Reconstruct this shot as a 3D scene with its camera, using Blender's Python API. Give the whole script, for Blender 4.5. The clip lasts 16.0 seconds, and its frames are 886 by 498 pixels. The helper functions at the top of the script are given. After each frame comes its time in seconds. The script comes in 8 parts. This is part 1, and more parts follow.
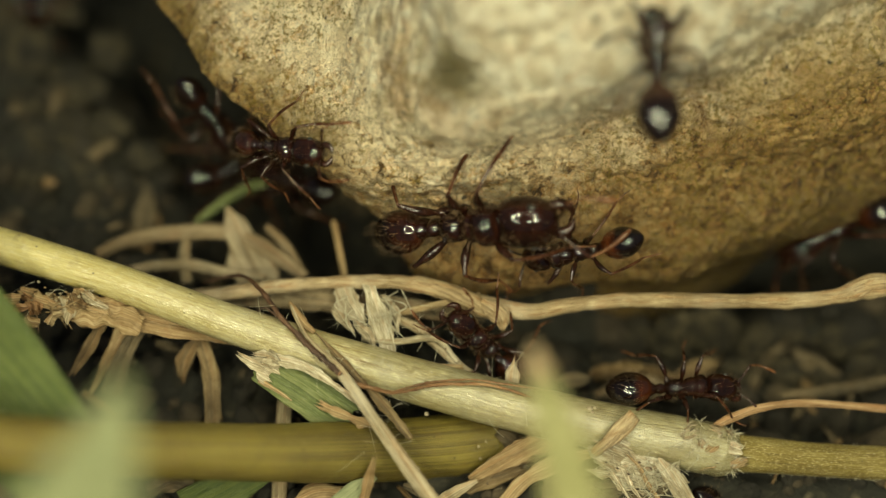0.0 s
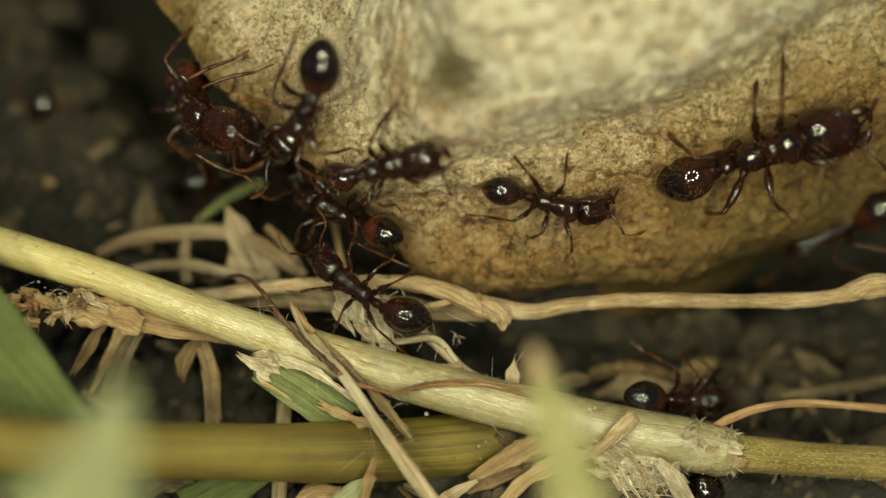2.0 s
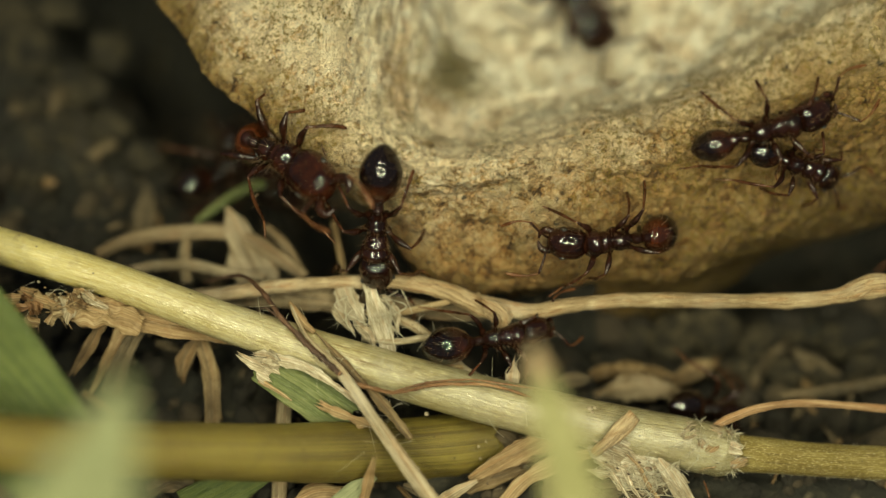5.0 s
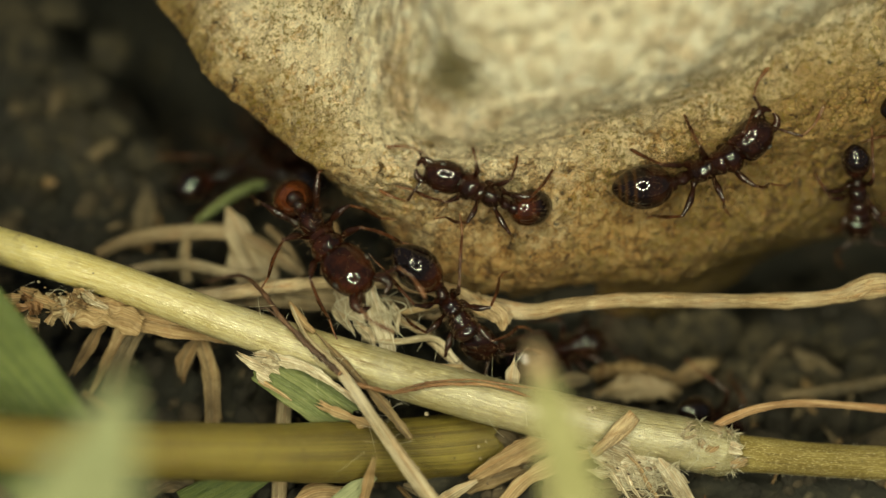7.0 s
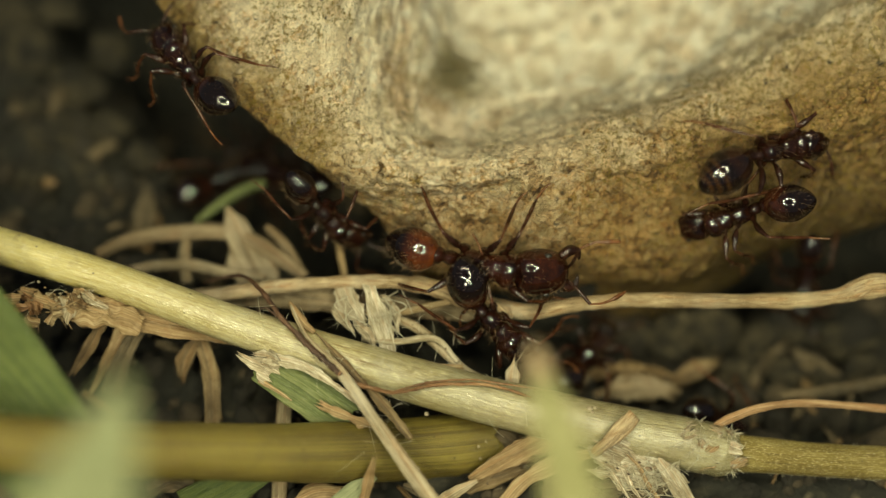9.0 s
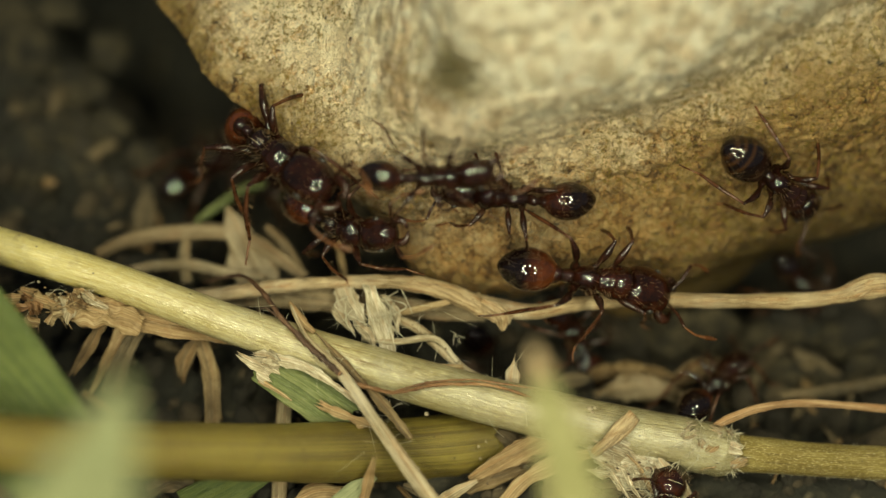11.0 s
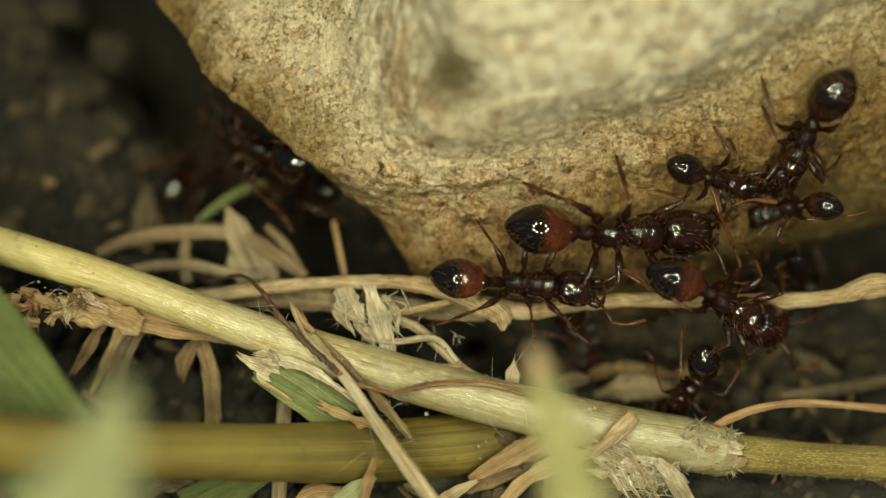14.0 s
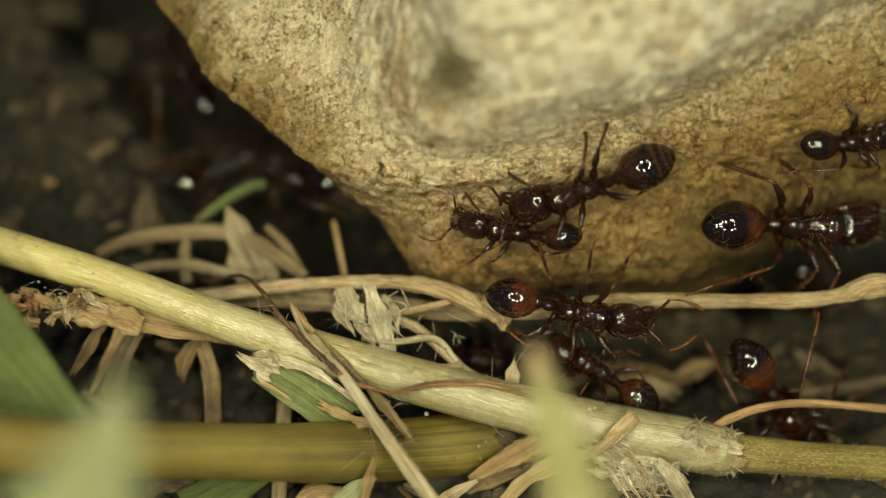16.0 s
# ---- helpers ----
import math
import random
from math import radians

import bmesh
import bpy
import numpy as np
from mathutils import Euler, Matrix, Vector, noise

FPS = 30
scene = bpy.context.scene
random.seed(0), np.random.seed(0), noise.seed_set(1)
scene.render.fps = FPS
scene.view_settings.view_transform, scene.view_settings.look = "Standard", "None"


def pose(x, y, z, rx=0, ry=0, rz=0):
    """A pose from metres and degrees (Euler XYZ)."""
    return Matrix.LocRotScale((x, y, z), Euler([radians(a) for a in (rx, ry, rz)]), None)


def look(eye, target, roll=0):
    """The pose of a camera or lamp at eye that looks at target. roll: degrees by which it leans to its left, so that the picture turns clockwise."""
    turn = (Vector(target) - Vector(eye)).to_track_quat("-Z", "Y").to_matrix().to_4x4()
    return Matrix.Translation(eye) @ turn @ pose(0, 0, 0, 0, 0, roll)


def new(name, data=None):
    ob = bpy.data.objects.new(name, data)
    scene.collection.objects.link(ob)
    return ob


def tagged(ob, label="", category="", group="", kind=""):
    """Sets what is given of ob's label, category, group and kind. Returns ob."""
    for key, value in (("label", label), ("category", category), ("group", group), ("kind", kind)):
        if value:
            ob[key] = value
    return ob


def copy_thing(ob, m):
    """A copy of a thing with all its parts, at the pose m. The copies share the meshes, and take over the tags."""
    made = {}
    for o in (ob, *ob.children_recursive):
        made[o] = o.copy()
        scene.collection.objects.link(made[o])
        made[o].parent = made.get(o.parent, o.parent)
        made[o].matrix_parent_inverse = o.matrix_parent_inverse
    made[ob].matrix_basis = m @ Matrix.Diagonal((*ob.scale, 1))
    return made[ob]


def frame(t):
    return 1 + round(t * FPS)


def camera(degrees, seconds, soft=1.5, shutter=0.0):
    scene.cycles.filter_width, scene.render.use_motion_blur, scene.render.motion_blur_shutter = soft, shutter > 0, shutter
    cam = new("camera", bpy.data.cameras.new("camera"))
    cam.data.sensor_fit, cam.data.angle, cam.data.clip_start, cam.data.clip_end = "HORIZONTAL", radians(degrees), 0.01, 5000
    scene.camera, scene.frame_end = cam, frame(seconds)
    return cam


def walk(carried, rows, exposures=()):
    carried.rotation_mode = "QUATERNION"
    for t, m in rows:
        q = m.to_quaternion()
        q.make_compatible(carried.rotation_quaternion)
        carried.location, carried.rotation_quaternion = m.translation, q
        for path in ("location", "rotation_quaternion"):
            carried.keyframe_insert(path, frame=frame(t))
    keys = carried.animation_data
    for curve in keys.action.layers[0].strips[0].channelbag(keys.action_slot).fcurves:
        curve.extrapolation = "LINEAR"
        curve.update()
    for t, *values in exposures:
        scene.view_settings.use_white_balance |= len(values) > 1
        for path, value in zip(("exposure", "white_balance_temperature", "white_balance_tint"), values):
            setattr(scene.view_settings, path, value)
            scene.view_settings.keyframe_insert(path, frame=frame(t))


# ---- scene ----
MM = 0.001
FOCUS = 60.0                      # mm from the lens to the plane of focus

# ---- camera: a macro lens on a stand, looking steeply down at the foot of a stone ----
EYE = Vector((0, -30.0, 55.96)) * MM
AIM = Vector((0, 0, 4.0)) * MM
cam = camera(22.62, 16.0, soft=1.4)
cam.data.dof.use_dof = True
cam.data.dof.focus_distance = (FOCUS + 0.2) * MM
cam.data.dof.aperture_fstop = 23.0
walk(cam, [(0, look(EYE, AIM)), (16, look(EYE, AIM))], exposures=[(0, 0.0, 6500, 10), (16, 0.0, 6500, 10)])

# ---- light: a ring of small lamps round the lens, and a faint dusk sky ----
world = bpy.data.worlds.new("dusk")
scene.world = world
world.use_nodes = True
world.node_tree.nodes["Background"].inputs[0].default_value = (0.75, 0.9, 1.0, 1)
world.node_tree.nodes["Background"].inputs[1].default_value = 0.12
RING = 22.5
LED_COUNT = 9
LED_POWER = 0.0097
LED_COLOUR = (0.975, 0.962, 0.615)
for i in range(LED_COUNT):
    a = 2 * math.pi * i / LED_COUNT
    lamp = bpy.data.lights.new("led", "AREA")
    lamp.shape, lamp.size = "DISK", 0.0038
    lamp.energy, lamp.color = LED_POWER, LED_COLOUR
    ob = new("led_lamp", lamp)
    at = look(EYE, AIM) @ Vector((RING * MM * math.cos(a), RING * MM * math.sin(a), 0.001))
    ob.matrix_world = look(at, AIM)


# ---- noise on arrays ----
def lattice(ix, iy, iz, seed):
    h = (ix * 374761393 + iy * 668265263 + iz * 2147483647 + seed * 144665) & 0xFFFFFFFF
    h = ((h ^ (h >> 13)) * 1274126177) & 0xFFFFFFFF
    return ((h ^ (h >> 16)) & 0xFFFF) / 32767.5 - 1.0


def value_noise(p, size, seed=0):
    """Smooth noise from -1 to 1 at the points p (n, 3), with lumps of that size."""
    q = np.asarray(p, float) / size
    i = np.floor(q).astype(np.int64)
    f = q - i
    f = f * f * (3 - 2 * f)
    out = 0
    for dx in (0, 1):
        for dy in (0, 1):
            for dz in (0, 1):
                w = (f[:, 0] if dx else 1 - f[:, 0]) * (f[:, 1] if dy else 1 - f[:, 1]) * (f[:, 2] if dz else 1 - f[:, 2])
                out = out + w * lattice(i[:, 0] + dx, i[:, 1] + dy, i[:, 2] + dz, seed)
    return out


def grains(p, size, seed=0):
    """Distance to the nearest of scattered grain centres, 0 at a centre, about 1 between grains."""
    q = np.asarray(p, float) / size
    i = np.floor(q).astype(np.int64)
    best = np.full(len(q), 9.0)
    for dx in (-1, 0, 1):
        for dy in (-1, 0, 1):
            for dz in (-1, 0, 1):
                c = i + (dx, dy, dz)
                d = 0
                for k in range(3):
                    d = d + (c[:, k] + 0.5 + 0.48 * lattice(c[:, 0], c[:, 1], c[:, 2], seed + 17 * k) - q[:, k]) ** 2
                best = np.minimum(best, d)
    return np.sqrt(best)


def spline(points, n):
    """n places on a smooth curve through the points, and their parameters."""
    p = np.array(points, float)
    p = np.vstack([2 * p[0] - p[1], p, 2 * p[-1] - p[-2]])
    t = np.linspace(0, len(p) - 3 - 1e-6, n)
    i = t.astype(int)
    f = (t - i)[:, None]
    a, b, c, d = p[i], p[i + 1], p[i + 2], p[i + 3]
    return 0.5 * (2 * b + (c - a) * f + (2 * a - 5 * b + 4 * c - d) * f ** 2 + (3 * b - a - 3 * c + d) * f ** 3)


# ---- materials ----
def nodes_of(name):
    m = bpy.data.materials.new(name)
    m.use_nodes = True
    nt = m.node_tree
    return m, nt, nt.nodes["Principled BSDF"]


class Graph:
    """Short hand for a node tree."""

    def __init__(self, name):
        self.mat, self.nt, self.bsdf = nodes_of(name)

    def node(self, kind, **inputs):
        n = self.nt.nodes.new(kind)
        for k, v in inputs.items():
            self.put(n.inputs[k.replace("_", " ")], v)
        return n

    def put(self, socket, v):
        if isinstance(v, bpy.types.NodeSocket):
            self.nt.links.new(v, socket)
        else:
            socket.default_value = v

    def coords(self, source="Object", scale=(1000, 1000, 1000)):
        c = self.nt.nodes.new("ShaderNodeTexCoord")
        m = self.node("ShaderNodeMapping", Scale=scale)
        self.put(m.inputs["Vector"], c.outputs[source])
        return m.outputs[0]

    def noise(self, vec, scale, detail=4, rough=0.6, out=0):
        n = self.node("ShaderNodeTexNoise", Vector=vec, Scale=scale, Detail=detail, Roughness=rough)
        return n.outputs[out]

    def cells(self, vec, scale, out="Color", feature="F1"):
        n = self.node("ShaderNodeTexVoronoi", Vector=vec, Scale=scale)
        n.feature = feature
        return n.outputs[out]

    def ramp(self, fac, stops, mode="LINEAR"):
        n = self.node("ShaderNodeValToRGB", Fac=fac)
        r = n.color_ramp
        r.interpolation = mode
        while len(r.elements) < len(stops):
            r.elements.new(0.5)
        for e, (at, c) in zip(r.elements, stops):
            e.position = at
            e.color = (*c, 1) if len(c) == 3 else c
        return n.outputs[0]

    def grey(self, fac, lo, hi, a=0.0, b=1.0):
        n = self.node("ShaderNodeMapRange")
        self.put(n.inputs[0], fac)
        for k, v in ((1, lo), (2, hi), (3, a), (4, b)):
            n.inputs[k].default_value = v
        return n.outputs[0]

    def mix(self, fac, a, b, blend="MIX"):
        n = self.nt.nodes.new("ShaderNodeMix")
        n.data_type, n.blend_type = "RGBA", blend
        self.put(n.inputs[0], fac)
        self.put(n.inputs[6], (*a, 1) if isinstance(a, tuple) and len(a) == 3 else a)
        self.put(n.inputs[7], (*b, 1) if isinstance(b, tuple) and len(b) == 3 else b)
        return n.outputs[2]

    def math(self, op, a, b=0.0):
        n = self.nt.nodes.new("ShaderNodeMath")
        n.operation = op
        self.put(n.inputs[0], a)
        self.put(n.inputs[1], b)
        return n.outputs[0]

    def bump(self, height, dist, strength=1.0, below=None):
        n = self.node("ShaderNodeBump", Height=height, Distance=dist, Strength=strength)
        if below is not None:
            self.put(n.inputs["Normal"], below)
        return n.outputs[0]

    def done(self, colour, rough=0.6, normal=None, **more):
        self.put(self.bsdf.inputs["Base Color"], (*colour, 1) if isinstance(colour, tuple) and len(colour) == 3 else colour)
        self.put(self.bsdf.inputs["Roughness"], rough)
        if normal is not None:
            self.put(self.bsdf.inputs["Normal"], normal)
        for k, v in more.items():
            self.put(self.bsdf.inputs[k.replace("_", " ")], v)
        return self.mat


def stone_material():
    """Coarse sandstone: cream and pinkish grains in brown cement, stained and mossy towards the soil, with light above
    and shade below painted in.
    """
    g = Graph("sandstone")
    p = g.coords()
    parts = g.node("ShaderNodeSeparateXYZ", Vector=p)
    x, z = parts.outputs[0], parts.outputs[2]
    bend = g.noise(p, 3.0, 3, 0.6, out="Color")
    fold = g.noise(p, 11.0, 3, 0.6, out="Color")
    q = g.mix(0.16, g.mix(0.45, p, bend, "ADD"), fold, "ADD")
    coarse = g.noise(p, 2.1, 9, 0.74)
    sand = g.noise(p, 6.8, 6, 0.74)
    patchy = g.noise(p, 1.1, 6, 0.7)
    big = g.node("ShaderNodeSeparateColor", Color=g.cells(q, 2.5))
    mid = g.node("ShaderNodeSeparateColor", Color=g.cells(q, 4.9))
    tiny = g.node("ShaderNodeSeparateColor", Color=g.cells(q, 10.0))

    def part_of(v, k):
        return g.math("MULTIPLY", g.math("SUBTRACT", v, 0.5), k)
    tone = g.math("ADD", coarse, part_of(mid.outputs[0], 0.16))
    tone = g.math("ADD", tone, part_of(big.outputs[0], 0.20))
    tone = g.math("ADD", tone, part_of(tiny.outputs[0], 0.10))
    tone = g.math("ADD", tone, part_of(sand, 0.36))
    # paler with height: own cream plus painted light on the nearer upper swell
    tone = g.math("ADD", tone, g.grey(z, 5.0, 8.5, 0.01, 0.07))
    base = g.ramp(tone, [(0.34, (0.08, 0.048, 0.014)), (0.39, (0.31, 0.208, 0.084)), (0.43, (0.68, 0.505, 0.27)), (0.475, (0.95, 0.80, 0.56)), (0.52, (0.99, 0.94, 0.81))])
    # single grains: pinkish, ochre or grey and glassy
    pinks = g.grey(mid.outputs[1], 0.60, 0.68, 0.0, 0.55)
    base = g.mix(pinks, base, g.mix(1.0, base, (1.0, 0.80, 0.64), "MULTIPLY"))
    ochre = g.grey(tiny.outputs[1], 0.70, 0.76, 0.0, 0.6)
    base = g.mix(ochre, base, (0.66, 0.45, 0.19))
    stones = g.node("ShaderNodeSeparateColor", Color=g.cells(q, 2.2))
    round_ = g.math("MULTIPLY", g.grey(g.cells(q, 2.2, "Distance"), 0.30, 0.42, 1.0, 0.0), g.grey(stones.outputs[0], 0.60, 0.66))
    grit = g.node("ShaderNodeSeparateColor", Color=g.cells(q, 4.4))
    small = g.math("MULTIPLY", g.grey(g.cells(q, 4.4, "Distance"), 0.28, 0.42, 1.0, 0.0), g.grey(grit.outputs[1], 0.62, 0.70))
    pebble = g.math("MAXIMUM", round_, small)
    glassy = g.ramp(g.math("ADD", stones.outputs[1], part_of(sand, 0.9)), [(0.0, (0.33, 0.275, 0.165)), (0.5, (0.60, 0.52, 0.36)), (1.0, (0.86, 0.80, 0.63))])
    base = g.mix(g.math("MULTIPLY", pebble, 0.8), base, glassy)
    lumps = g.node("ShaderNodeSeparateColor", Color=g.cells(q, 1.25))
    lump = g.math("MULTIPLY", g.grey(g.cells(q, 1.25, "Distance"), 0.28, 0.40, 0.75, 0.0), g.grey(lumps.outputs[0], 0.62, 0.66))
    base = g.mix(lump, base, g.ramp(g.math("ADD", lumps.outputs[2], part_of(sand, 0.8)), [(0.0, (0.50, 0.48, 0.34)), (0.6, (0.76, 0.73, 0.56)), (1.0, (0.97, 0.92, 0.78))]))
    # white crusts
    crust = g.grey(g.math("ADD", g.noise(p, 1.5, 5, 0.68), part_of(sand, 0.36)), 0.455, 0.50, 0.0, 0.95)
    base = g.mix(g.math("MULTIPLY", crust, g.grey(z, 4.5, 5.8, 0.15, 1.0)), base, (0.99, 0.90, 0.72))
    # dark joints between the grains
    def joints(scale, width, strength, mask):
        edge = g.grey(g.cells(q, scale, "Distance", "DISTANCE_TO_EDGE"), 0.0, width, strength, 0.0)
        return g.math("MULTIPLY", edge, mask)
    seam = g.math("MAXIMUM", joints(2.5, 0.09, 0.85, g.grey(patchy, 0.46, 0.58)), joints(4.9, 0.10, 0.65, g.grey(coarse, 0.56, 0.44)))
    base = g.mix(seam, base, (0.19, 0.10, 0.028))
    pore = g.math("MULTIPLY", g.grey(sand, 0.455, 0.395), g.grey(g.noise(p, 1.7, 3, 0.6), 0.43, 0.53))
    base = g.mix(g.math("MULTIPLY", pore, 0.85), base, (0.10, 0.062, 0.018))
    # broad pink, grey-green and brown clouds on the upper face
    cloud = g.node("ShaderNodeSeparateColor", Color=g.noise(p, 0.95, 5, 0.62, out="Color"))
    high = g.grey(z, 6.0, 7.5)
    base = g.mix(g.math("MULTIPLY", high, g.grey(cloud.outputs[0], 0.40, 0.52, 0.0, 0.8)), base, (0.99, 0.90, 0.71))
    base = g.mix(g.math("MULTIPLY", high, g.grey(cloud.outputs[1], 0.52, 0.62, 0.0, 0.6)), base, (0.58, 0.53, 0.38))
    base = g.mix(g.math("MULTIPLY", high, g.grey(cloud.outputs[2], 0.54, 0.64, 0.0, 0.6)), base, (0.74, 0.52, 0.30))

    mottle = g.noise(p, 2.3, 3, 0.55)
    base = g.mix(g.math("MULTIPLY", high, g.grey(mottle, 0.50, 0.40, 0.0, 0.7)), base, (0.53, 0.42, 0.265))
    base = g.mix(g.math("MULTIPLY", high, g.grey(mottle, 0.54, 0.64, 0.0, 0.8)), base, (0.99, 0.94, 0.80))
    # dark olive-brown blot in the dent, and a rusty run beside it
    def blot(at, lo, hi, most, stretch=(1, 1, 1)):
        d = g.node("ShaderNodeVectorMath", Vector=p)
        d.operation = "SUBTRACT"
        d.inputs[1].default_value = at
        k = g.node("ShaderNodeVectorMath", Vector=d.outputs[0])
        k.operation = "MULTIPLY"
        k.inputs[1].default_value = stretch
        n = g.node("ShaderNodeVectorMath", Vector=k.outputs[0])
        n.operation = "LENGTH"
        return g.grey(g.math("ADD", n.outputs["Value"], part_of(g.noise(p, 1.2, 5, 0.7), 1.6)), lo, hi, most, 0.0)
    base = g.mix(blot((0.0, 2.1, 9.1), 0.4, 1.4, 0.92), base, (0.12, 0.095, 0.030))
    base = g.mix(blot((-1.3, 3.0, 8.15), 0.2, 1.0, 0.5, (1.6, 0.5, 0.5)), base, (0.42, 0.22, 0.085))
    base = g.mix(blot((0.3, 1.9, 7.8), 0.2, 0.9, 0.6, (0.7, 0.8, 1.2)), base, (0.40, 0.22, 0.09))
    # brown stain low down with painted shade, a ragged upper edge, higher towards both sides, and moss in its cracks
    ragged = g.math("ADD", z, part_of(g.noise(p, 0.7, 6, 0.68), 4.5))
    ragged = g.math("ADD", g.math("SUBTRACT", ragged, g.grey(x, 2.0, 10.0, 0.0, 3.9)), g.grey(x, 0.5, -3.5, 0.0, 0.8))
    dusky = g.grey(ragged, 2.4, 6.2, 1.0, 0.0)
    base = g.mix(dusky, base, g.mix(0.88, base, (0.41, 0.285, 0.095), "MULTIPLY"))
    # shade of the receding right foot, painted as a further darkening
    dimming = g.math("MULTIPLY", g.grey(ragged, -1.6, 1.4, 0.95, 0.0), g.grey(x, 1.5, 7.0))
    base = g.mix(dimming, base, g.mix(1.0, base, (0.34, 0.34, 0.26), "MULTIPLY"))
    # brown stain on the left rim, with the shade of its turned-under edge painted in
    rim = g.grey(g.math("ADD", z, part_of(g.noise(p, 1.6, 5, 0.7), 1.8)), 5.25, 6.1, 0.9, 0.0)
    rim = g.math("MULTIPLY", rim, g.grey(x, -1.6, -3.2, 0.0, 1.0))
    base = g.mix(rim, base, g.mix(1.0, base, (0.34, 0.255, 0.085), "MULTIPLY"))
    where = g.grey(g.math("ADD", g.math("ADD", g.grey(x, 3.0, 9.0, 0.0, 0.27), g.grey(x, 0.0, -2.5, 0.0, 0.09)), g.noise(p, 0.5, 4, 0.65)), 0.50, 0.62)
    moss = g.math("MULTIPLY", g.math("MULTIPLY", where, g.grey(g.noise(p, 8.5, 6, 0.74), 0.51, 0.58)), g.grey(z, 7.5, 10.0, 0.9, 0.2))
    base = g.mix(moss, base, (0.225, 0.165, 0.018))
    # ochre tint, stronger below the upper face
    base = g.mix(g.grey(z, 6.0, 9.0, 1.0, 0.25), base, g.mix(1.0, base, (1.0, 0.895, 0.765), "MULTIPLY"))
    # black mineral specks
    speck = g.math("ADD", g.cells(q, 1.9, "Distance"), g.math("MULTIPLY", sand, 0.35))
    dark = g.math("MULTIPLY", g.grey(speck, 0.25, 0.34, 1.0, 0.0), g.grey(g.noise(p, 0.9, 2), 0.46, 0.53))
    base = g.mix(g.math("MULTIPLY", dark, 0.92), base, (0.025, 0.024, 0.018))
    h1 = g.bump(g.cells(q, 4.9, "Distance"), 0.00012, 0.8)
    h2 = g.bump(g.cells(q, 2.5, "Distance"), 0.00020, 0.7, h1)
    h3 = g.bump(coarse, 0.00045, 1.0, g.bump(sand, 0.00034, 1.0, h2))
    gloss = g.grey(pebble, 0.0, 1.0, 0.68, 0.30)
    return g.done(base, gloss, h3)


def soil_material():
    g = Graph("damp_soil")
    p = g.coords()
    n = g.noise(p, 1.3, 6, 0.7)
    base = g.ramp(n, [(0.3, (0.008, 0.0076, 0.0048)), (0.55, (0.0235, 0.0208, 0.0128)), (0.75, (0.068, 0.056, 0.032))])
    bits = g.math("MULTIPLY", g.grey(g.cells(p, 1.2, "Distance"), 0.15, 0.3, 1.0, 0.0), g.grey(g.noise(p, 0.7, 2), 0.5, 0.62))
    base = g.mix(bits, base, (0.19, 0.15, 0.09))
    return g.done(base, 0.85, g.bump(g.noise(p, 4, 6, 0.75), 0.0004, 1.0))


def crumb_material():
    g = Graph("soil_crumbs")
    r = g.nt.nodes.new("ShaderNodeNewGeometry").outputs["Random Per Island"]
    p = g.coords()
    base = g.ramp(r, [(0.0, (0.016, 0.013, 0.008)), (0.6, (0.036, 0.028, 0.017)), (0.80, (0.070, 0.050, 0.028)), (1.0, (0.14, 0.105, 0.06))])
    base = g.mix(g.grey(g.noise(p, 5, 5, 0.7), 0.3, 0.7), base, (0.4, 0.36, 0.3), "MULTIPLY")
    return g.done(base, 0.8, g.bump(g.noise(p, 7, 5, 0.7), 0.0002))


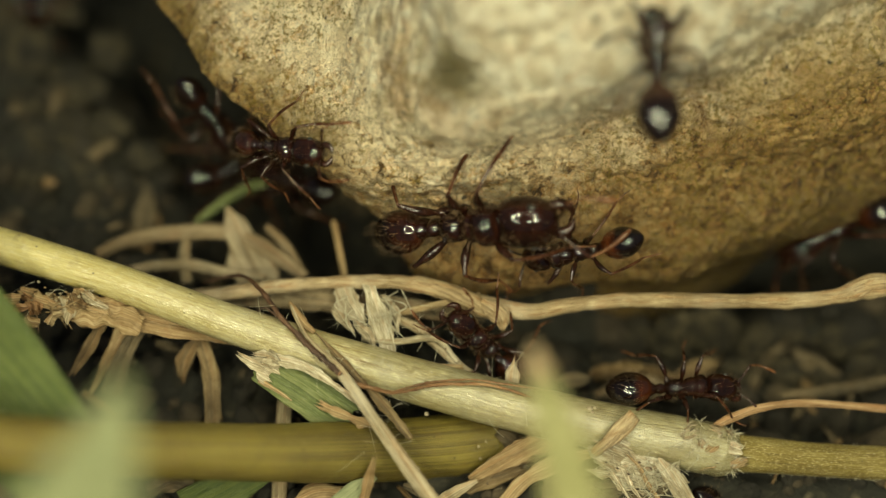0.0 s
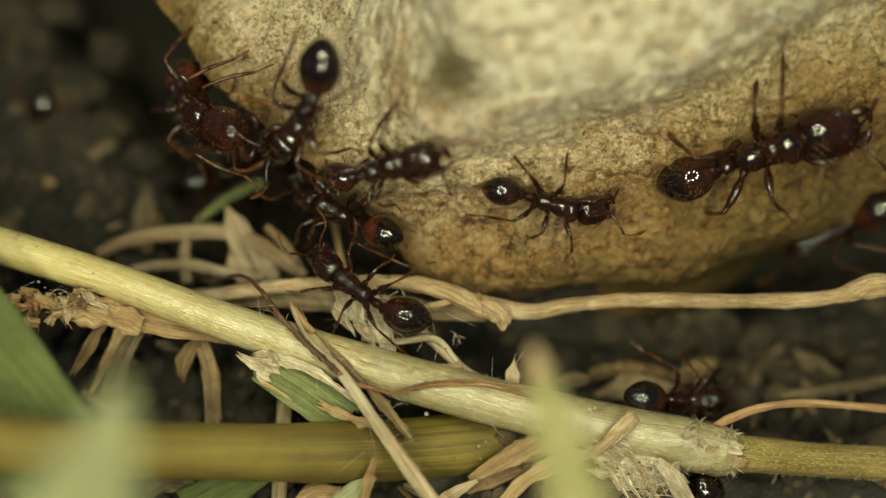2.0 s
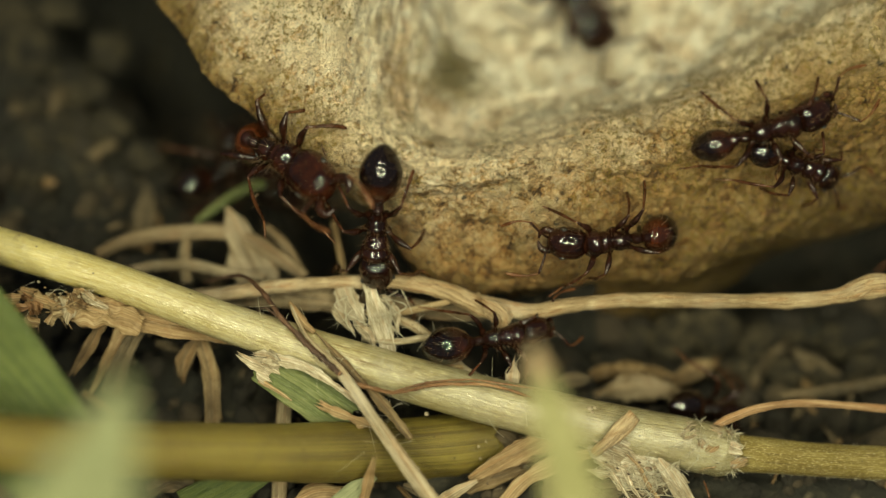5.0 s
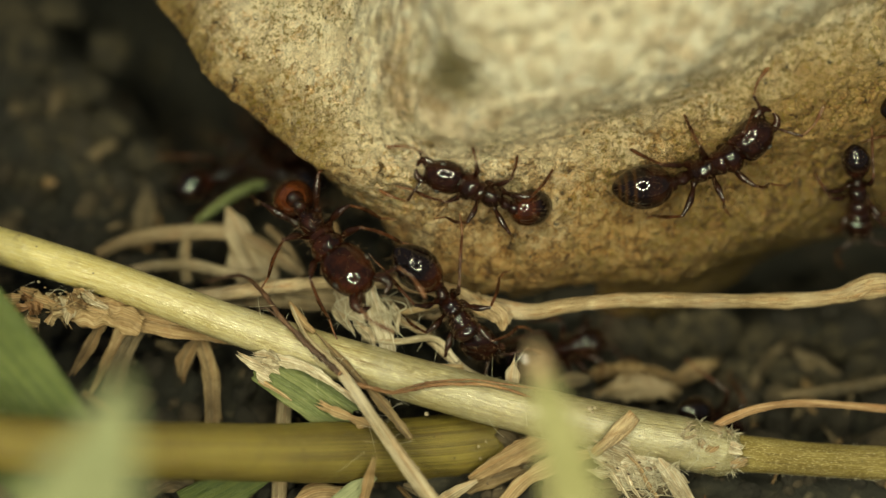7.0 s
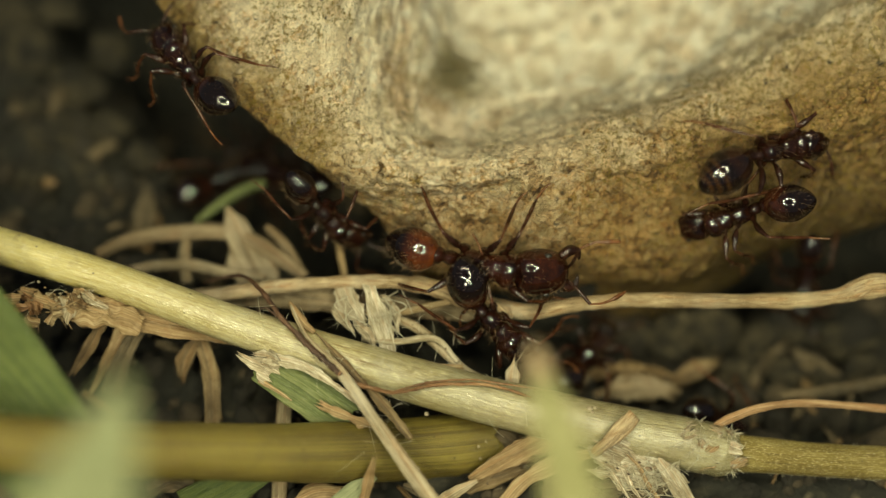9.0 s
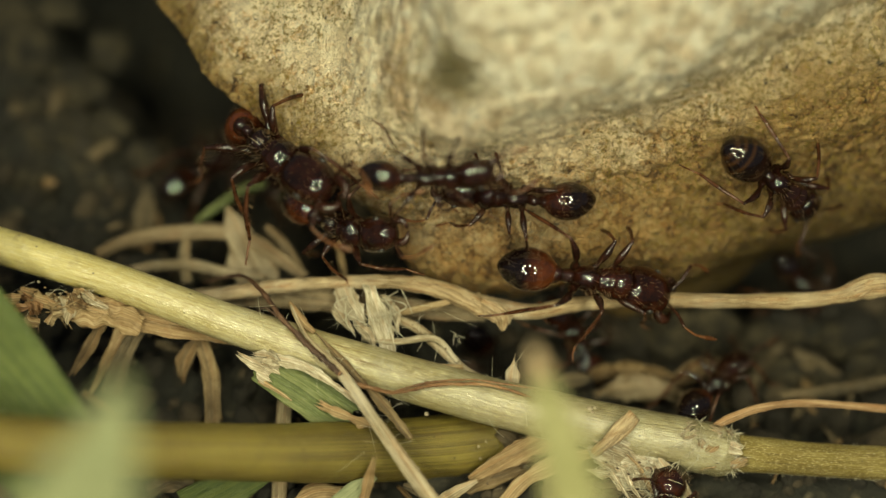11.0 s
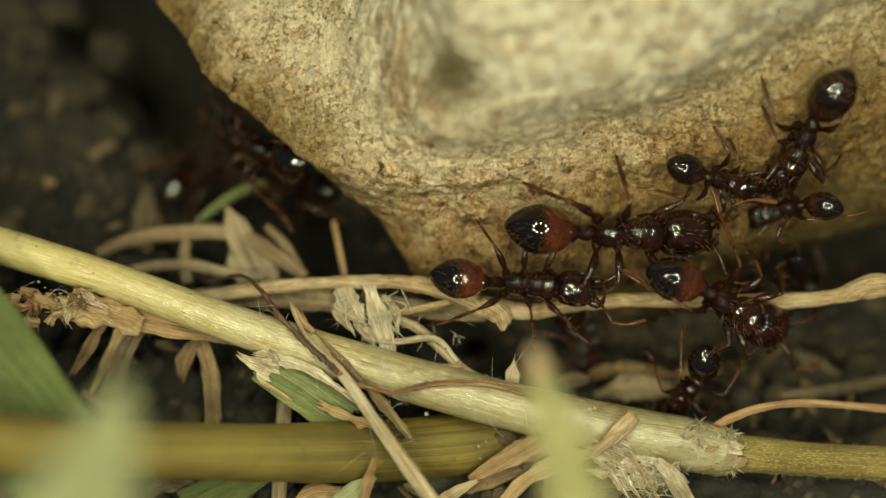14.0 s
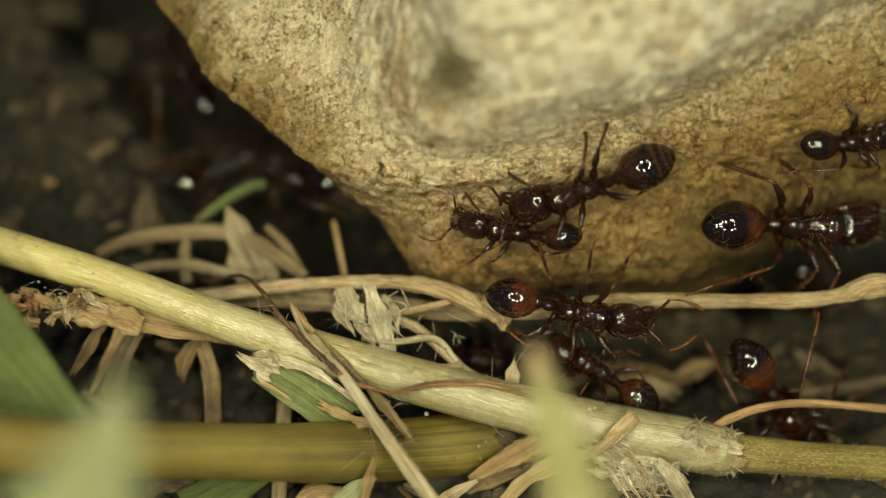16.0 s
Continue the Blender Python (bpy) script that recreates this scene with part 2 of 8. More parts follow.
def fibre_material(name, dark, mid, light, rough=0.45, spots=0.3, streak=26.0, sheen=0.5, stain=(0.10, 0.05, 0.02), run=0.8, dash=0.5, bleach=0.0, olive_end=None, fleck=(3.6, 32.0), coat=0.0, vary=0.0, relief=1.0):
    """Dry or green plant tissue with fibres along its length and painted glints as short bright dashes. run: length
    scale of the streaks, dash: strength of the glints.
    """
    g = Graph(name)
    dark, mid, light, stain = [tuple(min(0.85, c * 0.79) for c in k) for k in (dark, mid, light, stain)]
    uv = g.coords("UV", (1, 1, 1))
    s = g.node("ShaderNodeMapping", Scale=(run, streak, 1.0), Vector=uv).outputs[0]
    s2 = g.node("ShaderNodeMapping", Scale=(run * 0.5, streak * 0.22, 1.0), Vector=uv).outputs[0]
    s3 = g.node("ShaderNodeMapping", Scale=(fleck[0], fleck[1], 1.0), Vector=uv).outputs[0]
    p = g.coords()
    line = g.noise(s, 1.0, 3, 0.6)
    broad = g.noise(s2, 1.0, 4, 0.65)
    short = g.noise(s3, 1.0, 2, 0.6)
    patch = g.noise(p, 0.8, 5, 0.65)
    both = g.math("ADD", g.math("ADD", g.math("MULTIPLY", line, 0.40), g.math("MULTIPLY", broad, 0.35)), g.math("MULTIPLY", patch, 0.25))
    base = g.ramp(both, [(0.41, dark), (0.50, mid), (0.58, light)])
    white = tuple(min(0.9, sum(light) / 3 * 0.45 + c * 0.70) for c in light)
    base = g.mix(g.grey(g.noise(p, 0.42, 4, 0.6), 0.47, 0.62, 0.0, bleach), base, white)
    if olive_end:
        # still sappy towards one end
        x = g.node("ShaderNodeSeparateXYZ", Vector=p).outputs[0]
        sap = g.grey(g.math("ADD", x, g.math("MULTIPLY", g.math("SUBTRACT", broad, 0.5), 9.0)), olive_end[0], olive_end[1], 0.75, 0.0)
        base = g.mix(sap, base, g.mix(line, (0.34, 0.26, 0.05), (0.72, 0.60, 0.20)))
        # and weathered greyer towards the other
        grey_end = g.grey(g.math("ADD", x, g.math("MULTIPLY", g.math("SUBTRACT", patch, 0.5), 8.0)), -3.0, 4.0)
        base = g.mix(grey_end, base, g.mix(1.0, base, (0.80, 0.84, 0.92), "MULTIPLY"))
        dash = g.math("MULTIPLY", dash, g.math("SUBTRACT", 1.0, g.math("MULTIPLY", grey_end, 0.65)))
        worn = g.ramp(g.noise(p, 1.4, 6, 0.7), [(0.36, (0.14, 0.108, 0.042)), (0.50, (0.230, 0.192, 0.094)), (0.64, (0.34, 0.30, 0.17))])
        base = g.mix(g.math("MULTIPLY", grey_end, 0.7), base, worn)
    # glints painted into the colour: short pale dashes, darker gaps between
    bright = tuple(min(0.92, c * 1.35 + 0.08) for c in light)
    base = g.mix(g.math("MULTIPLY", g.grey(short, 0.54 - 0.05 * coat, 0.68 - 0.08 * coat), dash), base, bright)
    base = g.mix(g.math("MULTIPLY", g.grey(short, 0.42, 0.30, 0.0, 0.4 - 0.3 * coat), dash), base, tuple(c * 0.55 for c in dark))
    blot = g.grey(g.noise(p, 1.6, 6, 0.75), 0.54, 0.70, 0.0, spots)
    base = g.mix(blot, base, stain)
    dots = g.math("MULTIPLY", g.grey(g.cells(p, 3.0, "Distance"), 0.06, 0.13, min(1.0, spots * 2.2), 0.0), g.grey(g.noise(p, 0.9, 2), 0.50, 0.58))
    base = g.mix(dots, base, tuple(c * 0.4 for c in stain))
    if vary:
        # each strand has weathered by itself
        own = g.node("ShaderNodeObjectInfo").outputs["Random"]
        base = g.mix(g.grey(own, 0.0, 1.0, 0.0, vary), base, g.mix(1.0, base, (0.62, 0.50, 0.36), "MULTIPLY"))
        rust = g.grey(g.noise(s2, 1.3, 3, 0.6), 0.52, 0.66, 0.0, 0.55)
        base = g.mix(rust, base, g.mix(1.0, base, (0.80, 0.52, 0.30), "MULTIPLY"))
    h = g.bump(line, 0.00008 * relief, 0.8)
    h = g.bump(short, 0.00003 * relief, 0.7, h)
    h = g.bump(g.noise(p, 12, 5, 0.75), 0.00006, 0.6, h)
    gl = g.grey(short, 0.3, 0.7, rough + 0.2, rough - 0.1)
    return g.done(base, gl, h, Specular_IOR_Level=sheen, Coat_Weight=g.grey(short, 0.44, 0.60, 0.0, coat), Coat_Roughness=0.2, Coat_Normal=g.bump(g.math("ADD", line, short), 0.000009, 0.7))


def chitin_material(name, deep, bright, rough, banded=0.0, relief=0.25, rings=0.0, spec=0.5, coat=0.0, seam=0.15):
    """Shell of an ant: darker and redder clouds, fine pits. banded: how softly it turns black from its coloured front to its hind end, at the seam; rings: how strongly the plates' thin edges show."""
    g = Graph(name)
    p = g.coords()
    n = g.noise(p, 2.5, 4, 0.6)
    base = g.mix(g.grey(n, 0.36, 0.62), deep, bright)
    base = g.mix(g.grey(g.noise(p, 14, 3, 0.6), 0.42, 0.62, 0.0, 0.5), base, g.mix(1.0, base, (0.4, 0.4, 0.4), "MULTIPLY"))
    x = g.node("ShaderNodeSeparateXYZ", Vector=p).outputs[0]
    if banded:
        wob = g.math("ADD", x, g.math("MULTIPLY", g.math("SUBTRACT", n, 0.5), 0.22))
        base = g.mix(g.grey(wob, seam - banded, seam + banded), (0.0045, 0.0022, 0.002), base)
    if rings:
        for edge in (-0.238, -0.434, -0.574):
            near = g.math("ABSOLUTE", g.math("SUBTRACT", g.math("ADD", x, g.math("MULTIPLY", g.math("SUBTRACT", n, 0.5), 0.05)), edge + 0.035))
            base = g.mix(g.grey(near, 0.012, 0.055, rings, 0.0), base, (0.085, 0.036, 0.010))
    h = g.bump(g.noise(p, 9, 4, 0.6), 0.00001, relief)
    h = g.bump(g.cells(p, 22, "Distance"), 0.000004, relief, h)
    rough = g.grey(g.noise(p, 5, 4, 0.7), 0.35, 0.7, rough * 0.7, rough * 2.0)
    return g.done(base, rough, h, Specular_IOR_Level=spec, Coat_Weight=coat, Coat_Roughness=0.025)


def clod_material(name, dimming):
    g = Graph(name)
    p = g.coords()
    tint = g.node("ShaderNodeObjectInfo").outputs["Random"]
    base = g.ramp(g.noise(p, 2.0, 6, 0.72), [(0.38, (0.028, 0.022, 0.011)), (0.50, (0.12, 0.092, 0.044)), (0.62, (0.28, 0.22, 0.115))])
    base = g.mix(g.grey(tint, 0.0, 1.0, 0.1, 0.7), base, g.mix(1.0, base, (0.5, 0.45, 0.35), "MULTIPLY"))
    base = g.mix(1.0, base, (dimming, dimming, dimming), "MULTIPLY")
    return g.done(base, 0.85, g.bump(g.noise(p, 6, 6, 0.75), 0.0003, 1.0))


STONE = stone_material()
CLOD = clod_material("brown_clods", 0.48)
# the same soil in a darker tone, for the clods on the left
DARK_CLOD = clod_material("dark_clods", 0.36)
SOIL = soil_material()
CRUMB = crumb_material()
STRAW = fibre_material("pale_straw", (0.19, 0.14, 0.075), (0.38, 0.305, 0.185), (0.64, 0.55, 0.38), spots=0.5, bleach=0.45, stain=(0.30, 0.165, 0.065), vary=0.6, dash=0.25, run=0.4, relief=0.55)
# copy of the pale straw, darkened to paint the dimness of deeper strands
DIM_STRAW = fibre_material("dimmed_straw", (0.10, 0.070, 0.034), (0.225, 0.17, 0.095), (0.40, 0.325, 0.21), spots=0.6, bleach=0.25, stain=(0.17, 0.085, 0.03), rough=0.55, vary=0.6, dash=0.25, run=0.4, relief=0.55)
CULM = fibre_material("straw_yellow_culm", (0.235, 0.155, 0.040), (0.36, 0.285, 0.112), (0.50, 0.43, 0.225), rough=0.24, spots=0.35, sheen=1.0, dash=0.8, run=0.5, streak=20.0, bleach=0.3, olive_end=(-12.5, -5.0), coat=0.7, fleck=(3.4, 30.0), relief=0.5)
GREEN_CULM = fibre_material("green_culm", (0.138, 0.092, 0.015), (0.225, 0.160, 0.032), (0.34, 0.265, 0.082), rough=0.4, spots=0.2, dash=0.8, fleck=(8.0, 26.0), run=0.5)
SHEATH = fibre_material("olive_leaf_sheath", (0.095, 0.064, 0.012), (0.165, 0.122, 0.021), (0.255, 0.195, 0.034), rough=0.38, spots=0.4, streak=24.0, run=0.10, dash=0.06, relief=0.6, stain=(0.12, 0.058, 0.014))
LEAF = fibre_material("green_leaf", (0.042, 0.064, 0.009), (0.080, 0.108, 0.016), (0.135, 0.16, 0.035), rough=0.45, spots=0.05, run=0.2, dash=0.2)
BITTEN = fibre_material("ribbed_leaf_tissue", (0.052, 0.070, 0.014), (0.095, 0.118, 0.028), (0.18, 0.195, 0.065), rough=0.42, spots=0.12, run=0.2, dash=0.3, streak=14.0)
PALE_LEAF = fibre_material("pale_green_leaf", (0.205, 0.218, 0.108), (0.285, 0.302, 0.155), (0.37, 0.385, 0.21), rough=0.5, spots=0.03, run=0.2, dash=0.1)
YELLOW_LEAF = fibre_material("yellowing_leaf", (0.25, 0.238, 0.092), (0.33, 0.31, 0.13), (0.42, 0.39, 0.19), rough=0.5, spots=0.1, stain=(0.3, 0.2, 0.1), run=0.2, dash=0.1)
BROWN = fibre_material("brown_dry_leaf", (0.060, 0.034, 0.012), (0.155, 0.098, 0.038), (0.28, 0.198, 0.092), spots=0.45, rough=0.6, vary=0.6, dash=0.25, run=0.4, relief=0.55)
TAN = fibre_material("tan_dry_leaf", (0.19, 0.112, 0.044), (0.36, 0.248, 0.118), (0.54, 0.415, 0.24), spots=0.5, rough=0.55, stain=(0.24, 0.105, 0.036), vary=0.6, dash=0.25, run=0.4, relief=0.55)
MEMBRANE = fibre_material("papery_membrane", (0.27, 0.205, 0.115), (0.50, 0.42, 0.28), (0.78, 0.70, 0.54), rough=0.3, spots=0.45, stain=(0.26, 0.14, 0.055), coat=0.3, vary=0.3)
ROOT = fibre_material("tan_root", (0.20, 0.125, 0.055), (0.38, 0.27, 0.14), (0.58, 0.45, 0.26), rough=0.55, spots=0.55, streak=14.0, run=1.2, bleach=0.5, stain=(0.34, 0.165, 0.06), vary=0.3)
TENDRIL = fibre_material("dark_rootlet", (0.028, 0.011, 0.004), (0.075, 0.030, 0.011), (0.16, 0.072, 0.028), rough=0.5, spots=0.3, streak=8.0)
TAWNY = fibre_material("tawny_straw", (0.17, 0.088, 0.034), (0.36, 0.215, 0.10), (0.56, 0.39, 0.22), spots=0.5, rough=0.5, stain=(0.22, 0.10, 0.035), vary=0.6, dash=0.25, run=0.4, relief=0.55)
RUSTY = fibre_material("rusty_rootlet", (0.13, 0.055, 0.018), (0.27, 0.125, 0.045), (0.44, 0.25, 0.11), rough=0.5, spots=0.3, streak=10.0)
PAPER = fibre_material("white_papery_sheath", (0.20, 0.15, 0.08), (0.38, 0.315, 0.205), (0.62, 0.555, 0.42), rough=0.25, spots=0.3, stain=(0.2, 0.1, 0.04), coat=0.4, vary=0.25)
HAIR = fibre_material("plant_hairs", (0.45, 0.39, 0.26), (0.56, 0.5, 0.36), (0.7, 0.64, 0.5), rough=0.4, spots=0.0)
CHITIN = chitin_material("red_brown_chitin", (0.0052, 0.0021, 0.0015), (0.0205, 0.0062, 0.0033), 0.055, relief=0.4, spec=0.45)
CHITIN_RUSSET = chitin_material("russet_chitin", (0.0060, 0.0022, 0.0015), (0.031, 0.0080, 0.0032), 0.055, relief=0.35, spec=0.45)
CHITIN_RED = chitin_material("rusty_gaster_chitin", (0.042, 0.0105, 0.0032), (0.085, 0.0220, 0.0062), 0.03, 0.22, relief=0.02, spec=0.5, coat=0.2)
CHITIN_HALF = chitin_material("black_and_rusty_gaster_chitin", (0.034, 0.0085, 0.0028), (0.070, 0.0180, 0.0052), 0.03, 0.13, relief=0.02, spec=0.5, coat=0.2)
CHITIN_DIM = chitin_material("black_gaster_chitin_with_rusty_front", (0.020, 0.0055, 0.0022), (0.044, 0.0112, 0.0036), 0.03, 0.13, relief=0.02, spec=0.5, coat=0.2, seam=0.26)
CHITIN_DARK = chitin_material("black_brown_gaster_chitin", (0.009, 0.0032, 0.0020), (0.032, 0.0090, 0.0042), 0.03, 0.16, relief=0.02, rings=0.04, spec=0.5, coat=0.2)
CHITIN_RINGED = chitin_material("ringed_gaster_chitin", (0.006, 0.0026, 0.0017), (0.022, 0.0075, 0.0036), 0.03, 0.14, relief=0.02, rings=0.30, spec=0.5, coat=0.2)
LIMB = chitin_material("brown_leg_chitin", (0.0095, 0.0034, 0.0020), (0.030, 0.0098, 0.0048), 0.17, relief=1.0, spec=0.4)
SHIN = chitin_material("red_brown_shin_chitin", (0.020, 0.0065, 0.0028), (0.070, 0.0240, 0.0090), 0.20, relief=1.0, spec=0.4)
TARSAL = chitin_material("amber_foot_chitin", (0.055, 0.0190, 0.0065), (0.150, 0.058, 0.0200), 0.26, relief=1.0, spec=0.4)
EYE_BLACK = chitin_material("black_compound_eye", (0.012, 0.011, 0.010), (0.030, 0.028, 0.024), 0.3)
SETA = chitin_material("pale_bristles", (0.10, 0.055, 0.025), (0.24, 0.15, 0.075), 0.35)
DULL = fibre_material("dull_rotting_leaf", (0.028, 0.019, 0.008), (0.075, 0.052, 0.023), (0.15, 0.105, 0.052), spots=0.4, rough=0.7, dash=0.25, run=0.4, relief=0.55)


# ---- mesh builders; sizes in mm ----
def mesh_object(name, verts, faces, material, parent=None, label="", uv=None, smooth=True):
    me = bpy.data.meshes.new(name)
    me.from_pydata((np.asarray(verts, float) * MM).tolist(), [], faces if isinstance(faces, list) else faces.tolist())
    me.materials.append(material)
    if uv is not None:
        layer = me.uv_layers.new(name="UVMap")
        loops = np.empty(len(me.loops), np.int32)
        me.loops.foreach_get("vertex_index", loops)
        layer.data.foreach_set("uv", np.asarray(uv, np.float32)[loops].ravel())
    if smooth:
        me.polygons.foreach_set("use_smooth", np.ones(len(me.polygons), bool))
    me.update()
    ob = new(name, me)
    if parent is not None:
        ob.parent = parent
    if label:
        tagged(ob, label)
    return ob


def empty(name, label, category, group="", kind=""):
    e = new(name)
    e.empty_display_size = 0.001
    return tagged(e, label, category, group, kind)


def grid_faces(rows, cols, closed=False):
    i = np.arange(rows - 1)[:, None] * cols
    j = np.arange(cols if closed else cols - 1)[None, :]
    k = (j + 1) % cols
    return np.stack([i + j, i + k, i + cols + k, i + cols + j], -1).reshape(-1, 4)


def frames_along(p, up):
    t = np.gradient(p, axis=0)
    t /= np.linalg.norm(t, axis=1)[:, None] + 1e-12
    side = np.cross(t, np.array(up, float))
    side /= np.linalg.norm(side, axis=1)[:, None] + 1e-12
    return t, side, np.cross(side, t)


def strand_data(points, widths, flat=1.0, n=60, m=12, wobble=0.06, ridge=0.0, ridges=7, seed=0, up=(0.05, -0.5, 0.86), groove=0.0):
    """A rounded stalk through the points. widths: diameters spread evenly along it; flat: thickness over width."""
    p = spline(points, n)
    w = np.interp(np.linspace(0, 1, n), np.linspace(0, 1, len(widths)), widths) / 2
    t, side, top = frames_along(p, up)
    s = np.concatenate([[0], np.cumsum(np.linalg.norm(np.diff(p, axis=0), axis=1))])
    a = np.linspace(0, 2 * np.pi, m, endpoint=False)
    r = w[:, None] * (1 + ridge * np.cos(ridges * a)[None, :] - groove * np.exp(-((a - np.pi / 2) / 0.35) ** 2)[None, :])
    v = p[:, None] + side[:, None] * (r * np.cos(a))[..., None] + top[:, None] * (r * np.sin(a) * flat)[..., None]
    flatv = v.reshape(-1, 3)
    big = float(np.max(widths))
    nz = value_noise(flatv, big * 0.9, seed) * 0.6 + value_noise(flatv, big * 0.35, seed + 5) * 0.4
    out = (flatv - np.repeat(p, m, 0))
    flatv = flatv + out * (nz * wobble * 2)[:, None]
    uv = np.stack([np.repeat(s, m), np.tile(a / (2 * np.pi), n) * big * 3.0], 1)
    faces = grid_faces(n, m, True).tolist()
    faces.append(list(range(m))[::-1])
    faces.append([(n - 1) * m + k for k in range(m)])
    return flatv, faces, uv


def strand(name, points, widths, material, parent=None, label="", **k):
    v, f, uv = strand_data(points, widths, **k)
    return mesh_object(name, v, f, material, parent, label, uv)


def blade_data(points, widths, n=40, m=9, thick=0.07, fold=0.15, curl=0.0, ragged=0.0, wave=0.0, seed=0, up=(0.05, -0.5, 0.86), twist=0.0, fray=0.0):
    """A leaf strip through the points, folded along its midrib, with real thickness."""
    p = spline(points, n)
    q = np.linspace(0, 1, n)
    w = np.interp(q, np.linspace(0, 1, len(widths)), widths) / 2
    t, side, top = frames_along(p, up)
    tw = np.radians(twist) * (q - 0.5)
    side, top = side * np.cos(tw)[:, None] + top * np.sin(tw)[:, None], top * np.cos(tw)[:, None] - side * np.sin(tw)[:, None]
    s = np.concatenate([[0], np.cumsum(np.linalg.norm(np.diff(p, axis=0), axis=1))])
    c = np.linspace(-1, 1, m)
    x = w[:, None] * c[None, :]
    if ragged:
        edge = value_noise(np.stack([s, s * 0, s * 0], 1), 0.5, seed) * ragged + value_noise(np.stack([s, s * 0 + 3, s * 0], 1), 0.17, seed + 1) * ragged * 0.6
        x = x * (1 + edge[:, None] * np.abs(c)[None, :] ** 2)
    tear = np.zeros((n, m))
    if fray:
        for end, row in ((q ** 3, 40.0), ((1 - q) ** 3, 80.0)):
            teeth = value_noise(np.stack([c * 3.0, c * 0 + row + seed, c * 0], 1), 0.55, seed) + 0.5 * value_noise(np.stack([c * 9.0, c * 0 + row + seed, c * 0], 1), 0.7, seed + 1)
            tear = tear + fray * end[:, None] * teeth[None, :] * (1 if row < 60 else -1)
    h = w[:, None] * (fold * (np.abs(c) - 0.4)[None, :] + curl * (c[None, :] ** 2 - 0.4))
    base = p[:, None] + side[:, None] * x[..., None] + top[:, None] * h[..., None] + t[:, None] * tear[..., None]
    b = base.reshape(-1, 3)
    b = b + np.repeat(top, m, 0) * (wave * value_noise(b, max(widths) * 0.8, seed + 2) + 0.12 * thick * value_noise(b, 0.2, seed + 3))[:, None]
    lo = b - np.repeat(top, m, 0) * thick
    v = np.vstack([b, lo])
    N = n * m
    f = grid_faces(n, m)
    faces = f.tolist() + (f[:, ::-1] + N).tolist()
    rim = [i for i in range(m)] + [i * m + m - 1 for i in range(1, n)] + [N - 1 - i for i in range(1, m)] + [i * m for i in range(n - 2, 0, -1)]
    for a, e in zip(rim, rim[1:] + rim[:1]):
        faces.append([a, a + N, e + N, e])
    one = np.stack([np.repeat(s, m), (x + 0).reshape(-1)], 1)
    return v, faces, np.vstack([one, one])


def blade(name, points, widths, material, parent=None, label="", **k):
    v, f, uv = blade_data(points, widths, **k)
    return mesh_object(name, v, f, material, parent, label, uv)


# ---- the stone ----
HEART = np.array([4.0, 20.0])


def stone_outline():
    """Plan of the stone at the height of its bulge, from the far left round the near corner to the far right, and round the back."""
    near = spline([(-9.8, 11.0), (-7.9, 7.4), (-6.2, 4.7), (-4.5, 3.1), (-2.8, 1.9), (-0.8, 1.5), (1.5, 1.7), (4.0, 1.95), (7.0, 2.35), (11.0, 3.2), (15.0, 4.9)], 820)
    back = spline([(15.0, 4.9), (22.0, 11.0), (26.0, 24.0), (20.0, 38.0), (4.0, 44.0), (-12.0, 38.0), (-16.0, 24.0), (-9.8, 11.0)], 70)[1:-1]
    return np.vstack([near, back])


def smooth(x, a, b):
    t = np.clip((x - a) / (b - a), 0, 1)
    return t * t * (3 - 2 * t)


